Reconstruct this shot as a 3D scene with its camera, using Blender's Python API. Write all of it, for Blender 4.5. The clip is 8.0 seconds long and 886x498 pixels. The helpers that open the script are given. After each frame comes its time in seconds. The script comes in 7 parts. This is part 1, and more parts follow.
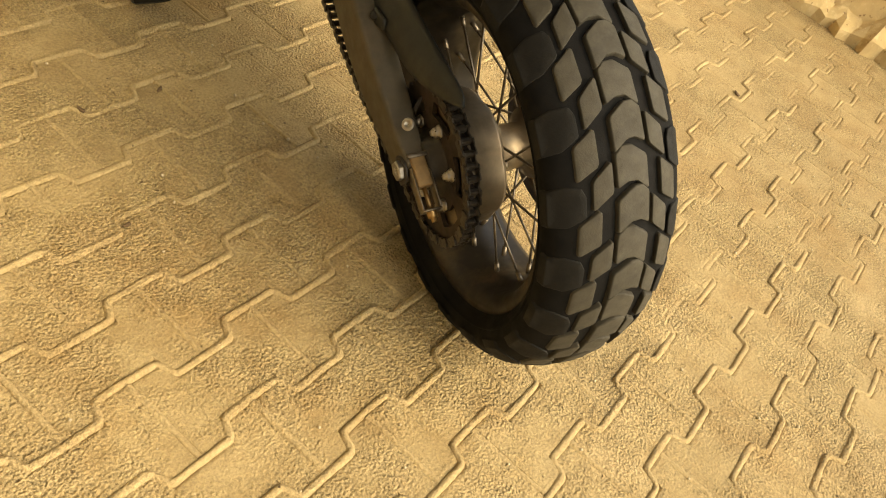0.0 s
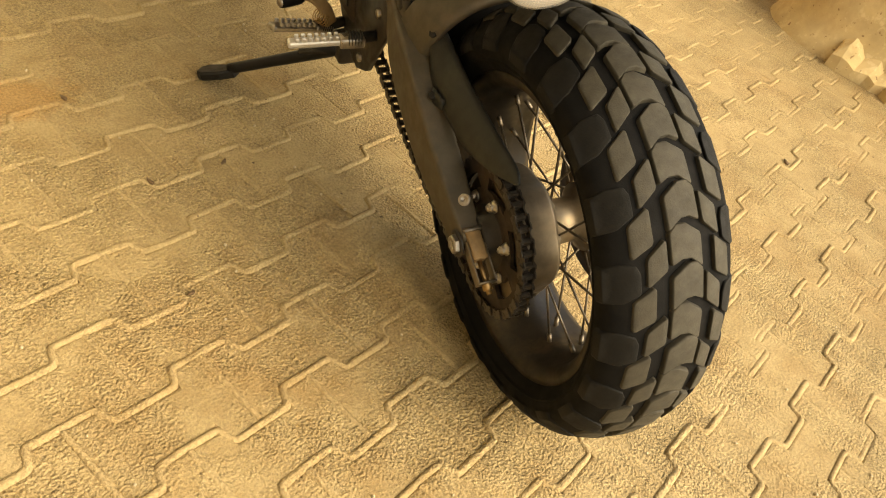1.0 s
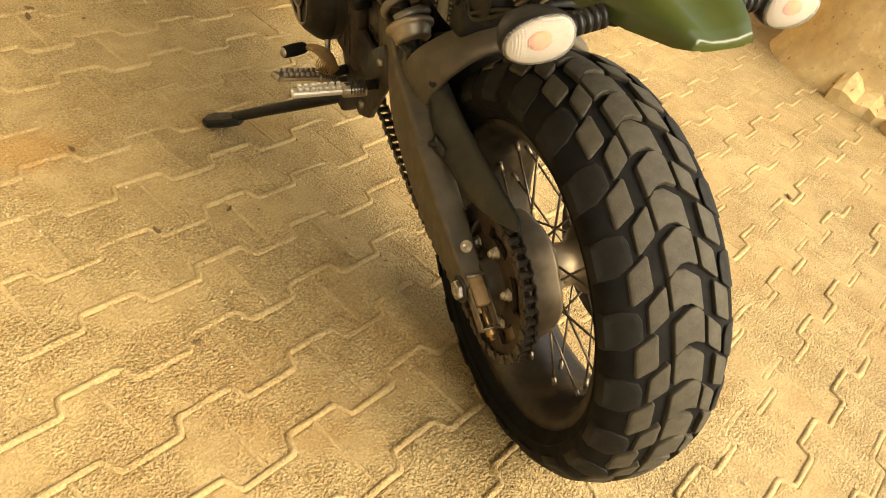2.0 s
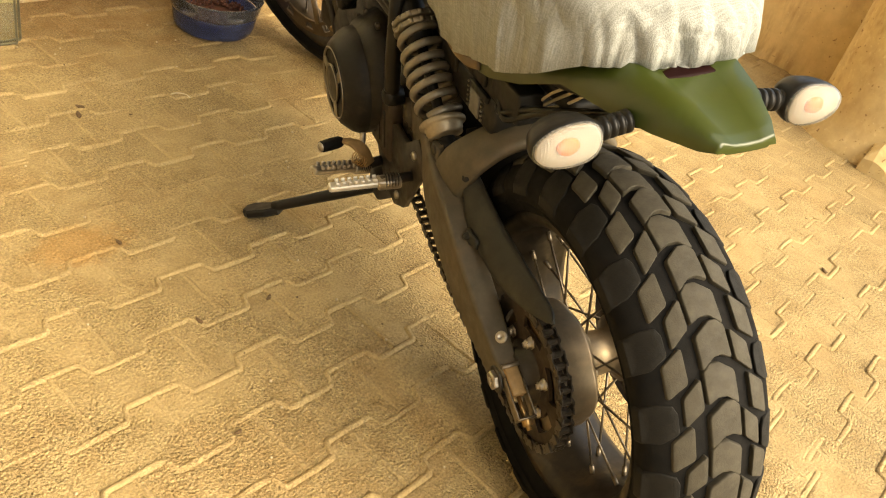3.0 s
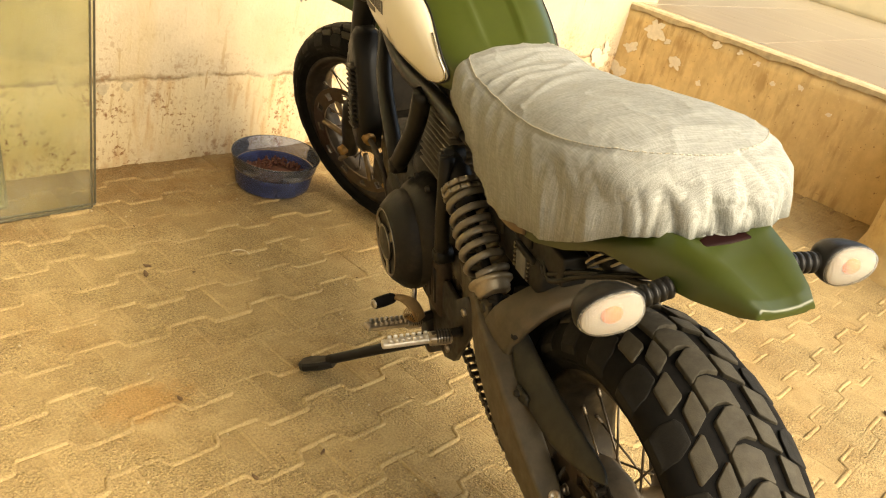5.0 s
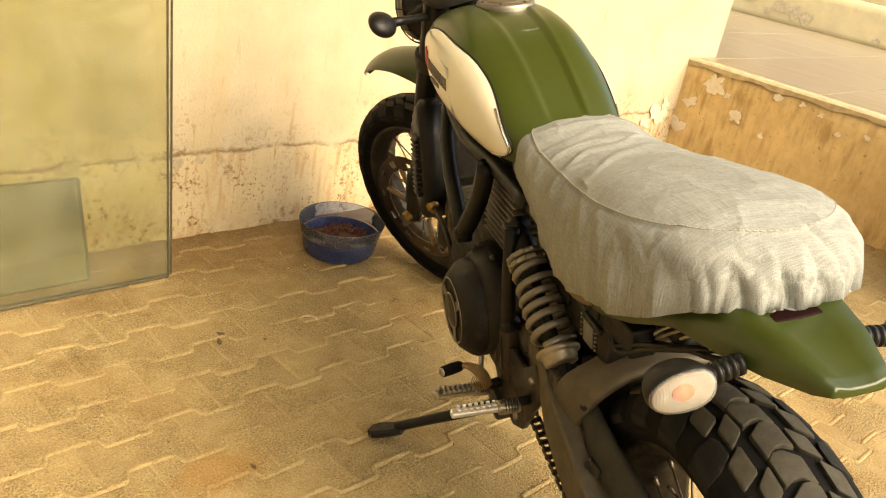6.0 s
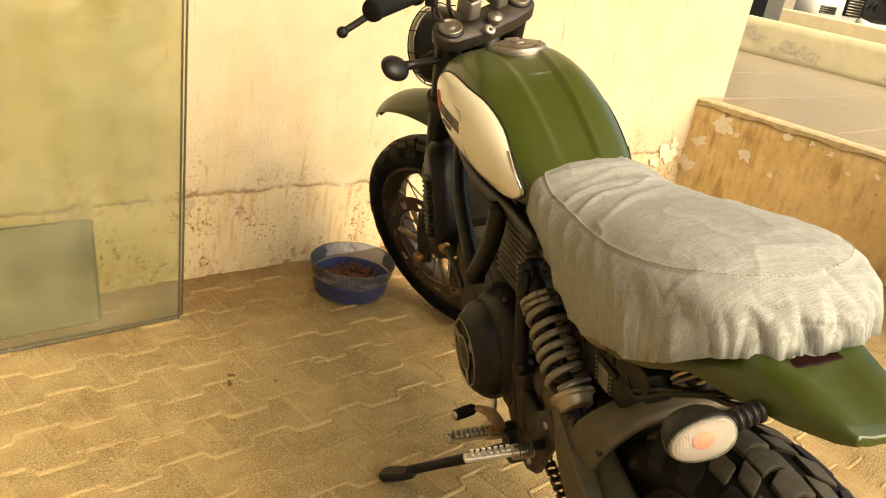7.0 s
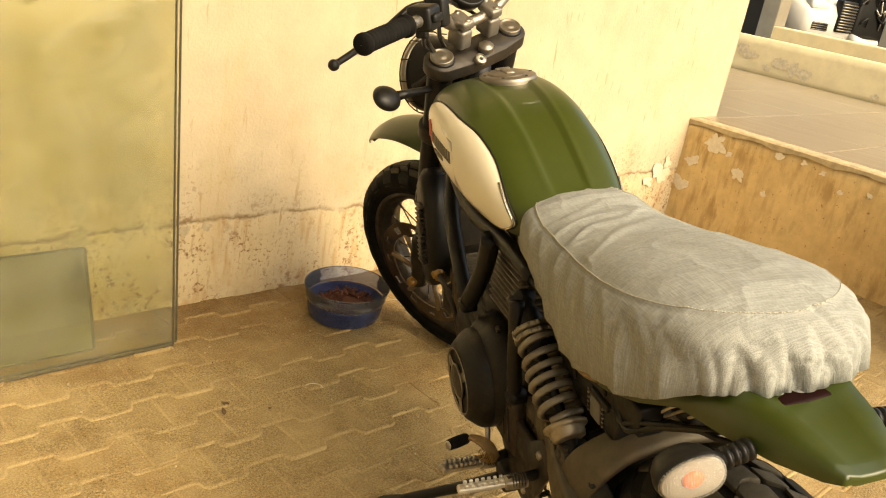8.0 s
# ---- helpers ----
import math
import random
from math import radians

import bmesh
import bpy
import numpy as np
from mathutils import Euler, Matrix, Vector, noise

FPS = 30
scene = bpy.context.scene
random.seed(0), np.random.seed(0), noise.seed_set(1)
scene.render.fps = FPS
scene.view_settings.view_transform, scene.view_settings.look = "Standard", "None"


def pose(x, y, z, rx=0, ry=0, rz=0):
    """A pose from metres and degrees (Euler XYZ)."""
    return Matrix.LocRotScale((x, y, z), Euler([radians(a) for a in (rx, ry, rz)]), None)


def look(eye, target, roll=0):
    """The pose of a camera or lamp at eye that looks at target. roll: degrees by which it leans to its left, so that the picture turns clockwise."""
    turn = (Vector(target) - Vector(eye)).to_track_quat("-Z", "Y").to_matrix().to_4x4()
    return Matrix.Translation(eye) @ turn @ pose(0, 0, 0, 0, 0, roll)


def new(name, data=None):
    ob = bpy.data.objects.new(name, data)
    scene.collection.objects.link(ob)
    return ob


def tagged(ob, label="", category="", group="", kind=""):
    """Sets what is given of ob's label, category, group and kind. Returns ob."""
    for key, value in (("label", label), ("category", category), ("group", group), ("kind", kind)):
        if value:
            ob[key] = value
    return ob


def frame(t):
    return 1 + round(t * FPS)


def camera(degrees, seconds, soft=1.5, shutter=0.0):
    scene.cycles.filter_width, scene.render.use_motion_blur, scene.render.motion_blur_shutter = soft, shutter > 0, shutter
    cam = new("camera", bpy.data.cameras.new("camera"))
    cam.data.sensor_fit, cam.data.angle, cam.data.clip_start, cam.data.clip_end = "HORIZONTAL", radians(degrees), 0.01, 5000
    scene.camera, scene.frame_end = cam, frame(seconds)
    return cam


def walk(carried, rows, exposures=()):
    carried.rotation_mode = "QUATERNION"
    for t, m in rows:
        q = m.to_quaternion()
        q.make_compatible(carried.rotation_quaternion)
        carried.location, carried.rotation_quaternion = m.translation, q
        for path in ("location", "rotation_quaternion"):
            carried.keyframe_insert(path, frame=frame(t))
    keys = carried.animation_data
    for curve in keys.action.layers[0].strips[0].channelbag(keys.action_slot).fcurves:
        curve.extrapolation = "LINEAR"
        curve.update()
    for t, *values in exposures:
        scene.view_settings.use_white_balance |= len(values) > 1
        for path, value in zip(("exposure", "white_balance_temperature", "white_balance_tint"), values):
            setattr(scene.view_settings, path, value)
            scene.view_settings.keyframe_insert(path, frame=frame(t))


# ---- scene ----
cam = camera(55.5, 8.0, soft=1.1)
PATH = [
    (0, (-0.553, -0.709, 0.944), (0.865, -0.241, -0.387), 27.6),
    (0.5, (-0.568, -0.7, 0.958), (0.832, -0.149, -0.361), 25.8),
    (1, (-0.574, -0.694, 0.968), (0.837, -0.064, -0.301), 24.3),
    (2.3, (-0.57, -0.688, 1.0), (0.86, 0.025, -0.203), 21.7),
    (2.5, (-0.572, -0.685, 1.009), (0.849, 0.063, -0.184), 20.9),
    (3, (-0.58, -0.681, 1.028), (0.85, 0.158, -0.091), 18.7),
    (3.5, (-0.584, -0.686, 1.035), (0.867, 0.208, -0.011), 17.6),
    (4, (-0.583, -0.684, 1.043), (0.887, 0.25, 0.061), 16.9),
    (4.5, (-0.589, -0.682, 1.06), (0.881, 0.307, 0.132), 16.0),
    (5, (-0.602, -0.683, 1.078), (0.829, 0.4, 0.195), 14.3),
    (5.2, (-0.604, -0.684, 1.093), (0.806, 0.438, 0.225), 13.5),
    (6.3, (-0.625, -0.676, 1.114), (0.719, 0.587, 0.341), 10.8),
    (6.5, (-0.619, -0.677, 1.111), (0.724, 0.598, 0.357), 10.8),
    (7, (-0.624, -0.667, 1.118), (0.729, 0.617, 0.394), 10.6),
    (7.5, (-0.624, -0.666, 1.129), (0.733, 0.622, 0.422), 10.6),
    (8, (-0.619, -0.666, 1.146), (0.744, 0.625, 0.457), 10.2),
]
walk(cam, [(t, look(eye, target, roll)) for t, eye, target, roll in PATH], exposures=[(0, 1.52, 7800, 2), (1, 1.65, 7850, 3), (2.5, 1.97, 7900, 4), (5, 1.82, 7950, 4), (6.5, 1.66, 8250, 5), (8, 1.50, 8450, 5)])

# ---- world, sun and exposure ----
SUN_EL, SUN_AZ = 43.0, 175.0          # azimuth from +y, clockwise
world = bpy.data.worlds.new("sky")
scene.world = world
world.use_nodes = True
wn = world.node_tree.nodes
sky = wn.new("ShaderNodeTexSky")
sky.sky_type = "NISHITA"
sky.sun_disc = False
sky.sun_elevation, sky.sun_rotation = radians(SUN_EL), radians(SUN_AZ)
sky.air_density, sky.dust_density = 1.0, 4.0
wn["Background"].inputs["Strength"].default_value = 0.15
world.node_tree.links.new(sky.outputs[0], wn["Background"].inputs[0])
sun_data = bpy.data.lights.new("sun", "SUN")
sun_data.energy, sun_data.angle, sun_data.color = 0.80, radians(70), (1.0, 0.94, 0.82)
sun = new("sun", sun_data)
sun.matrix_world = look((0, 0, 0), (-math.sin(radians(SUN_AZ)) * math.cos(radians(SUN_EL)), -math.cos(radians(SUN_AZ)) * math.cos(radians(SUN_EL)), -math.sin(radians(SUN_EL))))
sun.location = (6, -4, 8)


# ---- materials ----
def material(name, color, rough=0.6, metal=0.0, noise_scale=0.0, vary=0.0, dark=None, bump=0.0, bump_scale=200.0, stain=0.0, stain_color=(0.1, 0.06, 0.03), stain_scale=6.0, random_vary=0.0, coat=0.0, spec=0.5):
    """Principled surface with colour grain at one scale, stains at another and a fine relief."""
    m = bpy.data.materials.new(name)
    m.use_nodes = True
    nt = m.node_tree
    n, link = nt.nodes, nt.links.new
    b = n["Principled BSDF"]
    b.inputs["Roughness"].default_value, b.inputs["Metallic"].default_value = rough, metal
    b.inputs["Coat Weight"].default_value, b.inputs["Specular IOR Level"].default_value = coat, spec
    co = n.new("ShaderNodeTexCoord").outputs["Object"]
    out = n.new("ShaderNodeRGB").outputs[0]
    out.default_value = (*color, 1)

    def mix(fac, a, bcol, mode="MIX"):
        x = n.new("ShaderNodeMix")
        x.data_type, x.blend_type = "RGBA", mode
        if isinstance(fac, float):
            x.inputs[0].default_value = fac
        else:
            link(fac, x.inputs[0])
        link(a, x.inputs[6])
        if isinstance(bcol, tuple):
            x.inputs[7].default_value = (*bcol, 1)
        else:
            link(bcol, x.inputs[7])
        return x.outputs[2]

    def tex(scale, detail=5.0, rough_=0.6):
        t = n.new("ShaderNodeTexNoise")
        t.inputs["Scale"].default_value, t.inputs["Detail"].default_value, t.inputs["Roughness"].default_value = scale, detail, rough_
        link(co, t.inputs["Vector"])
        return t.outputs["Fac"]

    def ramp(src, lo, hi, a=0.0, bb=1.0):
        r = n.new("ShaderNodeMapRange")
        r.inputs[1].default_value, r.inputs[2].default_value, r.inputs[3].default_value, r.inputs[4].default_value = lo, hi, a, bb
        link(src, r.inputs[0])
        return r.outputs[0]
    if vary:
        d = dark or tuple(c * (1 - vary) for c in color)
        out = mix(ramp(tex(noise_scale), 0.35, 0.65), out, d)
    if random_vary:
        oi = n.new("ShaderNodeObjectInfo").outputs["Random"]
        isl = n.new("ShaderNodeNewGeometry").outputs["Random Per Island"]
        sm = n.new("ShaderNodeMath")
        link(oi, sm.inputs[0])
        link(isl, sm.inputs[1])
        fr = n.new("ShaderNodeMath")
        fr.operation = "FRACT"
        link(sm.outputs[0], fr.inputs[0])
        oi = fr.outputs[0]
        hsv = n.new("ShaderNodeHueSaturation")
        link(ramp(oi, 0, 1, 1 - random_vary, 1 + random_vary), hsv.inputs["Value"])
        link(out, hsv.inputs["Color"])
        out = hsv.outputs[0]
    if stain:
        out = mix(ramp(tex(stain_scale, 8, 0.7), 0.5, 0.72, 0.0, stain), out, stain_color)
        link(ramp(tex(stain_scale * 3), 0.3, 0.7, max(rough - 0.1, 0.02), min(rough + 0.12, 1)), b.inputs["Roughness"])
    link(out, b.inputs["Base Color"])
    if bump:
        bn = n.new("ShaderNodeBump")
        bn.inputs["Strength"].default_value, bn.inputs["Distance"].default_value = bump, 0.002
        link(tex(bump_scale, 4), bn.inputs["Height"])
        link(bn.outputs[0], b.inputs["Normal"])
    m["finish"] = "node"
    return m


class Nodes:
    """Short hand for building node trees on one vector."""

    def __init__(self, m, vec=None):
        self.n, self.link = m.node_tree.nodes, m.node_tree.links.new
        self.vec = vec if vec is not None else self.n.new("ShaderNodeNewGeometry").outputs["Position"]

    def noise(self, scale, detail=4.0, rough=0.6, vec=None, stretch=None):
        t = self.n.new("ShaderNodeTexNoise")
        t.inputs["Scale"].default_value, t.inputs["Detail"].default_value, t.inputs["Roughness"].default_value = scale, detail, rough
        v = vec if vec is not None else self.vec
        if stretch:
            mp = self.n.new("ShaderNodeMapping")
            mp.inputs["Scale"].default_value = stretch
            self.link(v, mp.inputs[0])
            v = mp.outputs[0]
        self.link(v, t.inputs["Vector"])
        return t.outputs["Fac"]

    def cells(self, scale):
        t = self.n.new("ShaderNodeTexVoronoi")
        t.inputs["Scale"].default_value = scale
        self.link(self.vec, t.inputs["Vector"])
        return t.outputs["Distance"]

    def ramp(self, src, lo, hi, a=0.0, b=1.0):
        r = self.n.new("ShaderNodeMapRange")
        for i, v in enumerate((lo, hi, a, b), 1):
            r.inputs[i].default_value = v
        self.link(src, r.inputs[0])
        return r.outputs[0]

    def op(self, kind, a, b):
        x = self.n.new("ShaderNodeMath")
        x.operation = kind
        for i, v in enumerate((a, b)):
            if isinstance(v, (int, float)):
                x.inputs[i].default_value = v
            else:
                self.link(v, x.inputs[i])
        return x.outputs[0]

    def mix(self, fac, a, b, mode="MIX"):
        x = self.n.new("ShaderNodeMix")
        x.data_type, x.blend_type = "RGBA", mode
        for i, v in ((0, fac), (6, a), (7, b)):
            if isinstance(v, tuple):
                x.inputs[i].default_value = (*v, 1)
            elif isinstance(v, float):
                x.inputs[i].default_value = v
            else:
                self.link(v, x.inputs[i])
        return x.outputs[2]


def concrete(name, light, mid, grit, vary):
    """Sand-coloured concrete whose skin has worn off in patches to a pebbly grit with small dark holes."""
    m = bpy.data.materials.new(name)
    m.use_nodes = True
    k = Nodes(m)
    b = k.n["Principled BSDF"]
    b.inputs["Roughness"].default_value, b.inputs["Specular IOR Level"].default_value = 0.93, 0.25
    worn = k.ramp(k.noise(5.2, 5.0, 0.65), 0.40, 0.56, 0.22, 1.0)
    worn = k.op("MULTIPLY", worn, grit)
    fine, coarse = k.noise(520.0, 3.0), k.noise(210.0, 3.0, 0.5)
    col = k.mix(k.ramp(k.noise(17.0, 5.0), 0.35, 0.66), light, mid)
    col = k.mix(k.ramp(k.noise(2.1, 6.0, 0.65), 0.50, 0.70, 0.0, 0.55), col, (0.25, 0.145, 0.052))
    col = k.mix(k.ramp(k.noise(3.3, 6.0, 0.7, stretch=(1.0, 1.0, 7.0)), 0.56, 0.70, 0.0, 0.5), col, (0.43, 0.318, 0.162))
    # rust-brown dust: a bed along the wall's foot and one spilt patch
    sep = k.n.new("ShaderNodeSeparateXYZ")
    k.link(k.vec, sep.inputs[0])
    foot = k.op("ADD", sep.outputs[1], k.ramp(k.noise(5.0, 6.0, 0.7), 0.3, 0.7, -0.22, 0.22))
    col = k.mix(k.op("MULTIPLY", k.ramp(foot, 1.05, 1.42, 0.0, 0.62), k.ramp(k.noise(30.0), 0.3, 0.6, 0.5, 1.0)), col, (0.20, 0.095, 0.028))
    dx, dy = k.op("SUBTRACT", sep.outputs[0], 0.10), k.op("SUBTRACT", sep.outputs[1], 0.445)
    spot = k.op("ADD", k.op("ADD", k.op("MULTIPLY", dx, dx), k.op("MULTIPLY", k.op("MULTIPLY", dy, dy), 4.0)), k.ramp(k.noise(16.0, 6.0, 0.7), 0.3, 0.7, -0.008, 0.008))
    col = k.mix(k.ramp(spot, 0.002, 0.014, 0.5, 0.0), col, (0.31, 0.155, 0.038))
    # grain, holes and pale grains
    grain = k.ramp(k.op("ADD", k.op("MULTIPLY", fine, 0.5), k.op("MULTIPLY", coarse, 0.5)), 0.36, 0.64, 0.50, 1.42)
    gm = k.n.new("ShaderNodeHueSaturation")
    k.link(k.op("ADD", k.op("MULTIPLY", k.op("SUBTRACT", grain, 1.0), k.ramp(worn, 0.2, 1.0, 0.45, 1.0)), 1.0), gm.inputs["Value"])
    k.link(col, gm.inputs["Color"])
    col = k.mix(k.op("MULTIPLY", k.ramp(k.noise(150.0, 2.0), 0.66, 0.70, 0.0, 0.85), worn), gm.outputs[0], (0.08, 0.048, 0.02))
    col = k.mix(k.op("MULTIPLY", k.ramp(k.noise(47.0, 2.0), 0.735, 0.755, 0.0, 0.9), 1.0), col, (0.06, 0.036, 0.016))
    col = k.mix(k.ramp(k.noise(190.0, 2.0, stretch=(1.0, 1.1, 1.0)), 0.69, 0.74, 0.0, 0.6), col, (0.50, 0.39, 0.22))
    oi, isl = k.n.new("ShaderNodeObjectInfo").outputs["Random"], k.n.new("ShaderNodeNewGeometry").outputs["Random Per Island"]
    hv = k.n.new("ShaderNodeHueSaturation")
    k.link(k.ramp(k.op("FRACT", k.op("ADD", oi, isl), 0.0), 0, 1, 1 - vary, 1 + vary), hv.inputs["Value"])
    k.link(col, hv.inputs["Color"])
    k.link(hv.outputs[0], b.inputs["Base Color"])
    pebbles = k.ramp(k.cells(235.0), 0.0, 0.75, 1.0, 0.0)
    height = k.op("ADD", k.op("MULTIPLY", k.op("ADD", k.op("MULTIPLY", pebbles, 0.55), k.op("MULTIPLY", coarse, 0.9)), worn), k.op("MULTIPLY", fine, 0.22))
    bn = k.n.new("ShaderNodeBump")
    bn.inputs["Strength"].default_value, bn.inputs["Distance"].default_value = 0.9, 0.0062
    k.link(height, bn.inputs["Height"])
    k.link(bn.outputs[0], b.inputs["Normal"])
    return m


M_PAVER = concrete("paver_concrete", (0.362, 0.268, 0.130), (0.300, 0.214, 0.098), 1.0, 0.06)


def pits(m, scale, lo, hi, color, light):
    """Small dark holes and pale grains of worn concrete."""
    n, link = m.node_tree.nodes, m.node_tree.links.new
    b = n["Principled BSDF"]
    out = b.inputs["Base Color"].links[0].from_socket
    co = n.new("ShaderNodeTexCoord").outputs["Object"]
    for sc, a, c, col, amount in ((scale, lo, hi, color, 0.85), (scale * 1.6, lo + 0.01, hi + 0.01, light, 0.55)):
        t = n.new("ShaderNodeTexNoise")
        t.inputs["Scale"].default_value, t.inputs["Detail"].default_value = sc, 2.0
        if col is light:
            mp = n.new("ShaderNodeMapping")
            mp.inputs["Location"].default_value = (5.3, 2.7, 1.1)
            link(co, mp.inputs[0])
            link(mp.outputs[0], t.inputs["Vector"])
        else:
            link(co, t.inputs["Vector"])
        r = n.new("ShaderNodeMapRange")
        r.inputs[1].default_value, r.inputs[2].default_value, r.inputs[3].default_value, r.inputs[4].default_value = a, c, 0.0, amount
        link(t.outputs["Fac"], r.inputs[0])
        x = n.new("ShaderNodeMix")
        x.data_type = "RGBA"
        link(r.outputs[0], x.inputs[0])
        link(out, x.inputs[6])
        x.inputs[7].default_value = (*col, 1)
        out = x.outputs[2]
    link(out, b.inputs["Base Color"])


M_SAND = material("joint_sand", (0.25, 0.165, 0.07), 0.95, noise_scale=120, vary=0.25, bump=0.7, bump_scale=320)
M_BEAD = concrete("joint_bead", (0.385, 0.285, 0.140), (0.335, 0.242, 0.114), 0.6, 0.0)
M_WALL = material("cream_plaster", (0.54, 0.45, 0.308), 0.85, noise_scale=9, vary=0.12, bump=0.9, bump_scale=110, stain=0.4, stain_color=(0.44, 0.33, 0.17), stain_scale=2.4)


def base_wear(m, height, spots, under, line):
    """Flaked undercoat and rusty splashes that thin out upward from a wall's foot."""
    n, link = m.node_tree.nodes, m.node_tree.links.new
    b = n["Principled BSDF"]
    src = b.inputs["Base Color"].links[0].from_socket
    co = n.new("ShaderNodeTexCoord").outputs["Object"]
    sep = n.new("ShaderNodeSeparateXYZ")
    link(co, sep.inputs[0])

    def tex(scale, detail=6.0, rough_=0.65):
        t = n.new("ShaderNodeTexNoise")
        t.inputs["Scale"].default_value, t.inputs["Detail"].default_value, t.inputs["Roughness"].default_value = scale, detail, rough_
        link(co, t.inputs["Vector"])
        return t.outputs["Fac"]

    def rng(v, lo, hi, a, c):
        r = n.new("ShaderNodeMapRange")
        r.inputs[1].default_value, r.inputs[2].default_value, r.inputs[3].default_value, r.inputs[4].default_value = lo, hi, a, c
        link(v, r.inputs[0])
        return r.outputs[0]

    def op(kind, a, c):
        x = n.new("ShaderNodeMath")
        x.operation = kind
        link(a, x.inputs[0])
        if isinstance(c, float):
            x.inputs[1].default_value = c
        else:
            link(c, x.inputs[1])
        return x.outputs[0]

    def mix(fac, a, col):
        x = n.new("ShaderNodeMix")
        x.data_type = "RGBA"
        link(fac, x.inputs[0])
        link(a, x.inputs[6])
        x.inputs[7].default_value = (*col, 1)
        return x.outputs[2]
    edge = op("ADD", sep.outputs[2], rng(tex(7.0), 0.3, 0.7, -0.014, 0.014))
    low = rng(edge, height - 0.006, height + 0.004, 1.0, 0.0)
    out = mix(op("MULTIPLY", low, rng(tex(5.0), 0.35, 0.6, 0.25, 0.9)), src, under)
    rim = op("MULTIPLY", rng(edge, height - 0.004, height + 0.003, 0.0, 1.0), rng(edge, height + 0.004, height + 0.016, 1.0, 0.0))
    out = mix(op("MULTIPLY", rim, rng(tex(9.0), 0.38, 0.52, 0.1, 0.95)), out, line)
    fade = rng(edge, height * 0.6, height * 1.9, 1.0, 0.0)
    sp = op("MULTIPLY", rng(tex(85.0, 4.0, 0.6), 0.565, 0.61, 0.0, 0.9), rng(tex(6.0, 3.0), 0.40, 0.54, 0.15, 1.0))
    mid = op("MULTIPLY", rng(tex(30.0, 6.0, 0.72), 0.555, 0.62, 0.0, 0.95), rng(tex(9.0, 3.0), 0.42, 0.54, 0.0, 1.0))
    mp = n.new("ShaderNodeMapping")
    mp.inputs["Scale"].default_value = (34.0, 34.0, 6.0)
    link(co, mp.inputs[0])
    runs = n.new("ShaderNodeTexNoise")
    runs.inputs["Scale"].default_value, runs.inputs["Detail"].default_value = 1.0, 6.0
    link(mp.outputs[0], runs.inputs["Vector"])
    drip = op("MULTIPLY", rng(runs.outputs["Fac"], 0.50, 0.66, 0.0, 0.6), rng(tex(4.0, 3.0), 0.42, 0.54, 0.0, 1.0))
    grime = rng(edge, 0.0, 0.11, 0.55, 0.0)
    out = mix(op("MULTIPLY", grime, rng(tex(14.0, 6.0, 0.7), 0.38, 0.62, 0.0, 1.0)), out, (0.34, 0.22, 0.10))
    out = mix(op("MULTIPLY", op("MULTIPLY", drip, low), 1.0), out, (0.40, 0.20, 0.06))
    both = op("MAXIMUM", sp, mid)
    out = mix(op("MULTIPLY", op("MULTIPLY", both, fade), rng(tex(3.0), 0.38, 0.54, 0.2, 1.0)), out, spots)
    link(out, b.inputs["Base Color"])


base_wear(M_WALL, 0.255, (0.20, 0.088, 0.028), (0.585, 0.475, 0.29), (0.2, 0.14, 0.07))
def streaks(m, color, amount, across, along, lo, hi, axis=2, patch=1.6):
    """Long faint runs and dashes along one axis, gathered in patches."""
    n, link = m.node_tree.nodes, m.node_tree.links.new
    b = n["Principled BSDF"]
    src = b.inputs["Base Color"].links[0].from_socket
    co = n.new("ShaderNodeTexCoord").outputs["Object"]
    mp = n.new("ShaderNodeMapping")
    sc = [across] * 3
    sc[axis] = along
    mp.inputs["Scale"].default_value = sc
    link(co, mp.inputs[0])
    facs = []
    for vec, scale, a, c in ((mp.outputs[0], 1.0, lo, hi), (co, patch, 0.4, 0.6)):
        t = n.new("ShaderNodeTexNoise")
        t.inputs["Scale"].default_value, t.inputs["Detail"].default_value, t.inputs["Roughness"].default_value = scale, 4.0, 0.6
        link(vec, t.inputs["Vector"])
        r = n.new("ShaderNodeMapRange")
        r.inputs[1].default_value, r.inputs[2].default_value = a, c
        link(t.outputs["Fac"], r.inputs[0])
        facs.append(r.outputs[0])
    mu = n.new("ShaderNodeMath")
    mu.operation = "MULTIPLY"
    link(facs[0], mu.inputs[0])
    link(facs[1], mu.inputs[1])
    am = n.new("ShaderNodeMath")
    am.operation = "MULTIPLY"
    am.inputs[1].default_value = amount
    link(mu.outputs[0], am.inputs[0])
    x = n.new("ShaderNodeMix")
    x.data_type = "RGBA"
    link(am.outputs[0], x.inputs[0])
    link(src, x.inputs[6])
    x.inputs[7].default_value = (*color, 1)
    link(x.outputs[2], b.inputs["Base Color"])


streaks(M_WALL, (0.3, 0.17, 0.05), 0.6, 60.0, 8.0, 0.62, 0.67)
streaks(M_WALL, (0.47, 0.34, 0.16), 0.4, 7.0, 1.2, 0.5, 0.68, patch=0.9)
M_PLINTH = material("weathered_plaster", (0.64, 0.465, 0.215), 0.85, noise_scale=16, vary=0.16, bump=0.35, bump_scale=120, stain=0.45, stain_color=(0.42, 0.27, 0.1), stain_scale=3.2)
streaks(M_PLINTH, (0.28, 0.165, 0.058), 0.75, 26.0, 6.0, 0.47, 0.64, patch=2.2)
streaks(M_PLINTH, (0.36, 0.215, 0.075), 0.6, 5.0, 2.0, 0.45, 0.62, patch=1.4)
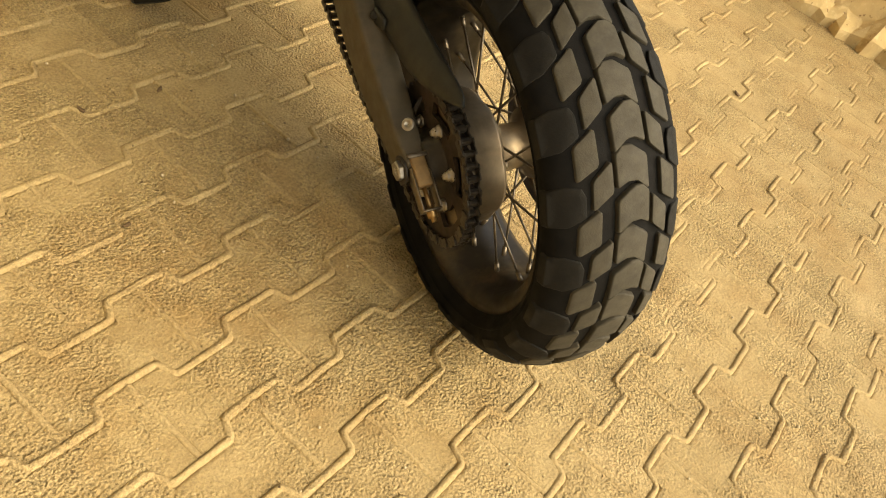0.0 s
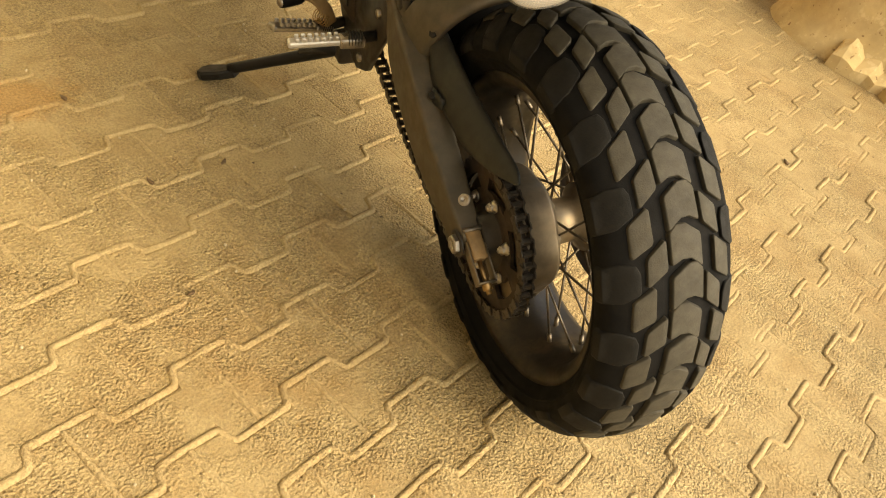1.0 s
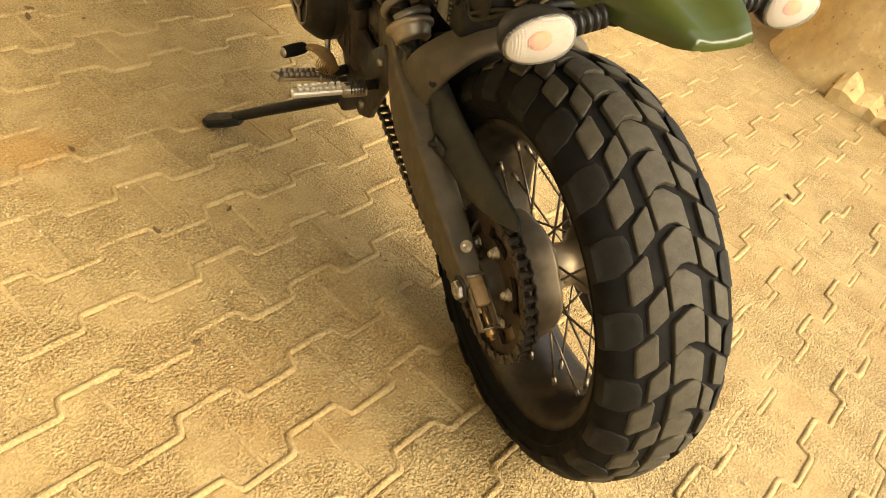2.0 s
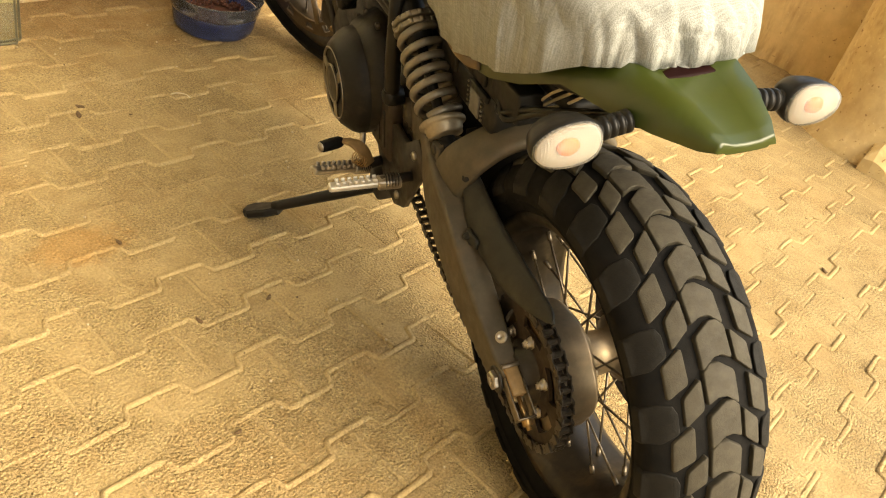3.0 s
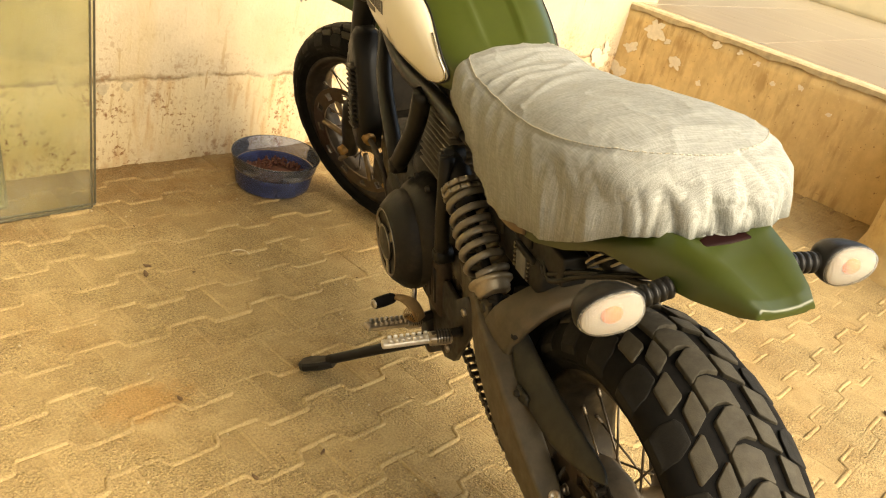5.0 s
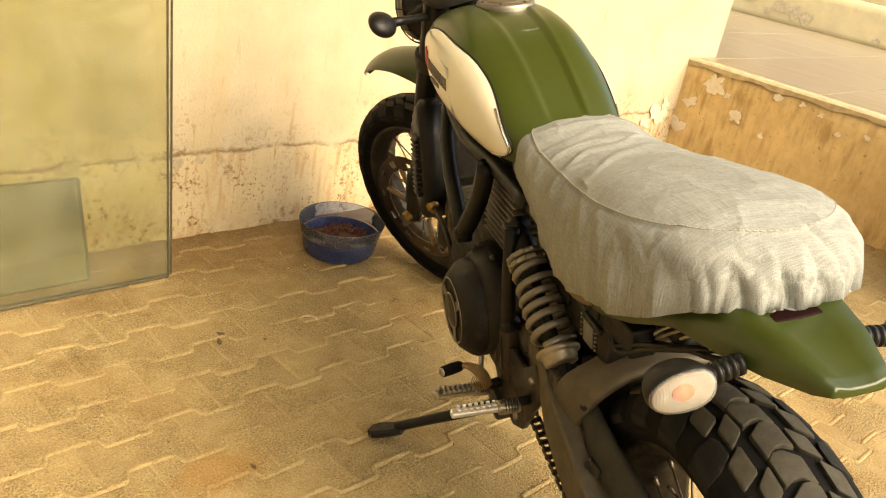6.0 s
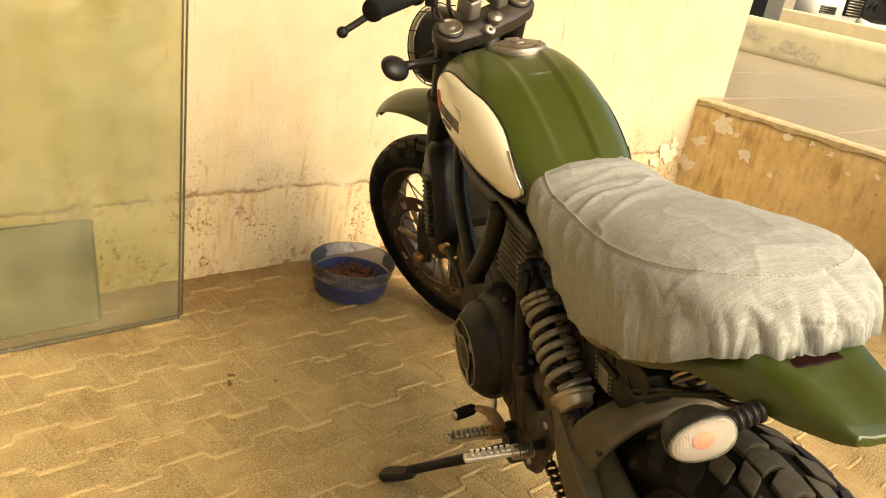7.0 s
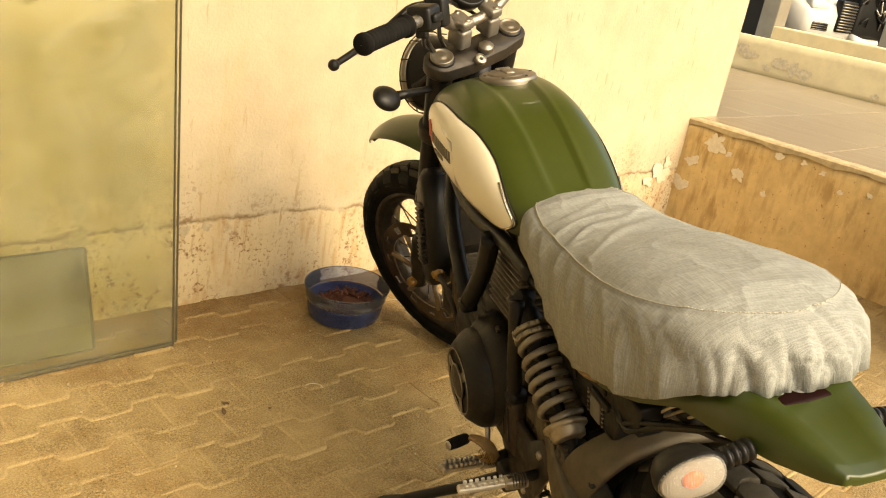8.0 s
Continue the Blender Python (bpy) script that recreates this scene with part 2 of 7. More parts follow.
streaks(M_PLINTH, (0.72, 0.56, 0.3), 0.4, 12.0, 5.0, 0.52, 0.66, patch=1.7)
pits(M_PLINTH, 70.0, 0.69, 0.74, (0.26, 0.155, 0.06), (0.72, 0.6, 0.38))
M_PIER = material("pier_plaster", (0.56, 0.41, 0.19), 0.88, noise_scale=11, vary=0.2, bump=0.5, bump_scale=90, stain=0.5, stain_color=(0.34, 0.21, 0.08), stain_scale=5)
pits(M_PIER, 60.0, 0.67, 0.73, (0.20, 0.115, 0.045), (0.66, 0.53, 0.30))
streaks(M_PIER, (0.30, 0.17, 0.06), 0.6, 20.0, 9.0, 0.5, 0.66, patch=3.0)
streaks(M_PIER, (0.68, 0.54, 0.29), 0.55, 34.0, 30.0, 0.54, 0.64, patch=4.0)
# paint of the unseen light-blocking wall on the west
M_BLOCKWALL = material("block_wall_paint", (0.5, 0.45, 0.37), 0.9, noise_scale=4, vary=0.12)
M_CEIL = material("ceiling_paint", (0.6, 0.52, 0.38), 0.9, noise_scale=3, vary=0.1)
M_EDGE = material("cement", (0.50, 0.40, 0.24), 0.85, noise_scale=30, vary=0.3, bump=0.3, bump_scale=150)
M_TILE = material("veranda_tile", (0.33, 0.26, 0.165), 0.28, noise_scale=5, vary=0.12, random_vary=0.04)
streaks(M_TILE, (0.24, 0.165, 0.085), 0.75, 26.0, 1.6, 0.42, 0.6, axis=1, patch=2.0)
streaks(M_TILE, (0.66, 0.58, 0.44), 0.5, 15.0, 1.2, 0.5, 0.68, axis=1, patch=1.3)
M_PARAPET = material("parapet_paint", (0.80, 0.635, 0.35), 0.8, noise_scale=8, vary=0.1, bump=0.3, bump_scale=80, stain=0.3, stain_color=(0.45, 0.33, 0.18), stain_scale=3)
M_BARE = material("bare_mortar", (0.72, 0.57, 0.35), 0.95, noise_scale=40, vary=0.3, bump=0.6, bump_scale=120)
M_GREYFLAKE = material("grey_mortar", (0.50, 0.41, 0.27), 0.95, noise_scale=60, vary=0.25, bump=0.5, bump_scale=150)
M_FLAKE = material("pale_undercoat", (0.7, 0.62, 0.46), 0.9, noise_scale=60, vary=0.15, bump=0.4, bump_scale=200)
# near-black base colour that stands in for the shade of the forecourt
M_DARKSHADE = material("dark_shade", (0.055, 0.04, 0.025), 0.9, noise_scale=2, vary=0.3)
M_PILLAR = material("grey_plaster", (0.34, 0.285, 0.2), 0.9, noise_scale=6, vary=0.15)
M_CAR = material("car_paint", (0.6, 0.57, 0.5), 0.45, noise_scale=5, vary=0.06, coat=0.2)
M_RUBBER = material("tyre_rubber", (0.006, 0.0056, 0.005), 0.8, spec=0.12, noise_scale=60, vary=0.3, bump=0.15, bump_scale=600, stain=0.1, stain_color=(0.05, 0.042, 0.03), stain_scale=14)
M_TREAD = material("dusty_tread", (0.050, 0.043, 0.029), 0.75, spec=0.3, noise_scale=45, vary=0.35, bump=0.25, bump_scale=500, stain=0.35, stain_color=(0.10, 0.09, 0.066), stain_scale=22)
M_LUG = material("clean_tread", (0.0105, 0.0095, 0.0075), 0.75, spec=0.2, noise_scale=45, vary=0.35, bump=0.2, bump_scale=500, stain=0.25, stain_color=(0.03, 0.026, 0.019), stain_scale=22)
M_GREEN = material("olive_paint", (0.031, 0.045, 0.004), 0.36, noise_scale=60, vary=0.08, coat=0.18)
M_CLOTH = material("grey_cloth", (0.350, 0.362, 0.338), 0.95, noise_scale=26, vary=0.10, stain=0.3, stain_color=(0.30, 0.28, 0.225), stain_scale=6, spec=0.1)


def weave(m, pitch, dark, amount):
    """Slubby warp and weft threads crossing at right angles, in colour and relief."""
    n, link = m.node_tree.nodes, m.node_tree.links.new
    b = n["Principled BSDF"]
    src = b.inputs["Base Color"].links[0].from_socket
    co = n.new("ShaderNodeTexCoord").outputs["Object"]
    hs = []
    for scale in ((pitch, pitch * 0.05, pitch), (pitch * 0.05, pitch, pitch * 0.05), (pitch * 0.4, pitch * 0.4, pitch * 0.4)):
        mp = n.new("ShaderNodeMapping")
        mp.inputs["Scale"].default_value = scale
        link(co, mp.inputs[0])
        t = n.new("ShaderNodeTexNoise")
        t.inputs["Scale"].default_value, t.inputs["Detail"].default_value = 1.0, 2.0
        link(mp.outputs[0], t.inputs["Vector"])
        r = n.new("ShaderNodeMapRange")
        r.inputs[1].default_value, r.inputs[2].default_value = 0.38, 0.62
        link(t.outputs["Fac"], r.inputs[0])
        hs.append(r.outputs[0])
    a = n.new("ShaderNodeMath")
    link(hs[0], a.inputs[0])
    link(hs[1], a.inputs[1])
    c = n.new("ShaderNodeMath")
    c.operation = "MULTIPLY_ADD"
    c.inputs[1].default_value = 0.2
    link(hs[2], c.inputs[0])
    link(a.outputs[0], c.inputs[2])
    f = n.new("ShaderNodeMapRange")
    f.inputs[1].default_value, f.inputs[2].default_value, f.inputs[3].default_value, f.inputs[4].default_value = 0.3, 1.9, amount, 0.0
    link(c.outputs[0], f.inputs[0])
    x = n.new("ShaderNodeMix")
    x.data_type = "RGBA"
    link(f.outputs[0], x.inputs[0])
    link(src, x.inputs[6])
    x.inputs[7].default_value = (*dark, 1)
    link(x.outputs[2], b.inputs["Base Color"])
    bn = n.new("ShaderNodeBump")
    bn.inputs["Strength"].default_value, bn.inputs["Distance"].default_value = 0.6, 0.00035
    link(c.outputs[0], bn.inputs["Height"])
    link(bn.outputs[0], b.inputs["Normal"])


weave(M_CLOTH, 800.0, (0.12, 0.122, 0.106), 0.5)
M_THREAD = material("pale_thread", (0.46, 0.43, 0.35), 0.9, noise_scale=300, vary=0.2)
M_BLACK = material("black_plastic", (0.008, 0.0075, 0.0066), 0.42, spec=0.28, noise_scale=40, vary=0.3, stain=0.18, stain_color=(0.05, 0.04, 0.025), stain_scale=20)
M_FRAME = material("black_paint", (0.006, 0.0055, 0.0047), 0.38, spec=0.28, noise_scale=40, vary=0.2, stain=0.2, stain_color=(0.045, 0.035, 0.022), stain_scale=18)
M_SWING = material("cast_swingarm", (0.092, 0.075, 0.048), 0.6, metal=0.1, spec=0.35, noise_scale=50, vary=0.25, bump=0.1, bump_scale=500, stain=0.5, stain_color=(0.14, 0.1, 0.06), stain_scale=12)
M_GUARD = material("guard_plastic", (0.018, 0.0175, 0.013), 0.55, spec=0.35, noise_scale=60, vary=0.2, stain=0.3, stain_color=(0.08, 0.07, 0.045), stain_scale=16)
M_RIM = material("dark_rim", (0.030, 0.024, 0.017), 0.5, metal=0.4, noise_scale=30, vary=0.3, stain=0.6, stain_color=(0.13, 0.09, 0.05), stain_scale=14)
M_HUB = material("hub_alloy", (0.27, 0.21, 0.135), 0.4, metal=0.7, noise_scale=80, vary=0.2, stain=0.4, stain_color=(0.16, 0.1, 0.06), stain_scale=25)
M_DISC = material("disc_steel", (0.14, 0.11, 0.08), 0.35, metal=0.9, noise_scale=60, vary=0.3)
M_SPROCKET = material("rusty_steel", (0.05, 0.035, 0.023), 0.6, metal=0.4, noise_scale=60, vary=0.35, stain=0.4, stain_color=(0.075, 0.045, 0.024), stain_scale=22)
M_CHAIN = material("oily_chain", (0.11, 0.092, 0.07), 0.35, metal=0.7, noise_scale=120, vary=0.4)
M_STEEL = material("zinc_steel", (0.42, 0.38, 0.32), 0.35, metal=0.9, noise_scale=90, vary=0.25, stain=0.3, stain_color=(0.15, 0.1, 0.06), stain_scale=40)
M_SPOKE = material("spoke_steel", (0.2, 0.165, 0.12), 0.4, metal=0.8, noise_scale=90, vary=0.3)
M_CHROME = material("bright_steel", (0.55, 0.52, 0.46), 0.22, metal=1.0, noise_scale=90, vary=0.2)
M_PEG = material("pale_alloy", (0.62, 0.58, 0.50), 0.38, metal=0.55, noise_scale=90, vary=0.15, stain=0.25, stain_color=(0.3, 0.24, 0.15), stain_scale=40)
M_ALU = material("machined_alloy", (0.29, 0.26, 0.21), 0.42, metal=0.9, noise_scale=70, vary=0.15)
M_SPRING = material("spring_paint", (0.235, 0.21, 0.172), 0.4, metal=0.6, noise_scale=60, vary=0.2, stain=0.3, stain_color=(0.15, 0.11, 0.07), stain_scale=30)
M_RISER = material("cast_riser", (0.25, 0.23, 0.2), 0.45, metal=0.7, noise_scale=60, vary=0.15)
M_DARKMETAL = material("dark_metal", (0.04, 0.034, 0.027), 0.5, metal=0.5, noise_scale=50, vary=0.3, stain=0.4, stain_color=(0.11, 0.08, 0.05), stain_scale=18)
M_ENGINE = material("engine_paint", (0.010, 0.0088, 0.0068), 0.5, metal=0.1, spec=0.3, noise_scale=60, vary=0.25, bump=0.1, bump_scale=500, stain=0.28, stain_color=(0.1, 0.075, 0.045), stain_scale=14)
M_FIN = material("fin_edges", (0.16, 0.14, 0.11), 0.45, metal=0.6, noise_scale=50, vary=0.3)
M_TAN = material("tan_oxide", (0.3, 0.19, 0.08), 0.6, metal=0.4, noise_scale=50, vary=0.3, stain=0.4, stain_color=(0.12, 0.07, 0.03), stain_scale=40)
M_BRASS = material("tarnished_brass", (0.38, 0.24, 0.1), 0.4, metal=0.9, noise_scale=70, vary=0.3)
M_TRIM = material("trim_strip", (0.16, 0.105, 0.05), 0.5, noise_scale=40, vary=0.2)
M_CUP = material("cast_cup", (0.36, 0.30, 0.21), 0.42, metal=0.6, noise_scale=70, vary=0.25, stain=0.4, stain_color=(0.14, 0.1, 0.06), stain_scale=30)
M_STICKER = material("sticker", (0.14, 0.135, 0.12), 0.6, noise_scale=150, vary=0.2)
M_LEAD = material("pale_lead", (0.35, 0.3, 0.2), 0.6, noise_scale=60, vary=0.2)
M_CREAM = material("cream_paint", (0.72, 0.66, 0.5), 0.3, noise_scale=12, vary=0.05, coat=0.5)
M_RED = material("red_print", (0.5, 0.05, 0.02), 0.5, noise_scale=100, vary=0.15)
M_DARKPRINT = material("dark_print", (0.06, 0.045, 0.025), 0.5, noise_scale=100, vary=0.2)
M_REDLENS = material("red_lens", (0.012, 0.002, 0.0015), 0.6, spec=0.1, noise_scale=60, vary=0.2)
M_AMBER = material("amber_bulb", (0.75, 0.13, 0.006), 0.6, noise_scale=60, vary=0.1)
M_REFLECT = material("reflector", (0.26, 0.225, 0.175), 0.5, metal=0.0, noise_scale=90, vary=0.08)
M_MIRROR = material("mirror_glass", (0.9, 0.9, 0.9), 0.03, metal=1.0)
M_FEED = material("feed_pellets", (0.11, 0.03, 0.012), 0.8, noise_scale=200, vary=0.4)
M_LEAF = material("dry_leaf", (0.13, 0.075, 0.03), 0.8, noise_scale=150, vary=0.4)
M_STRAW = material("pale_straw", (0.6, 0.5, 0.32), 0.7, noise_scale=150, vary=0.2)
M_GRIT = material("pale_grit", (0.55, 0.44, 0.27), 0.9, noise_scale=300, vary=0.4)


def glassy(name, color, rough, mix_, ior=1.45, ribs=0.0):
    """A see-through surface: tinted transparency under a Fresnel gloss; ribs: moulded lines a metre."""
    m = bpy.data.materials.new(name)
    m.use_nodes = True
    n, link = m.node_tree.nodes, m.node_tree.links.new
    n.remove(n["Principled BSDF"])
    tr, gl, di, fr, m1, m2 = (n.new(k) for k in ("ShaderNodeBsdfTransparent", "ShaderNodeBsdfGlossy", "ShaderNodeBsdfDiffuse", "ShaderNodeFresnel", "ShaderNodeMixShader", "ShaderNodeMixShader"))
    tr.inputs[0].default_value = (*color, 1)
    di.inputs[0].default_value = (*[c * 0.9 for c in color], 1)
    gl.inputs["Roughness"].default_value = rough
    fr.inputs[0].default_value = ior
    nz = n.new("ShaderNodeTexNoise")
    nz.inputs["Scale"].default_value = 9
    rg = n.new("ShaderNodeMapRange")
    rg.inputs[1].default_value, rg.inputs[2].default_value, rg.inputs[3].default_value, rg.inputs[4].default_value = 0.35, 0.7, mix_ * 0.6, mix_ * 1.4
    link(n.new("ShaderNodeTexCoord").outputs["Object"], nz.inputs["Vector"])
    link(nz.outputs["Fac"], rg.inputs[0])
    link(rg.outputs[0], m1.inputs[0])
    link(tr.outputs[0], m1.inputs[1])
    link(di.outputs[0], m1.inputs[2])
    link(fr.outputs[0], m2.inputs[0])
    link(m1.outputs[0], m2.inputs[1])
    link(gl.outputs[0], m2.inputs[2])
    link(m2.outputs[0], n["Material Output"].inputs[0])
    if ribs:
        hs = []
        for axis in ("X", "Z"):
            wv = n.new("ShaderNodeTexWave")
            wv.bands_direction = axis
            wv.inputs["Scale"].default_value, wv.inputs["Distortion"].default_value = ribs / 20 * (1.0 if axis == "Z" else 0.7), 0.0
            link(n.new("ShaderNodeTexCoord").outputs["Object"], wv.inputs["Vector"])
            hs.append(wv.outputs["Fac"])
        ad = n.new("ShaderNodeMath")
        link(hs[0], ad.inputs[0])
        link(hs[1], ad.inputs[1])
        fl = n.new("ShaderNodeMapRange")
        fl.inputs[1].default_value, fl.inputs[2].default_value, fl.inputs[3].default_value, fl.inputs[4].default_value = 0.2, 1.8, mix_ * 0.3, mix_ * 2.2
        bn = n.new("ShaderNodeBump")
        bn.inputs["Strength"].default_value, bn.inputs["Distance"].default_value = 0.7, 0.0006
        link(ad.outputs[0], bn.inputs["Height"])
        link(ad.outputs[0], fl.inputs[0])
        link(fl.outputs[0], m1.inputs[0])
        for sh in (gl, di):
            link(bn.outputs[0], sh.inputs["Normal"])
    return m


M_GLASS = glassy("sheet_glass", (0.92, 0.92, 0.82), 0.015, 0.03)
M_GREYGLASS = glassy("grey_glass", (0.46, 0.455, 0.30), 0.05, 0.2)
M_GLASSEDGE = material("glass_edge", (0.11, 0.095, 0.055), 0.4, noise_scale=60, vary=0.4)
M_BLUE = glassy("blue_plastic", (0.2, 0.26, 0.6), 0.08, 0.2)
M_CLEARBLUE = glassy("clear_blue_plastic", (0.66, 0.73, 0.92), 0.06, 0.08)
M_LENS = glassy("lens_plastic", (0.98, 0.95, 0.88), 0.14, 0.13, ribs=3000.0)
M_LAMPGLASS = material("lamp_glass", (0.7, 0.68, 0.62), 0.1, noise_scale=40, vary=0.1, coat=0.6)


# ---- helpers for shapes ----
def part(name, bm, mat, parent=None, label="", smooth=True):
    me = bpy.data.meshes.new(name)
    bm.to_mesh(me)
    bm.free()
    if smooth:
        for p in me.polygons:
            p.use_smooth = True
    me.materials.append(mat)
    ob = new(name, me)
    if parent is not None:
        ob.parent = parent
    if label:
        ob["label"] = label
    return ob


def box(bm, lo, hi, m=None, bevel=0.0, seg=2):
    r = bmesh.ops.create_cube(bm, size=1)
    vs = r["verts"]
    for v in vs:
        v.co = Vector(((lo[i] + hi[i]) / 2 + v.co[i] * (hi[i] - lo[i]) for i in range(3)))
    if bevel:
        es = list({e for v in vs for e in v.link_edges})
        q = bmesh.ops.bevel(bm, geom=es, offset=bevel, segments=seg, affect="EDGES", profile=0.5)
        vs = list({v for f in q["faces"] for v in f.verts} | {v for v in vs if v.is_valid})
    if m is not None:
        bmesh.ops.transform(bm, matrix=m, verts=vs)
    return vs


def loft(bm, rings, closed=True, cap=True, loop=False):
    """Skins rings of equal count; closed: each ring is a loop; loop: the last ring joins the first."""
    rows = [[bm.verts.new(p) for p in ring] for ring in rings]
    n = len(rows[0])
    pairs = list(zip(rows, rows[1:])) + ([(rows[-1], rows[0])] if loop else [])
    for a, b in pairs:
        for i in range(n if closed else n - 1):
            j = (i + 1) % n
            bm.faces.new((a[i], a[j], b[j], b[i]))
    if cap and closed and not loop:
        bm.faces.new(rows[0][::-1])
        bm.faces.new(rows[-1])
    return rows


def smooth_path(pts, n=6):
    """Catmull-Rom through the points."""
    P = [Vector(p) for p in pts]
    if len(P) < 3:
        return P
    P = [P[0] * 2 - P[1]] + P + [P[-1] * 2 - P[-2]]
    out = []
    for i in range(1, len(P) - 2):
        a, b, c, d = P[i - 1:i + 3]
        for k in range(n):
            t = k / n
            out.append(0.5 * ((2 * b) + (c - a) * t + (2 * a - 5 * b + 4 * c - d) * t * t + (3 * b - a - 3 * c + d) * t ** 3))
    out.append(P[-2])
    return out


def tube(bm, pts, r, n=10, smooth=6, flat=1.0, up=(0, 0, 1), cap=True, closed=False):
    """A round (or flattened) bar along points; r may be a list, one for each given point."""
    path = smooth_path(pts, smooth) if smooth > 1 else [Vector(p) for p in pts]
    k = len(path)
    rs = [r] * k if not isinstance(r, (list, tuple)) else [float(np.interp(i / (k - 1) * (len(r) - 1), range(len(r)), r)) for i in range(k)]
    rings, u = [], Vector(up)
    for i, p in enumerate(path):
        t = (path[min(i + 1, k - 1)] - path[max(i - 1, 0)]) if not closed else (path[(i + 1) % k] - path[i - 1])
        t.normalize()
        side = t.cross(u)
        if side.length < 1e-4:
            side = t.cross(Vector((1, 0, 0)))
        side.normalize()
        w = side.cross(t)
        rings.append([p + side * math.cos(a) * rs[i] * flat + w * math.sin(a) * rs[i] for a in (2 * math.pi * j / n for j in range(n))])
    return loft(bm, rings, cap=cap, loop=closed)


def lathe(bm, prof, m=None, n=32, close=False):
    """Turns a profile of (radius, height) round z, then applies m."""
    rings = []
    for j in range(n):
        a = 2 * math.pi * j / n
        rings.append([Vector((r * math.cos(a), r * math.sin(a), h)) for r, h in prof])
    if m is not None:
        rings = [[m @ p for p in ring] for ring in rings]
    return loft(bm, rings, closed=close, cap=False, loop=True)


def axis_to(p, d):
    """A frame at p whose z runs along d."""
    return Matrix.Translation(p) @ Vector(d).to_track_quat("Z", "Y").to_matrix().to_4x4()


def B():
    return bmesh.new()


# ---- ground, walls, plinth ----
L, P, W = 0.208, 0.1145, 0.1425
WALL_Y, PLINTH_X, PLINTH_Z = 1.415, 3.15, 0.525


def slab(name, lo, hi, mat, bevel=0.0, label="", category="", kind="structure"):
    bm = B()
    box(bm, lo, hi, bevel=bevel)
    return tagged(part(name, bm, mat, smooth=False), label, category, kind=kind)


bm = B()
g = bmesh.ops.create_grid(bm, x_segments=1, y_segments=1, size=60)
bmesh.ops.translate(bm, vec=(0, 0, -0.003), verts=g["verts"])
floor = tagged(part("ground", bm, M_SAND, smooth=False), "sandy joint bed under worn interlocking concrete pavers", "ground", kind="structure")


def rough_wall(name, lo, hi, face, mat, step=0.05, amp=0.004, label="", category="wall"):
    """A wall whose seen face (axis, side) is a fine grid with trowelled unevenness; the rest is a plain box."""
    bm = B()
    ax = face[0]
    o = 1 - ax
    n = max(2, int((hi[o] - lo[o]) / step))
    k = max(2, int((hi[2] - lo[2]) / step))
    f = lo[ax] if face[1] < 0 else hi[ax]
    b = hi[ax] if face[1] < 0 else lo[ax]
    rows = []
    for j in range(k + 1):
        row = []
        for i in range(n + 1):
            p = [0, 0, 0]
            p[o] = lo[o] + (hi[o] - lo[o]) * i / n
            p[2] = lo[2] + (hi[2] - lo[2]) * j / k
            q = Vector((p[o] * 1.7, p[2] * 1.7, ax * 9.1))
            p[ax] = f + face[1] * amp * (noise.noise(q) + 0.6 * noise.noise(q * 4.3))
            row.append(bm.verts.new(p))
        rows.append(row)
    for a, c in zip(rows, rows[1:]):
        for i in range(n):
            bm.faces.new((a[i], a[i + 1], c[i + 1], c[i]))
    rim = rows[0] + [r[-1] for r in rows[1:]] + rows[-1][-2::-1] + [r[0] for r in rows[-2:0:-1]]
    back = []
    for v in rim:
        c = v.co.copy()
        c[ax] = b
        back.append(bm.verts.new(c))
    m = len(rim)
    for i in range(m):
        bm.faces.new((rim[i], back[i], back[(i + 1) % m], rim[(i + 1) % m]))
    bm.faces.new(back)
    bmesh.ops.recalc_face_normals(bm, faces=bm.faces)
    return tagged(part(name, bm, mat), label, category, kind="structure")


wall_n = rough_wall("wall_north", (-4.0, WALL_Y, -0.1), (3.40, WALL_Y + 0.23, 3.2), (1, -1), M_WALL, label="cream plaster wall with a stained flaking base", category="wall")


def flake(thing, axis, at, c, r, seed, mat, name="peeled_patch", thick=0.0025):
    """A ragged shallow patch of bare or flaked plaster on a wall face."""
    rnd = random.Random(seed)
    bm = B()
    o = 1 - axis
    n = 44
    pts = []
    for i in range(n):
        a = 2 * math.pi * i / n
        q = r * (0.85 + 0.75 * noise.noise((1.3 * math.cos(a) + seed * 3.7, 1.3 * math.sin(a), 0.5)) + 0.28 * noise.noise((4 * math.cos(a), 4 * math.sin(a) + seed, 2.5)) + 0.06 * rnd.random())
        p = [0, 0, 0]
        p[o], p[2], p[axis] = c[0] + q * math.cos(a) * 1.3, c[1] + q * math.sin(a), at
        pts.append(p)
    ins = [[pp[i] + (0 if i == axis else 0.0) for i in range(3)] for pp in pts]
    for pp in ins:
        pp[axis] = at + thick
    loft(bm, [pts, ins])
    bmesh.ops.recalc_face_normals(bm, faces=bm.faces)
    return part(name, bm, mat, thing, smooth=False)


# added out of view: keeps western sky light off the left floor
slab("wall_west", (-1.98, -3.0, -0.1), (-1.75, WALL_Y - 0.003, 3.197), M_BLOCKWALL, 0, "plain unseen wall added to block light from the left", "wall")
slab("ceiling", (-5.0, -0.6, 3.2), (3.36, WALL_Y + 0.23, 3.35), M_CEIL, 0, "plain cream porch ceiling", "ceiling")


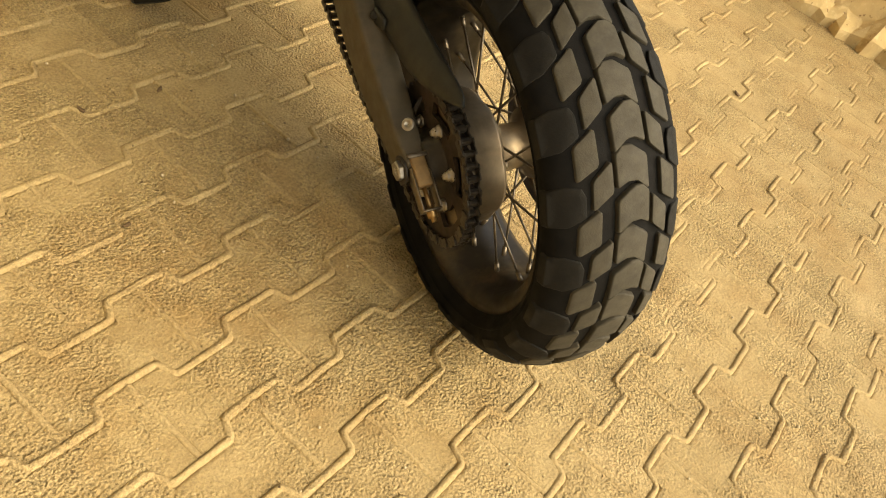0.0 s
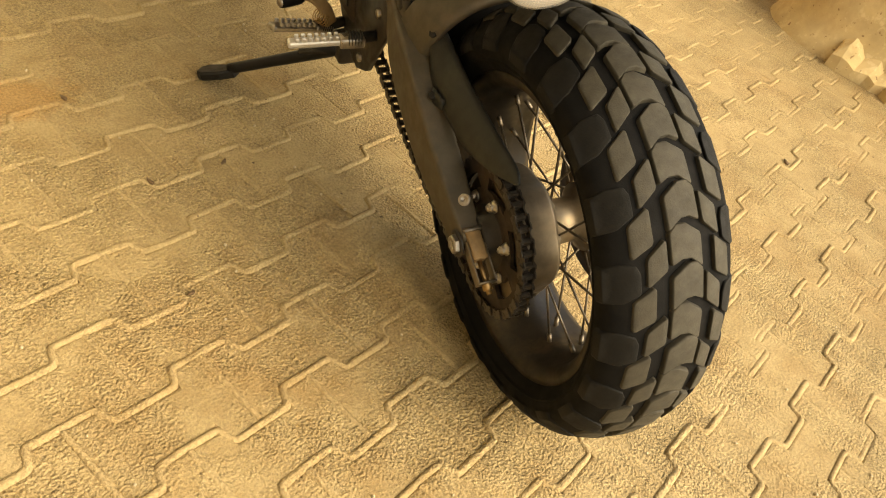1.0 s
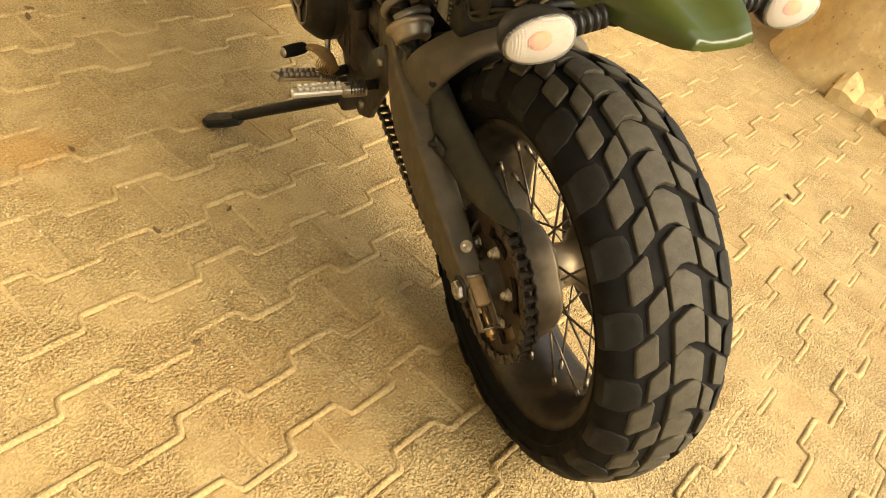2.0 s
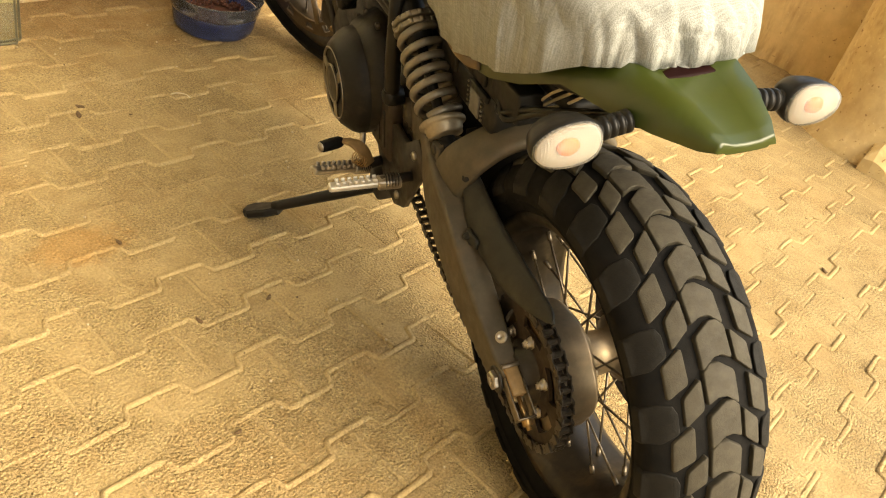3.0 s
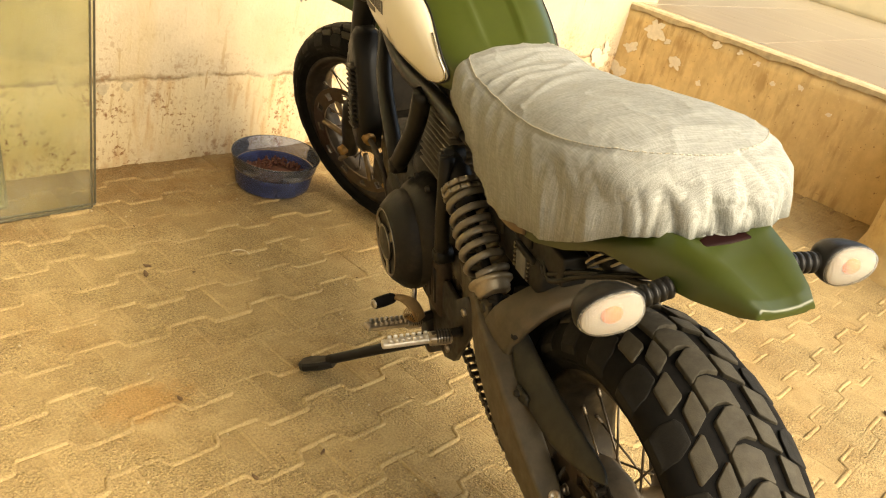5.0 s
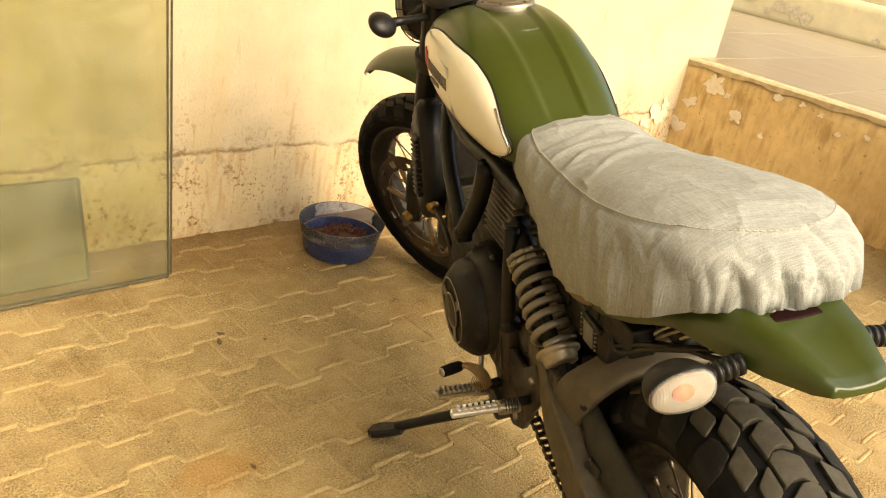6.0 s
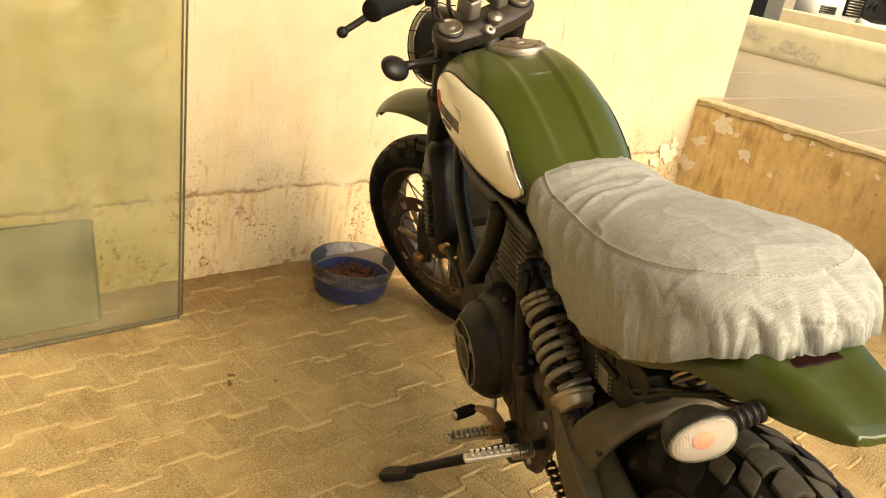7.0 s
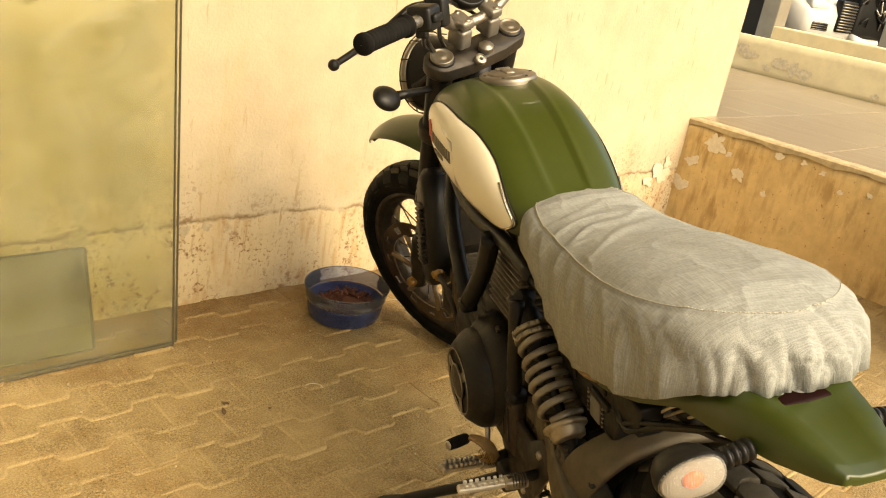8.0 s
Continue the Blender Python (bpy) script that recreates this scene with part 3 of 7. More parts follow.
for k, (xx, zz, rr) in enumerate(((0.50, 0.242, 0.02), (0.57, 0.243, 0.018), (1.06, 0.245, 0.012), (0.2, 0.25, 0.03), (-0.05, 0.27, 0.022), (-0.25, 0.262, 0.03), (3.0, 0.25, 0.05), (2.9, 0.21, 0.03), (3.04, 0.30, 0.03))):
    flake(wall_n, 1, WALL_Y - 0.0048, (xx, zz), rr * (0.75 if k < 6 else 1.0), 40 + k, M_GREYFLAKE if k < 6 else M_FLAKE, thick=-0.0008)

# plinth of the veranda, its edge strip, the rounded pier, the tiled top and the parapets
plinth = rough_wall("plinth", (PLINTH_X, -3.0, -0.1), (5.0, WALL_Y + 0.1, PLINTH_Z - 0.03), (0, -1), M_PLINTH, label="weathered ochre plaster plinth of a raised veranda", category="plinth")
bm = B()
rings = []
for i in range(181):
    y = -3.0 + (WALL_Y - 0.004 + 3.0) * i / 180
    jx, jz = 0.010 * noise.noise((y * 9, 1.0, 0.0)) + 0.006 * noise.noise((y * 31, 4.0, 0.0)), 0.003 * noise.noise((y * 12, 2.0, 0.0))
    jb = 0.012 * noise.noise((y * 8, 7.0, 0.0)) + 0.006 * noise.noise((y * 27, 9.0, 0.0))
    x0, x1, z0, z1 = PLINTH_X - 0.008 + jx * 0.5, PLINTH_X + 0.09, PLINTH_Z - 0.03 + jb, PLINTH_Z + jz * 0.6
    rings.append([(x0, y, z0), (x0 - 0.002, y, z1 - 0.008), (x0 + 0.008, y, z1), (x1 - 0.03 + jx, y, z1), (x1 - 0.027 + jx, y, z1 - 0.004), (x1 - 0.022 + jx, y, z1), (x1, y, z1 - 0.002), (x1, y, z0)])
loft(bm, rings)
bmesh.ops.recalc_face_normals(bm, faces=bm.faces)
tagged(part("veranda_edge", bm, M_EDGE, smooth=False), "worn cement edge strip on the veranda plinth", "kerb", kind="structure")
veranda = slab("veranda_floor", (PLINTH_X + 0.09, -3.0, PLINTH_Z - 0.03), (6.1, WALL_Y + 4.5, PLINTH_Z - 0.008), M_EDGE, 0, "cement bed of the tiled veranda floor", "floor")
bm = B()
box(bm, (0.0, 0.0, -0.008), (0.592, 0.592, 0.0), bevel=0.0015, seg=1)
tile_me = bpy.data.meshes.new("tile")
bm.to_mesh(tile_me)
bm.free()
tile_me.materials.append(M_TILE)
for i in range(5):
    for j in range(11):
        t_ = new("tile", tile_me)
        t_.parent = veranda
        t_.matrix_basis = Matrix.Translation((PLINTH_X + 0.094 + i * 0.596 * 0.955, -1.0 + j * 0.596, PLINTH_Z - 0.001)) @ Matrix.Diagonal((0.955, 1, 1, 1))
# forecourt slab, its shade put into the colour
slab("terrace", (6.1, -8.0, -0.1), (26.0, 16.0, PLINTH_Z - 0.02), M_DARKSHADE, 0, "forecourt behind the veranda, shade put into its near-black colour", "ground")


def pier():
    """Plastered block with a rounded corner that flanks the steps."""
    bm = B()
    out = []
    x0, y1, r = 2.545, -0.06, 0.26
    out += [(x0, -3.0), (x0, y1 - r)]
    for i in range(1, 12):
        a = math.pi - math.pi / 2 * i / 12
        out.append((x0 + r + r * math.cos(a), y1 - r + r * math.sin(a)))
    out += [(x0 + r, y1), (PLINTH_X - 0.003, y1), (PLINTH_X - 0.003, -3.0)]
    rings = []
    for j in range(15):
        z = -0.05 + 0.62 * j / 14
        flare = 0.03 * max(0, 1 - max(z, 0) / 0.12) ** 2
        rings.append([(x - flare * (x < 2.9) + 0.006 * noise.noise((x * 3, y * 3, z * 4)), y + flare * (y > -1 and x < 3.1) + 0.006 * noise.noise((y * 3, x * 3, z * 4 + 5)), z) for x, y in out])
    loft(bm, rings)
    bmesh.ops.recalc_face_normals(bm, faces=bm.faces)
    return tagged(part("pier", bm, M_PIER), "rounded plastered pier with worn base beside the veranda plinth", "pier", kind="structure")



pr = pier()
# crumbled plaster skirting at the pier's foot
rnd = random.Random(31)
bm = B()
rings = []
for i in range(46):
    y = -0.34 - i * 0.035 + rnd.uniform(-0.008, 0.008)
    o, h = rnd.uniform(0.0, 0.035) + 0.02 * (i % 7 < 4), rnd.uniform(0.03, 0.075) + 0.03 * (i % 9 < 5)
    rings.append([(2.60, y, -0.02), (2.505 - o, y + rnd.uniform(-0.01, 0.01), -0.02), (2.502 - o, y, h * 0.55), (2.525 - o * 0.5, y + rnd.uniform(-0.01, 0.01), h), (2.555, y, h * 1.25), (2.60, y, h * 1.3)])
loft(bm, rings)
bmesh.ops.recalc_face_normals(bm, faces=bm.faces)
part("broken_skirting", bm, M_PIER, pr, "crumbled pale plaster skirting", smooth=False)
parapet = rough_wall("parapet", (6.1, -1.0, PLINTH_Z - 0.02), (6.3, 4.8, 0.803), (0, -1), M_PARAPET, label="low cream parapet with peeling plaster at its foot", category="parapet")
slab("parapet_step", (6.6, -1.0, PLINTH_Z - 0.02), (6.8, 2.79, 0.898), M_PARAPET, 0.01, "second low cream parapet behind the first", "parapet")
for k, (yy, zz, rr) in enumerate(((2.75, 0.675, 0.05), (2.64, 0.665, 0.035), (2.40, 0.645, 0.05), (2.29, 0.628, 0.06), (2.17, 0.60, 0.05), (2.5, 0.59, 0.03), (1.62, 0.56, 0.03))):
    flake(parapet, 0, 6.0945 - k * 0.0008, (yy, zz), rr, k, M_BARE, thick=0.002)
for k, (yy, zz, rr) in enumerate(((1.245, 0.45, 0.045), (1.165, 0.41, 0.014), (1.10, 0.33, 0.03), (1.345, 0.32, 0.03), (1.37, 0.2, 0.035), (0.93, 0.475, 0.016), (0.81, 0.475, 0.012), (0.72, 0.455, 0.012), (0.62, 0.40, 0.01), (0.95, 0.28, 0.012), (0.5, 0.42, 0.012), (0.35, 0.36, 0.01))):
    flake(plinth, 0, PLINTH_X - 0.0065, (yy, zz), rr, 20 + k, M_FLAKE)


# ---- loose things on the floor ----
def glass_pane(name, x0, x1, h, y_foot, lean, z0, label, e=0.002, mat=None):
    """A framed sheet of glass that leans back against the wall."""
    top = tagged(new(name), label, "glass panel", "glass panels against the wall")
    m = Matrix.Translation((0, y_foot, z0)) @ Matrix.Rotation(-lean, 4, "X")
    bm = B()
    box(bm, (x0, -0.003, 0.0), (x1, 0.003, h))
    g = part("pane", bm, mat or M_GLASS, top, "clear greenish glass", smooth=False)
    g.visible_shadow = False
    if e:
        for nm, lo, hi in (("edge_strip", (x1 - e, -0.004, 0), (x1 + e, 0.004, h)), ("edge_strip", (x0 - e, -0.004, 0), (x0 + e, 0.004, h)), ("bottom_strip", (x0, -0.0045, -0.004), (x1, 0.0045, 0.001)), ("top_strip", (x0, -0.0045, h - e / 2), (x1, 0.0045, h + 0.003))):
            bm = B()
            box(bm, lo, hi, bevel=0.0012, seg=1)
            part(nm, bm, M_GLASSEDGE, top, smooth=False)
    top.matrix_world = m
    return top


glass_pane("glass_sheet", -0.72, 0.372, 1.95, 1.197, 0.098, 0.005, "large clear glass sheet leaning against the cream wall")
glass_pane("glass_sheet", -0.70, 0.389, 1.97, 1.214, 0.091, 0.005, "second large glass sheet leaning behind the first")
glass_pane("small_glass", -0.35, 0.186, 0.262, 1.262, 0.3, 0.005, "small grey glass offcut standing behind the large sheets", e=0.0042, mat=M_GREYGLASS)


def bowl():
    """Round blue plastic tub with a clear flared upper wall and brown feed inside."""
    top = tagged(new("plastic_bowl"), "translucent blue plastic bowl with brown feed on pavers", "bowl")
    A, Bb = 0.144, 0.130

    def ring(s, z, n=64):
        return [(A * s * math.cos(2 * math.pi * i / n), Bb * s * math.sin(2 * math.pi * i / n), z) for i in range(n)]
    bm = B()
    loft(bm, [ring(s, z) for s, z in ((0.78, 0.0), (0.83, 0.003), (0.86, 0.016), (0.90, 0.05), (0.905, 0.056), (0.885, 0.056), (0.875, 0.05), (0.835, 0.016), (0.78, 0.007))])
    bmesh.ops.recalc_face_normals(bm, faces=bm.faces)
    part("tub", bm, M_BLUE, top, "deep blue translucent tub")
    bm = B()
    loft(bm, [ring(s, z) for s, z in ((0.905, 0.057), (0.925, 0.058), (0.955, 0.074), (0.985, 0.092), (1.0, 0.096), (1.0, 0.101), (0.985, 0.102), (0.965, 0.094), (0.935, 0.075), (0.905, 0.062))], loop=True)
    bmesh.ops.recalc_face_normals(bm, faces=bm.faces)
    part("upper_wall", bm, M_CLEARBLUE, top, "clear pale blue flared upper wall")
    bm = B()
    loft(bm, [ring(s, 0.032 + 0.03 * (0.72 - s)) for s in (0.72, 0.5, 0.25, 0.02)])
    rnd = random.Random(4)
    for i in range(170):
        a, r = rnd.random() * 6.283, math.sqrt(rnd.random()) * 0.68
        c = Vector((A * r * math.cos(a), Bb * r * math.sin(a), 0.038 + 0.03 * (0.72 - r) + rnd.random() * 0.008))
        q = bmesh.ops.create_icosphere(bm, subdivisions=1, radius=0.0055)
        bmesh.ops.transform(bm, matrix=Matrix.Translation(c) @ Euler((rnd.random() * 3, rnd.random() * 3, 0)).to_matrix().to_4x4() @ Matrix.Diagonal((1.2, 0.9, 0.7, 1)), verts=q["verts"])
    part("feed", bm, M_FEED, top, "reddish brown pellets")
    top.matrix_world = pose(0.928, 1.172, 0.001, 0, 0, 30)


bowl()


def scraps():
    """Leaf bits, twigs and grit lying on the pavers."""
    rnd = random.Random(11)
    for x, y, s in ((0.33, 0.85, 0.010), (0.35, 0.88, 0.008), (0.16, 0.42, 0.006), (0.158, 0.17, 0.006), (1.64, -0.51, 0.010), (0.06, -0.065, 0.005), (0.30, 0.155, 0.006)):
        bm = B()
        n = 7
        loft(bm, [[(s * math.cos(6.283 * i / n) * (1.2 + 0.4 * rnd.random()), s * 0.55 * math.sin(6.283 * i / n), z + 0.002 * math.sin(i * 2)) for i in range(n)] for z in (0.001, 0.0035)])
        ob = tagged(part("leaf_scrap", bm, M_LEAF), "dry brown scrap of leaf lying on pavers", "debris", "scraps on the floor")
        ob.matrix_world = pose(x, y, 0.0015, 0, 0, rnd.random() * 360)
    bm = B()
    tube(bm, [(0.024 * math.cos(a), 0.024 * math.sin(a), 0.002) for a in (0.2, 0.7, 1.2, 1.7, 2.2, 2.7)], 0.0016, 6, 4)
    c = tagged(part("curl", bm, M_STRAW), "pale curled wood shaving lying on pavers", "debris")
    c.matrix_world = pose(0.585, 0.84, 0.001, 0, 0, -30)
    bm = B()
    for i in range(420):
        x, y = rnd.uniform(-0.7, 2.9), rnd.uniform(-1.2, 1.38)
        if x > 2.45 and y < 0:
            continue
        s = rnd.uniform(0.001, 0.0032)
        q = bmesh.ops.create_icosphere(bm, subdivisions=1, radius=s)
        bmesh.ops.translate(bm, vec=(x, y, s * 0.6 + 0.001), verts=q["verts"])
    tagged(part("grit", bm, M_GRIT), "scattered pale grit and small stones on pavers", "grit", kind="stuff")


scraps()


# ---- distance: car and garage pillars on the forecourt ----
def far_car():
    top = tagged(new("parked_car"), "silver white car with a broken front parked behind the parapets", "car")
    bm = B()
    # sections along the length (x here = length, nose at 0), half width, sill, bonnet or roof height
    secs = [(0.0, 0.70, 0.28, 0.55), (0.06, 0.80, 0.22, 0.66), (0.25, 0.87, 0.20, 0.76), (0.6, 0.89, 0.2, 0.86), (1.1, 0.9, 0.2, 0.94), (1.35, 0.9, 0.2, 0.99), (1.9, 0.9, 0.2, 1.42), (2.4, 0.9, 0.2, 1.48), (3.2, 0.9, 0.2, 1.45), (3.9, 0.88, 0.22, 1.1), (4.3, 0.85, 0.25, 1.0), (4.4, 0.78, 0.35, 0.8)]
    rings = []
    for x, hw, zb, zt in secs:
        ring = []
        for i in range(24):
            a = 2 * math.pi * i / 24
            c, s = math.cos(a), math.sin(a)
            e = 0.45
            ring.append((x, hw * math.copysign(abs(c) ** e, c) * (1 - 0.18 * max(0, s) * (zt > 1.1)), (zb + zt) / 2 + (zt - zb) / 2 * math.copysign(abs(s) ** e, s)))
        rings.append(ring)
    loft(bm, rings)
    bmesh.ops.recalc_face_normals(bm, faces=bm.faces)
    part("body", bm, M_CAR, top)
    for y in (-0.8, 0.8):
        for x in (0.82, 3.5):
            bm = B()
            lathe(bm, [(0.19, -0.1), (0.31, -0.11), (0.33, -0.06), (0.33, 0.06), (0.31, 0.11), (0.19, 0.1)], axis_to((x, y, 0.33), (0, 1, 0)), 28)
            w = part("wheel", bm, M_RUBBER, top)
            bm = B()
            lathe(bm, [(0.002, 0.02), (0.05, 0.06), (0.17, 0.03), (0.2, 0.09), (0.2, -0.09), (0.002, -0.05)], axis_to((x, y, 0.33), (0, 1 if y > 0 else -1, 0)), 28)
            part("rim", bm, M_ALU, w)
            bm = B()
            lathe(bm, [(0.335, -0.04), (0.40, -0.04), (0.40, 0.04), (0.335, 0.04)], axis_to((x, y * 1.105, 0.36), (0, 1, 0)), 28, close=True)
            part("wheel_arch", bm, M_BLACK, top)
    for y in (0.56,):
        bm = B()
        box(bm, (0.02, y - 0.17, 0.58), (0.35, y + 0.17, 0.71), bevel=0.04, seg=3)
        part("headlight", bm, M_LAMPGLASS, top, "clear headlight")
    bm = B()
    box(bm, (-0.03, -0.06, 0.36), (0.08, 0.24, 0.74), bevel=0.02)
    gr = part("grille", bm, M_BLACK, top, "broken black grille")
    for i in range(10):
        bm = B()
        box(bm, (-0.045, -0.05, 0.38 + i * 0.034), (-0.028, 0.23, 0.395 + i * 0.034), bevel=0.002, seg=1)
        part("slat", bm, M_ALU, gr)
    bm = B()
    box(bm, (-0.05, -0.74, 0.33), (0.3, -0.07, 0.93), bevel=0.05, seg=3)
    bay = part("engine_bay", bm, M_BLACK, top, "dark open engine bay with broken bumper")
    rnd = random.Random(21)
    for i in range(12):
        p0 = Vector((-0.06, rnd.uniform(-0.72, -0.1), rnd.uniform(0.36, 0.9)))
        bm = B()
        tube(bm, [p0, p0 + Vector((-0.03, rnd.uniform(-0.12, 0.12), rnd.uniform(-0.1, 0.1))), p0 + Vector((0.0, rnd.uniform(-0.2, 0.2), rnd.uniform(-0.16, 0.16)))], rnd.uniform(0.008, 0.022), 8, 4)
        part("broken_piece", bm, rnd.choice((M_BLACK, M_DARKMETAL, M_STEEL)), bay)
    bm = B()
    tube(bm, [(-0.05, -0.06, 0.3), (-0.07, -0.3, 0.27), (-0.03, -0.62, 0.29)], [0.07, 0.06, 0.04], 12, 4)
    part("bumper_piece", bm, M_CAR, top, "broken white bumper end")
    for y in (0.52,):
        bm = B()
        box(bm, (-0.005, y - 0.16, 0.34), (0.12, y + 0.16, 0.45), bevel=0.02)
        v = part("air_intake", bm, M_BLACK, top)
        for i in range(4):
            bm = B()
            box(bm, (-0.014, y - 0.155, 0.355 + i * 0.025), (0.0, y + 0.155, 0.362 + i * 0.025), bevel=0.002, seg=1)
            part("slat", bm, M_ALU, v)
    top.matrix_world = pose(10.5, 3.72, PLINTH_Z - 0.04, 0, 0, 76)


far_car()
# back wall with the shade in its colour
slab("garage_wall", (15.0, -6.0, PLINTH_Z - 0.02), (15.3, 16.0, 4.5), M_DARKSHADE, 0, "wall at the back of the forecourt, shade put into its near-black colour", "wall")
# dark slab added left of the pillar, in place of deep shade
slab("garage_side_wall", (8.6, 3.86, PLINTH_Z - 0.02), (8.8, 12.0, 3.6), M_DARKSHADE, 0, "near-black slab added for the shade beside the forecourt", "wall")
for y, w_ in ((3.69, 0.19), (2.36, 0.3)):
    slab("pillar", (8.3, y - w_ / 2, PLINTH_Z - 0.02), (8.55, y + w_ / 2, 3.6), M_PILLAR, 0.01, "grey plastered pillar of the forecourt shelter", "pillar")


# ---- the motorcycle: x to its right, y ahead, z up from the rear tyre's foot ----
BX, BY, PSI, LEAN_B, WB, STEER, RW = 0.43, -0.443, 27.0, 13.0, 1.44, 30.0, 0.303
BIKE = pose(BX, BY, 0, 0, 0, -PSI) @ pose(0, 0, 0, 0, -LEAN_B, 0)
bike = tagged(new("motorcycle"), "olive green motorcycle with covered seat leaning on its side stand", "motorcycle")
bike.matrix_world = BIKE
RAKE = radians(24)
STEER_AX = Vector((0, -math.sin(RAKE), math.cos(RAKE)))
FT = Matrix.Translation((0, WB + 0.11, 0)) @ Matrix.Rotation(radians(STEER), 4, STEER_AX) @ Matrix.Translation((0, -WB - 0.11, 0))
X_AX = (1, 0, 0)


def bpart(name, bm, mat, parent=None, label="", smooth=True, flip=True):
    if flip:
        bmesh.ops.recalc_face_normals(bm, faces=bm.faces)
    return part(name, bm, mat, parent or bike, label, smooth)


def bolt_head(bm, p, d, r=0.007, h=0.005):
    lathe(bm, [(0.0005, h), (r * 0.8, h), (r, h * 0.7), (r, 0)], axis_to(p, d), 6)


# -- wheels --
def tyre_section(R, w, rim, k=1.0):
    return [(rim, -w * 0.36), (rim + 0.012, -w * 0.44), (R - 0.062 * k, -w * 0.495), (R - 0.045 * k, -w * 0.495), (R - 0.032 * k, -w * 0.45), (R - 0.018 * k, -w * 0.36), (R - 0.011 * k, -w * 0.2), (R - 0.007, 0), (R - 0.011 * k, w * 0.2), (R - 0.018 * k, w * 0.36), (R - 0.032 * k, w * 0.45), (R - 0.045 * k, w * 0.495), (R - 0.062 * k, w * 0.495), (rim + 0.012, w * 0.44), (rim, w * 0.36)]


def crown(R, w, k, x):
    """Radius of the tread's outer face at the lateral place x."""
    xs = [-0.5, -0.455, -0.36, -0.2, 0, 0.2, 0.36, 0.455, 0.5]
    rs = [R - 0.042 * k, R - 0.03 * k, R - 0.015 * k, R - 0.0045 * k, R, R - 0.0045 * k, R - 0.015 * k, R - 0.03 * k, R - 0.042 * k]
    return float(np.interp(x / w, xs, rs))


def round_outline(pts, keep=0.08):
    """Cuts a polygon's corners."""
    out = []
    for a, b in zip(pts, pts[1:] + pts[:1]):
        for t in (keep, 1 - keep):
            out.append((a[0] + (b[0] - a[0]) * t, a[1] + (b[1] - a[1]) * t))
    return out


def tread(parent, R, w, k, m, pairs, depth, shift=0.0):
    """Raised blocks in two alternating rows, the second the mirror of the first half a pitch on:
    peaked centre blocks, slanted flank blocks and shoulder lugs, each an object turned about the axle."""
    pitch = 360.0 / pairs
    deg = pitch / 17.143
    centre = [(-0.108, 1.5), (-0.062, 0.1), (0.0, 0.1), (0.106, 2.4), (0.106, 8.7), (0.02, 6.7), (-0.04, 6.6), (-0.108, 7.6)]
    inner = [(-0.262, 6.0), (-0.155, 2.9), (-0.145, 3.2), (-0.145, 8.5), (-0.255, 11.4), (-0.267, 11.2)]
    outer = [(-0.350, 15.6), (-0.235, 12.9), (-0.222, 13.3), (-0.222, 19.6), (-0.342, 22.0), (-0.352, 21.6)]
    lug = [(-0.485, 8.0), (-0.415, 7.0), (-0.335, 7.4), (-0.312, 9.0), (-0.312, 13.0), (-0.40, 15.2), (-0.485, 15.8)]
    shapes = []
    for src, mat in ((centre, M_TREAD), (inner, M_TREAD), (outer, M_TREAD), (lug, M_LUG)):
        pts = [(f, a * deg) for f, a in src]
        shapes.append((pts, mat))
        shapes.append(([(-f, a + pitch / 2) for f, a in pts[::-1]], mat))
    for pts, mat in shapes:
        outline = round_outline(pts)
        n = len(outline)
        mf, ma = sum(p[0] for p in pts) / len(pts), sum(p[1] for p in pts) / len(pts)
        outline = [(mf + (f - mf) * 1.075 + shift, ma + (a - ma) * 1.16) for f, a in outline]
        cf, ca = sum(p[0] for p in outline) / n, sum(p[1] for p in outline) / n
        bm = B()
        rs = []
        for inset, dr in ((-0.05, -depth - 0.004), (0.0, -0.0024), (0.022, -0.0008), (0.05, -0.0001), (0.09, 0.0), (0.45, 0.0)):
            ring = []
            for f, a in outline:
                f3, a3 = f + (cf - f) * inset, radians(a + (ca - a) * inset)
                rr = crown(R, w, k, f3 * w) + dr
                ring.append(bm.verts.new((rr * math.cos(a3), rr * math.sin(a3), f3 * w)))
            rs.append(ring)
        for p, q in zip(rs, rs[1:]):
            for i in range(n):
                bm.faces.new((p[i], p[(i + 1) % n], q[(i + 1) % n], q[i]))
        bm.faces.new(rs[-1])
        for i in range(n):
            bm.edges.get((rs[1][i], rs[1][(i + 1) % n])).smooth = False
        bmesh.ops.recalc_face_normals(bm, faces=bm.faces)
        me = bpy.data.meshes.new("tread_block")
        bm.to_mesh(me)
        bm.free()
        for p in me.polygons:
            p.use_smooth = True
        me.materials.append(mat)
        for r in range(pairs):
            ob = new("tread_block", me)
            ob.parent = parent
            ob.matrix_basis = m @ Matrix.Rotation(radians(r * pitch), 4, "Z")


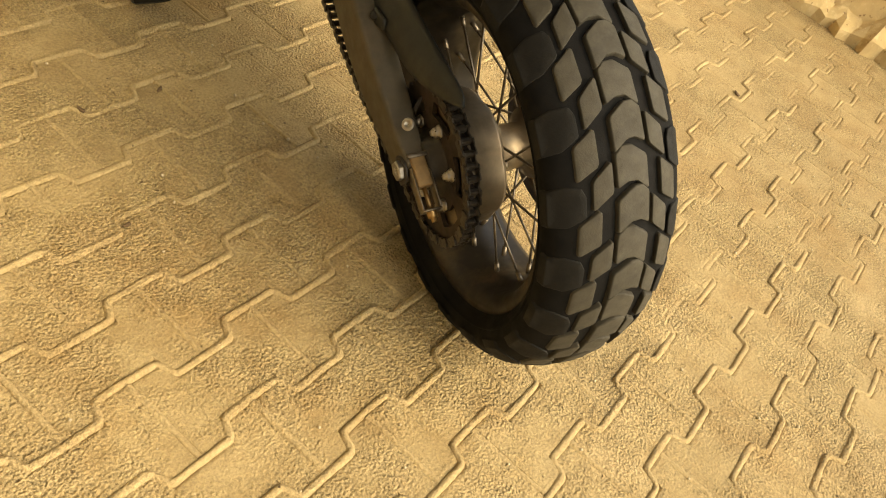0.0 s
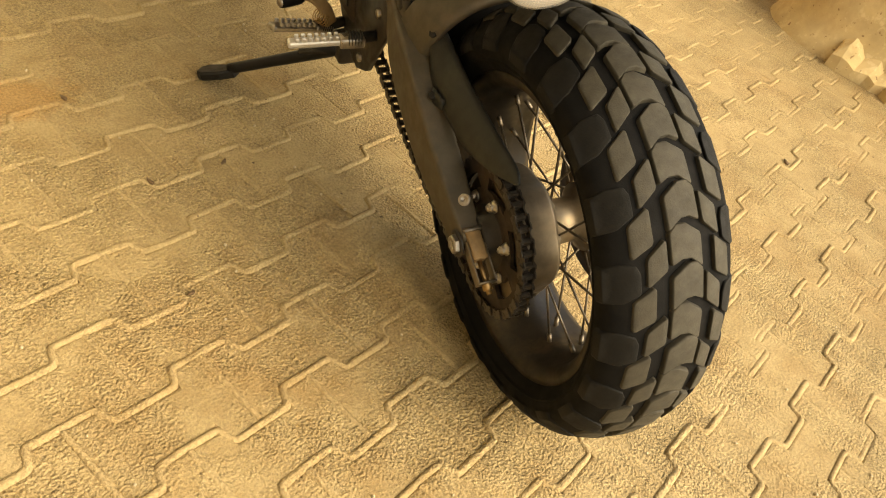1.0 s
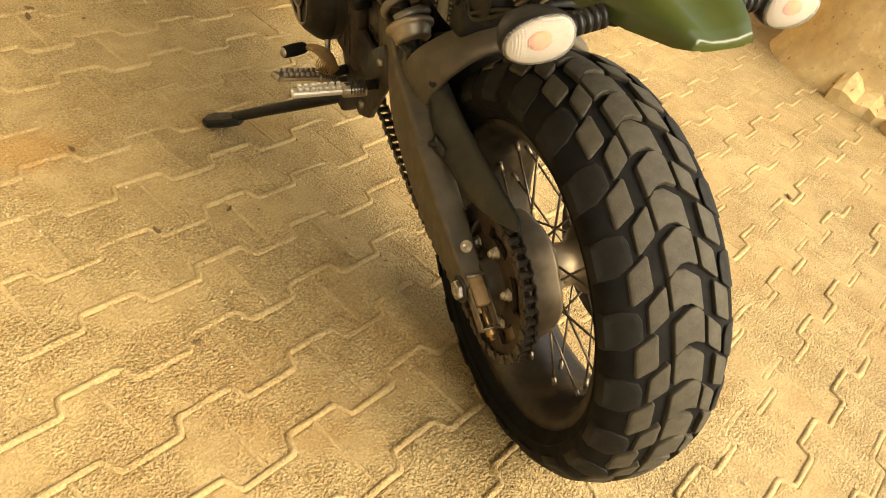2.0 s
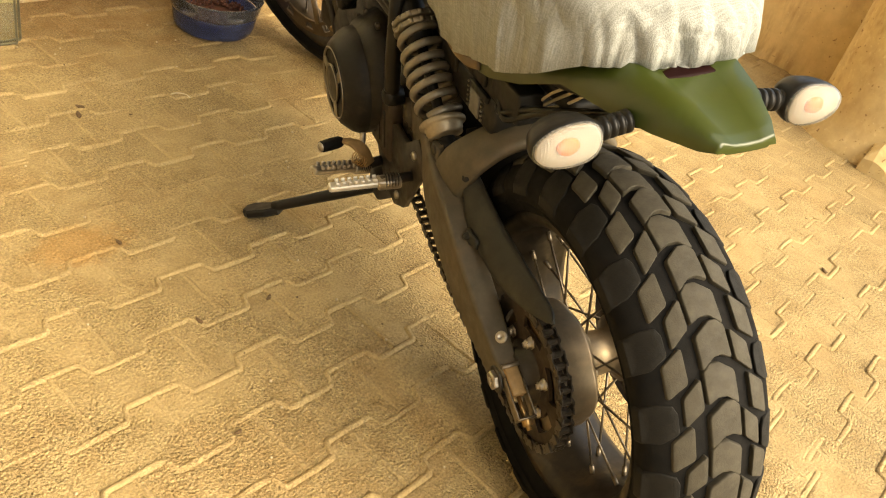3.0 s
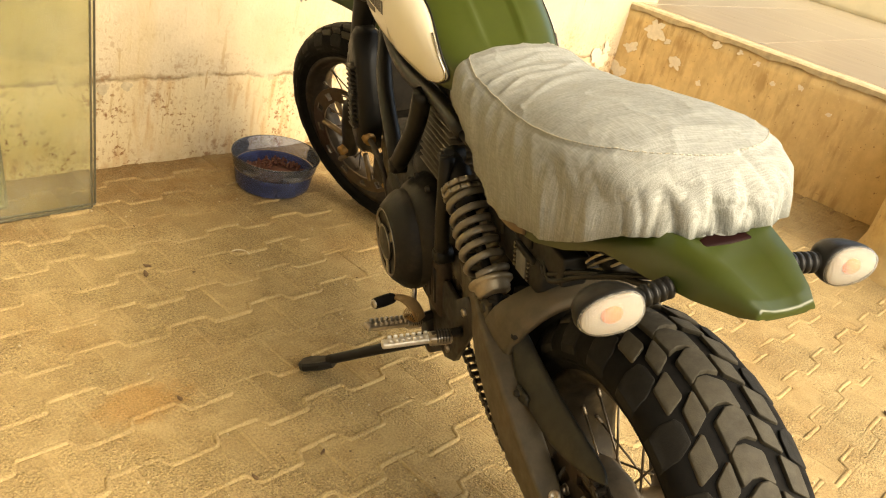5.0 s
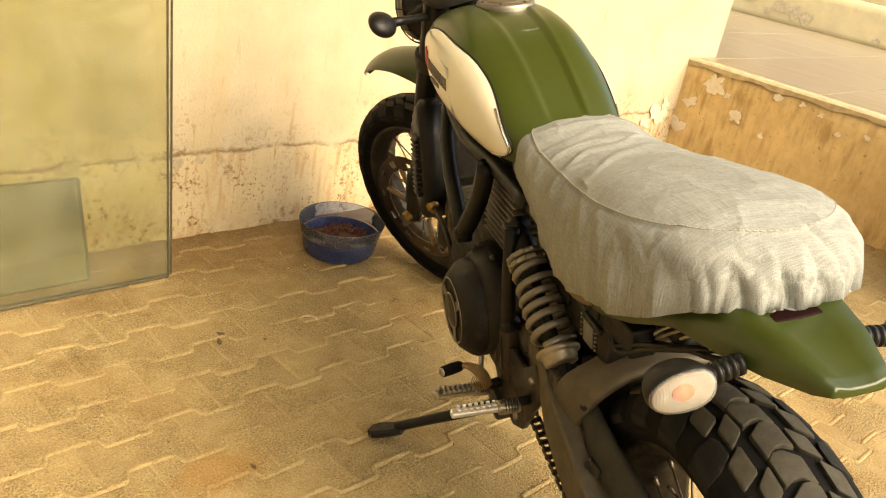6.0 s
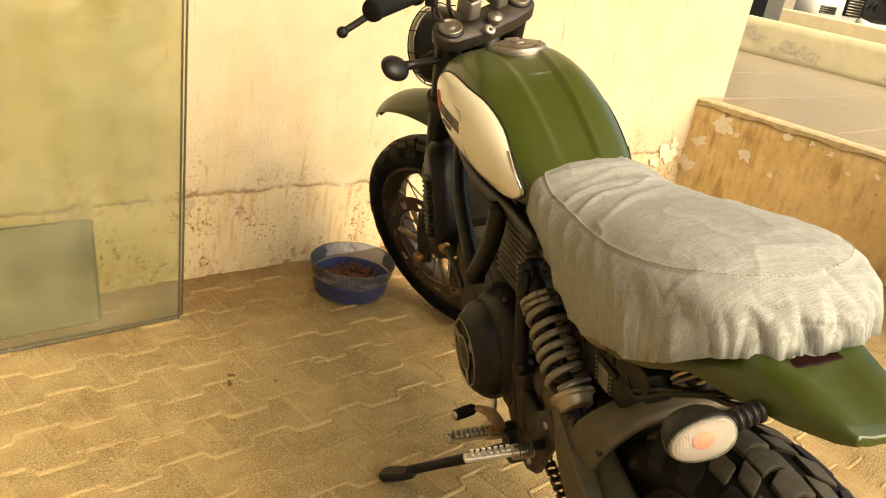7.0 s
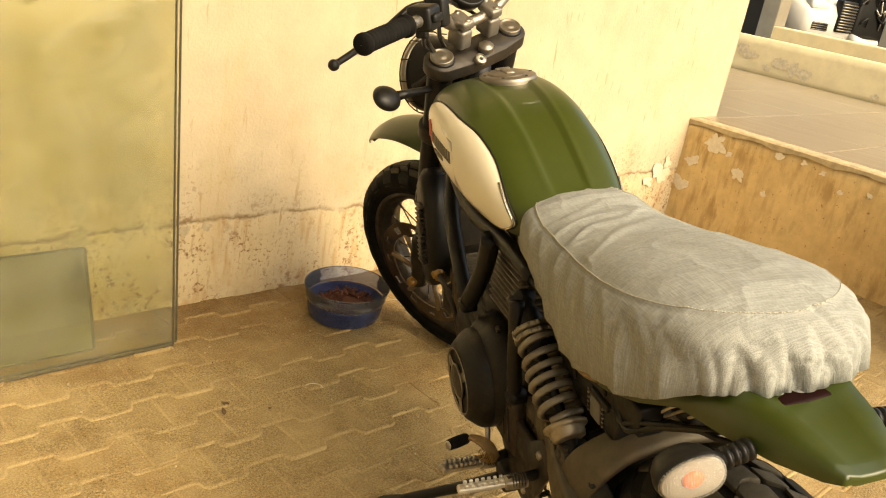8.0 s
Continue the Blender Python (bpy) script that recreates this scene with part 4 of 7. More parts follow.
def wheel(name, m, mt, R, w, rim, k, rows, spokes, label, hub_r, hub_w, shift=0.0):
    """m takes the wheel's own frame (z along the axle) into the bike's, mt the tread's."""
    bm = B()
    lathe(bm, [(rim - 0.018, -w * 0.30), (rim - 0.02, -w * 0.16), (rim - 0.028, -w * 0.12), (rim - 0.028, w * 0.12), (rim - 0.02, w * 0.16), (rim - 0.018, w * 0.30), (rim - 0.006, w * 0.385), (rim + 0.006, w * 0.40), (rim + 0.006, w * 0.36), (rim, w * 0.33), (rim, -w * 0.33), (rim + 0.006, -w * 0.36), (rim + 0.006, -w * 0.40), (rim - 0.006, -w * 0.385)], m, 96, close=True)
    wh = bpart(name, bm, M_RIM, label=label)
    bm = B()
    lathe(bm, tyre_section(R, w, rim, k), m, 112)
    bmesh.ops.recalc_face_normals(bm, faces=bm.faces)
    for fr in (0.462, 0.44):
        lathe(bm, [(rim + 0.022 + (0.46 - fr) * 0.9, -w * fr - 0.003), (rim + 0.024 + (0.46 - fr) * 0.9, -w * fr - 0.0045), (rim + 0.026 + (0.46 - fr) * 0.9, -w * fr - 0.003)], m, 96)
    ty = bpart("tyre", bm, M_RUBBER, None, "worn block tread tyre")
    tread(ty, R, w, k, mt, rows, 0.009, shift)
    bm = B()
    lathe(bm, [(0.012, -hub_w * 1.0), (hub_r * 0.8, -hub_w * 1.0), (hub_r, -hub_w * 0.93), (hub_r, -hub_w * 0.45), (hub_r * 0.86, -hub_w * 0.38), (hub_r * 0.55, -hub_w * 0.28), (hub_r * 0.5, hub_w * 0.4), (hub_r * 0.8, hub_w * 0.55), (hub_r * 0.8, hub_w * 0.7), (0.012, hub_w * 0.72)], m, 48)
    bpart("hub", bm, M_HUB, wh, "satin aluminium hub")
    for i in range(8):
        bm = B()
        a = 2 * math.pi * (i + 0.3) / 8
        p0 = m @ Vector((hub_r * 0.93 * math.cos(a), hub_r * 0.93 * math.sin(a), -hub_w * 0.96))
        p1 = m @ Vector((hub_r * 0.93 * math.cos(a), hub_r * 0.93 * math.sin(a), -hub_w * 0.40))
        tube(bm, [p0, p1], 0.0085, 12, 1)
        bpart("hub_boss", bm, M_HUB, wh)
    n = spokes
    for i in range(n):
        side = -1 if i % 2 else 1
        a0 = 2 * math.pi * i / n
        a1 = a0 + (0.42 if (i // 2) % 2 else -0.42)
        h0 = m @ Vector((hub_r * 0.86 * math.cos(a1), hub_r * 0.86 * math.sin(a1), -hub_w * 0.42 if side < 0 else hub_w * 0.62))
        r0 = rim - 0.026
        h1 = m @ Vector((r0 * math.cos(a0), r0 * math.sin(a0), side * w * 0.09))
        bm = B()
        tube(bm, [h0, h1], 0.0019, 6, 1)
        dvec = (h0 - h1).normalized()
        tube(bm, [h1 - dvec * 0.004, h1 + dvec * 0.016], 0.0038, 6, 1)
        bpart("spoke", bm, M_SPOKE, wh)
    bm = B()
    q = m @ Vector((rim - 0.02, 0, 0))
    return wh


MR = axis_to((0, 0, RW), X_AX) @ Matrix.Rotation(radians(5), 4, "Z")
MT = Matrix(((0, 0, 1, 0), (1, 0, 0, 0), (0, 1, 0, RW), (0, 0, 0, 1)))
rear = wheel("rear_wheel", MR, MT @ Matrix.Rotation(radians(136.0), 4, "Z"), RW, 0.172, 0.212, 1.0, 21, 32, "spoked rear wheel with dark dusty rim", 0.062, 0.068, -0.018)
MF = FT @ axis_to((0, WB, RW + 0.002), X_AX)
front = wheel("front_wheel", MF, MF, RW + 0.002, 0.112, 0.228, 0.8, 23, 32, "spoked front wheel with black tyre", 0.05, 0.05)

# front brake disc, with round holes through its band
bm = B()
DISC_X = -0.078
NA, RADII = 36, (0.118, 0.128, 0.148, 0.160)
holes = {(q, 1) for q in range(0, NA, 3)}
grid = {(q, r, z): bm.verts.new(MF @ Vector((RADII[r] * math.cos(2 * math.pi * q / NA), RADII[r] * math.sin(2 * math.pi * q / NA), DISC_X + (0.0025 if z else -0.0025)))) for q in range(NA) for r in range(4) for z in (0, 1)}
for q in range(NA):
    q1 = (q + 1) % NA
    for r in range(3):
        rim_ = [(q, r), (q1, r), (q1, r + 1), (q, r + 1)]
        beside = [(q, r - 1), (q1, r), (q, r + 1), ((q - 1) % NA, r)]
        if (q, r) in holes:
            continue
        for z in (0, 1):
            bm.faces.new([grid[a, b, z] for a, b in rim_])
        for k_, (a, b) in enumerate(zip(rim_, rim_[1:] + rim_[:1])):
            if beside[k_] in holes or beside[k_][1] in (-1, 3):
                bm.faces.new((grid[(*a, 0)], grid[(*b, 0)], grid[(*b, 1)], grid[(*a, 1)]))
bpart("brake_disc", bm, M_DISC, front, "drilled steel brake disc", smooth=False)
for i in range(6):
    bm = B()
    a = 2 * math.pi * i / 6
    tube(bm, [MF @ Vector((0.045 * math.cos(a), 0.045 * math.sin(a), DISC_X + 0.01)), MF @ Vector((0.122 * math.cos(a + 0.3), 0.122 * math.sin(a + 0.3), DISC_X))], 0.008, 8, 1)
    bpart("disc_carrier_arm", bm, M_HUB, front)

# sprocket, its bolts, the chain
SX = -0.101
SR = 0.109
bm = B()
T = 43
teeth = []
for i in range(T * 2):
    a = math.pi * i / T
    teeth.append((SR + (0.004 if i % 2 else -0.004), a))
inner = [(0.088, a) for _, a in teeth]
MS = axis_to((SX, 0, RW), X_AX)
rings = [[MS @ Vector((r * math.cos(a), r * math.sin(a), dz)) for r, a in pr] for pr, dz in ((inner, -0.003), (teeth, -0.003), (teeth, 0.003), (inner, 0.003))]
loft(bm, rings, cap=False, loop=True)
sprocket = bpart("rear_sprocket", bm, M_SPROCKET, rear, "rusty brown rear sprocket", smooth=False)
for i in range(6):
    a = math.pi / 3 * i
    p = [(0.05, a - 0.36), (0.07, a - 0.15), (0.09, a - 0.22), (0.09, a + 0.22), (0.07, a + 0.15), (0.05, a + 0.36)]
    bm = B()
    loft(bm, [[MS @ Vector((r * math.cos(t), r * math.sin(t), dz)) for r, t in p] for dz in (-0.003, 0.003)])
    bpart("sprocket_arm", bm, M_SPROCKET, sprocket, smooth=False)
bm = B()
lathe(bm, [(0.035, -0.0028), (0.068, -0.0028), (0.068, 0.0028), (0.035, 0.0028)], MS, 40, close=True)
bpart("sprocket_ring", bm, M_SPROCKET, sprocket, smooth=False)
bm = B()
lathe(bm, [(0.012, -0.022), (0.030, -0.022), (0.034, -0.018), (0.036, -0.006), (0.046, -0.004), (0.047, 0.004), (0.02, 0.006)], MS, 40)
bpart("sprocket_carrier", bm, M_DARKMETAL, rear, "dark bearing carrier inside the sprocket")
# cush-drive drum inboard of the sprocket: broad satin cylinder with shallow lobes
bm = B()
rings = []
for r_, dz in ((0.030, 0.006), (0.080, 0.006), (0.086, 0.010), (0.087, 0.018), (0.086, 0.054), (0.083, 0.060), (0.060, 0.064), (0.020, 0.066)):
    rings.append([MS @ Vector(((r_ + (0.0055 * abs(math.cos(3 * a + 0.45)) ** 0.6 if r_ > 0.06 else 0)) * math.cos(a), (r_ + (0.0055 * abs(math.cos(3 * a + 0.45)) ** 0.6 if r_ > 0.06 else 0)) * math.sin(a), dz)) for a in (2 * math.pi * q / 72 for q in range(72))])
loft(bm, rings)
bpart("cush_drum", bm, M_HUB, rear, "broad satin alloy cush drum").modifiers.new("crisp", "WEIGHTED_NORMAL").weight = 90
for i in range(6):
    a = math.pi / 3 * i + radians(92)
    bm = B()
    c = MS @ Vector((0.058 * math.cos(a), 0.058 * math.sin(a), -0.003))
    lathe(bm, [(0.0005, 0.013), (0.0035, 0.013), (0.0045, 0.012), (0.0045, 0.009), (0.0068, 0.009), (0.0072, 0.007), (0.0072, 0.0025), (0.0095, 0.0022), (0.0095, 0)], axis_to(c, (-1, 0, 0)), 6)
    bpart("sprocket_bolt", bm, M_STEEL, sprocket)
# rear brake disc and caliper on the far side
bm = B()
lathe(bm, [(0.088, 0.078), (0.122, 0.078), (0.122, 0.083), (0.088, 0.083)], MR, 48, close=True)
bpart("brake_disc", bm, M_DISC, rear, "dull steel rear brake disc")
bm = B()
box(bm, (0.062, 0.075, 0.33), (0.11, 0.15, 0.40), bevel=0.012, seg=3)
bpart("rear_caliper", bm, M_DARKMETAL, bike, "dark rear brake caliper")

FSY, FSZ, FSR = 0.60, 0.365, 0.036


def chain_path():
    """Closed run round both sprockets, as points one pitch apart."""
    d = Vector((FSY, FSZ - RW))
    base = math.atan2(d.y, d.x)
    off = math.asin((SR - FSR) / d.length)
    pts = []
    a0, a1 = base + math.pi / 2 - off, base + 3 * math.pi / 2 + off
    for i in range(41):
        a = a0 + (a1 - a0) * i / 40
        pts.append(Vector((SR * math.cos(a), RW + SR * math.sin(a))))
    lowA, lowB = pts[-1].copy(), Vector((FSY + FSR * math.cos(a1), FSZ + FSR * math.sin(a1)))
    for i in range(1, 12):
        t = i / 12
        p = lowA.lerp(lowB, t)
        p.y -= 0.028 * math.sin(math.pi * t)
        pts.append(p)
    b0, b1 = a1, a0 + 2 * math.pi
    for i in range(17):
        a = b0 + (b1 - b0) * i / 16
        pts.append(Vector((FSY + FSR * math.cos(a), FSZ + FSR * math.sin(a))))
    pts.append(pts[0].copy())
    return pts


run = chain_path()
lens = [0.0]
for a, b in zip(run, run[1:]):
    lens.append(lens[-1] + (b - a).length)
N = int(lens[-1] / 0.0159)
N += N % 2
cp = []
for i in range(N):
    s = lens[-1] * i / N
    cp.append(Vector((float(np.interp(s, lens, [p.x for p in run])), float(np.interp(s, lens, [p.y for p in run])))))
bm = B()
for i in range(N):
    a, b = cp[i], cp[(i + 1) % N]
    d = (b - a).normalized()
    nrm = Vector((-d.y, d.x))
    e = 0.0042
    x_in, x_out = (0.0055, 0.0075) if i % 2 else (0.008, 0.010)
    for s in (-1, 1):
        prof = []
        for t, h in ((-0.25, 0.0), (-0.12, 1.0), (0.18, 1.0), (0.5, 0.7), (0.82, 1.0), (1.12, 1.0), (1.25, 0.0)):
            c = a + (b - a) * t
            prof.append((c, h * 0.0068))
        ring = [c + nrm * h for c, h in prof] + [c - nrm * h for c, h in reversed(prof[1:-1])]
        loft(bm, [[(SX + s * xx, p.x, p.y) for p in ring] for xx in (x_in, x_out)])
    lathe(bm, [(0.0005, -0.0105), (0.0035, -0.0105), (0.0035, -0.007), (0.005, -0.0055), (0.005, 0.0055), (0.0035, 0.007), (0.0035, 0.0105), (0.0005, 0.0105)], axis_to((SX, a.x, a.y), X_AX), 8)
bpart("chain", bm, M_CHAIN, bike, "oily dark roller chain", smooth=False)


# -- swingarm --
def beam(bm, pts, sizes, n=14, e=0.6, up=(0, 0, 1), smooth=5):
    """Rounded rectangular bar; sizes are (half across, half along up) at each point."""
    path = smooth_path(pts, smooth)
    k = len(path)
    u = Vector(up)
    rings = []
    for i, p in enumerate(path):
        t = (path[min(i + 1, k - 1)] - path[max(i - 1, 0)]).normalized()
        side = t.cross(u).normalized()
        w = side.cross(t)
        f = i / (k - 1) * (len(sizes) - 1)
        sa = float(np.interp(f, range(len(sizes)), [s[0] for s in sizes]))
        sb = float(np.interp(f, range(len(sizes)), [s[1] for s in sizes]))
        ring = []
        for j in range(n):
            a = 2 * math.pi * j / n
            c, s = math.cos(a), math.sin(a)
            ring.append(p + side * sa * math.copysign(abs(c) ** e, c) + w * sb * math.copysign(abs(s) ** e, s))
        rings.append(ring)
    return loft(bm, rings)


bm = B()
for s in (-1, 1):
    beam(bm, [(s * 0.134, -0.012, 0.304), (s * 0.134, 0.03, 0.313), (s * 0.134, 0.09, 0.335), (s * 0.133, 0.15, 0.358), (s * 0.130, 0.22, 0.392), (s * 0.120, 0.30, 0.418), (s * 0.10, 0.38, 0.425), (s * 0.08, 0.5, 0.42)], [(0.014, 0.020), (0.017, 0.027), (0.020, 0.036), (0.0215, 0.043), (0.0235, 0.049), (0.025, 0.048), (0.025, 0.042), (0.024, 0.036)], n=28, e=0.26)
# broad hoop over the tyre between the two arms
rear_edge = [(0.128, 0.232, 0.418), (0.125, 0.217, 0.462), (0.112, 0.199, 0.508), (0.078, 0.190, 0.541), (0.035, 0.188, 0.552), (0.0, 0.188, 0.554)]
front_edge = [(0.136, 0.316, 0.425), (0.134, 0.300, 0.466), (0.119, 0.280, 0.506), (0.078, 0.264, 0.537), (0.035, 0.260, 0.546), (0.0, 0.260, 0.548)]
re_ = smooth_path([(-x, y, z) for x, y, z in rear_edge] + [(x, y, z) for x, y, z in rear_edge[-2::-1]], 5)
fe_ = smooth_path([(-x, y, z) for x, y, z in front_edge] + [(x, y, z) for x, y, z in front_edge[-2::-1]], 5)
rings = []
for i, (r0, f0) in enumerate(zip(re_, fe_)):
    d = (f0 - r0)
    t = (re_[min(i + 1, len(re_) - 1)] - re_[max(i - 1, 0)]).normalized()
    nn = d.cross(t).normalized()
    if nn.dot(Vector((r0.x * 2, 0.2, 1))) < 0:
        nn = -nn
    rings.append([r0 - nn * 0.012, r0 - nn * 0.002, r0 + d * 0.1 + nn * 0.004, r0 + d * 0.5 + nn * 0.007, r0 + d * 0.9 + nn * 0.004, f0 - nn * 0.003, f0 - nn * 0.03, r0 + d * 0.5 - nn * 0.026])
loft(bm, rings)
tube(bm, [(-0.11, 0.5, 0.42), (0.11, 0.5, 0.42)], 0.032, 16, 1)
# lower shock lug
for s in (-0.128, -0.092):
    beam(bm, [(s, 0.30, 0.43), (s, 0.305, 0.462), (s, 0.308, 0.488)], [(0.008, 0.024), (0.007, 0.02), (0.006, 0.012)], up=(0, 1, 0))
swing = bpart("swingarm", bm, M_SWING, label="dusty dark grey cast swingarm")
swing.modifiers.new("crisp", "WEIGHTED_NORMAL").weight = 90
bm = B()
box(bm, (-0.080, 0.312, 0.36), (0.080, 0.318, 0.500), bevel=0.002)
bpart("splash_plate", bm, M_BLACK, swing, "black splash plate ahead of the tyre")
bm = B()
lathe(bm, [(0.019, 0.001), (0.0195, 0.0035), (0.016, 0.004), (0.0005, 0.004)], axis_to((-0.148, -0.002, 0.304), (-1, 0, 0)), 28)
bpart("axle_washer", bm, M_DARKMETAL, swing)
bm = B()
lathe(bm, [(0.0005, 0.0085), (0.0055, 0.0085), (0.007, 0.0105), (0.0085, 0.011), (0.0125, 0.011), (0.0140, 0.009), (0.0140, 0.003)], axis_to((-0.148, -0.002, 0.304), (-1, 0, 0)), 6)
bpart("axle_nut", bm, M_STEEL, swing, "bright steel axle nut", smooth=False)
bm = B()
lathe(bm, [(0.0005, 0.000), (0.003, 0.000), (0.0035, 0.0025), (0.0075, 0.0025), (0.0085, 0.0015), (0.0085, 0)], axis_to((-0.141, 0.016, 0.366), (-0.55, -0.3, 0.75)), 24)
bpart("stand_bobbin", bm, M_STEEL, swing, "bright bushed stand bobbin")
# chain adjuster: tan block, open steel cradle and its screw, sloping down behind the axle
MA = Matrix.Translation((-0.134, -0.004, 0.322)) @ Matrix.Rotation(radians(27), 4, "X")
bm = B()
box(bm, (-0.0105, -0.040, -0.010), (0.0105, 0.006, 0.011), MA, 0.003)
bpart("adjuster_block", bm, M_TAN, swing, "oxidised tan adjuster block")
bm = B()
for x_ in (-0.0135, 0.0108):
    box(bm, (x_, -0.070, -0.009), (x_ + 0.0027, -0.012, 0.009), MA, 0.001, 1)
box(bm, (-0.0135, -0.0725, -0.009), (0.0135, -0.0695, 0.009), MA, 0.001, 1)
box(bm, (-0.0135, -0.001, 0.008), (0.0135, 0.005, 0.0125), MA, 0.001, 1)
bpart("adjuster_cradle", bm, M_SPOKE, swing, "open steel adjuster cradle")
bm = B()
lathe(bm, [(0.0005, 0.014), (0.004, 0.014), (0.004, 0.008), (0.0072, 0.008), (0.0072, 0)], MA @ axis_to((0, -0.0725, 0.0), (0, -1, 0)), 6)
tube(bm, [MA @ Vector((0, -0.072, 0)), MA @ Vector((0, -0.038, 0))], 0.0033, 8, 1)
bpart("adjuster_screw", bm, M_BRASS, swing)


# chain guard: a curved blade beside the tyre
def guard():
    """Moulded plate over the upper chain run: broad at its front, pointed behind, with a screw tab."""
    lower = [(-0.120, 0.222, 0.485), (-0.1245, 0.208, 0.448), (-0.128, 0.178, 0.423), (-0.1275, 0.125, 0.412), (-0.125, 0.065, 0.408), (-0.119, 0.005, 0.421), (-0.1135, -0.038, 0.438), (-0.111, -0.050, 0.445)]
    upper = [(-0.106, 0.226, 0.494), (-0.101, 0.214, 0.486), (-0.100, 0.185, 0.476), (-0.100, 0.135, 0.464), (-0.100, 0.078, 0.457), (-0.101, 0.018, 0.453), (-0.103, -0.030, 0.4515), (-0.109, -0.050, 0.447)]
    lo, up = smooth_path(lower, 5), smooth_path(upper, 5)
    rings = []
    for i, (a, b) in enumerate(zip(lo, up)):
        t = (lo[min(i + 1, len(lo) - 1)] - lo[max(i - 1, 0)]).normalized()
        nn = (b - a).cross(t).normalized()
        if nn.x > 0:
            nn = -nn
        w = (b - a).length
        out = [a - nn * 0.003, a + nn * 0.0006] + [a.lerp(b, u) + nn * (0.001 + 0.10 * w * math.sin(math.pi * u) ** 0.8) for u in (0.12, 0.3, 0.5, 0.7, 0.88)] + [b + nn * 0.0006, b - nn * 0.003]
        rings.append(out + [a.lerp(b, u) + nn * (-0.003 + 0.09 * w * math.sin(math.pi * u)) for u in (0.8, 0.5, 0.2)])
    bm = B()
    loft(bm, rings)
    g = bpart("chain_guard", bm, M_GUARD, label="dark green-grey plastic chain guard")
    bm = B()
    beam(bm, [(-0.124, 0.178, 0.412), (-0.131, 0.165, 0.421), (-0.129, 0.14, 0.424)], [(0.004, 0.010), (0.004, 0.012), (0.003, 0.008)])
    bpart("screw_tab", bm, M_GUARD, g)
    for q in ((-0.121, 0.214, 0.487), (-0.135, 0.163, 0.424)):
        bm = B()
        bolt_head(bm, q, (-0.75, -0.3, 0.6), 0.0065, 0.004)
        bpart("screw", bm, M_BLACK, g)


guard()


# -- shock absorber --
def shock():
    lo, hi = Vector((-0.11, 0.308, 0.478)), Vector((-0.11, 0.520, 0.640))
    d = (hi - lo).normalized()
    Ln = (hi - lo).length
    M = axis_to(lo, d)
    bm = B()
    lathe(bm, [(0.0005, -0.012), (0.010, -0.012), (0.013, 0.0), (0.013, 0.02), (0.0085, 0.03), (0.0085, Ln - 0.1), (0.021, Ln - 0.1), (0.021, Ln - 0.03), (0.014, Ln - 0.02), (0.014, Ln + 0.012), (0.0005, Ln + 0.012)], M, 28)
    tube(bm, [lo + Vector((-0.016, 0, 0)), lo + Vector((0.016, 0, 0))], 0.013, 14, 1)
    tube(bm, [hi + Vector((-0.018, 0, 0)), hi + Vector((0.018, 0, 0))], 0.014, 14, 1)
    s = bpart("shock_absorber", bm, M_BLACK, label="black shock absorber with silver coil spring")
    z0, z1, turns, R = 0.046, Ln - 0.078, 6.3, 0.0315
    pts = []
    n = int(turns * 18)
    for i in range(n + 1):
        t = i / n
        pitch = t + 0.06 * math.sin(2 * math.pi * t) / 2
        a = 2 * math.pi * turns * t + 0.6
        rr = R * (0.95 + 0.08 * math.sin(math.pi * t))
        pts.append(M @ Vector((rr * math.cos(a), rr * math.sin(a), z0 + (z1 - z0) * pitch)))
    bm = B()
    tube(bm, pts, 0.0064, 10, 1, up=d)
    bpart("spring", bm, M_SPRING, s, "silver grey coil spring")
    bm = B()
    lathe(bm, [(0.012, 0.014), (0.022, 0.016), (0.0275, 0.019), (0.0275, 0.024), (0.029, 0.0255), (0.029, 0.031), (0.033, 0.0335), (0.0362, 0.036), (0.0362, 0.0405), (0.035, 0.042), (0.0305, 0.0425), (0.0305, 0.0395), (0.012, 0.0395)], M, 36)
    bpart("spring_cup", bm, M_CUP, s, "polished lower spring cup")
    for z in (Ln - 0.076, Ln - 0.064):
        bm = B()
        lathe(bm, [(0.02, z), (0.034, z), (0.0355, z + 0.002), (0.0355, z + 0.007), (0.034, z + 0.009), (0.02, z + 0.009)], M, 36)
        for i in range(12):
            a = 2 * math.pi * i / 12
            box(bm, (0.033, -0.004, z + 0.001), (0.0368, 0.004, z + 0.008), M @ Matrix.Rotation(a, 4, "Z"))
        bpart("preload_ring", bm, M_ALU, s)
    for p in (lo, hi):
        bm = B()
        bolt_head(bm, p + Vector((-0.018, 0, 0)), (-1, 0, 0), 0.0105, 0.008)
        bpart("shock_bolt", bm, M_DARKMETAL, s)


shock()


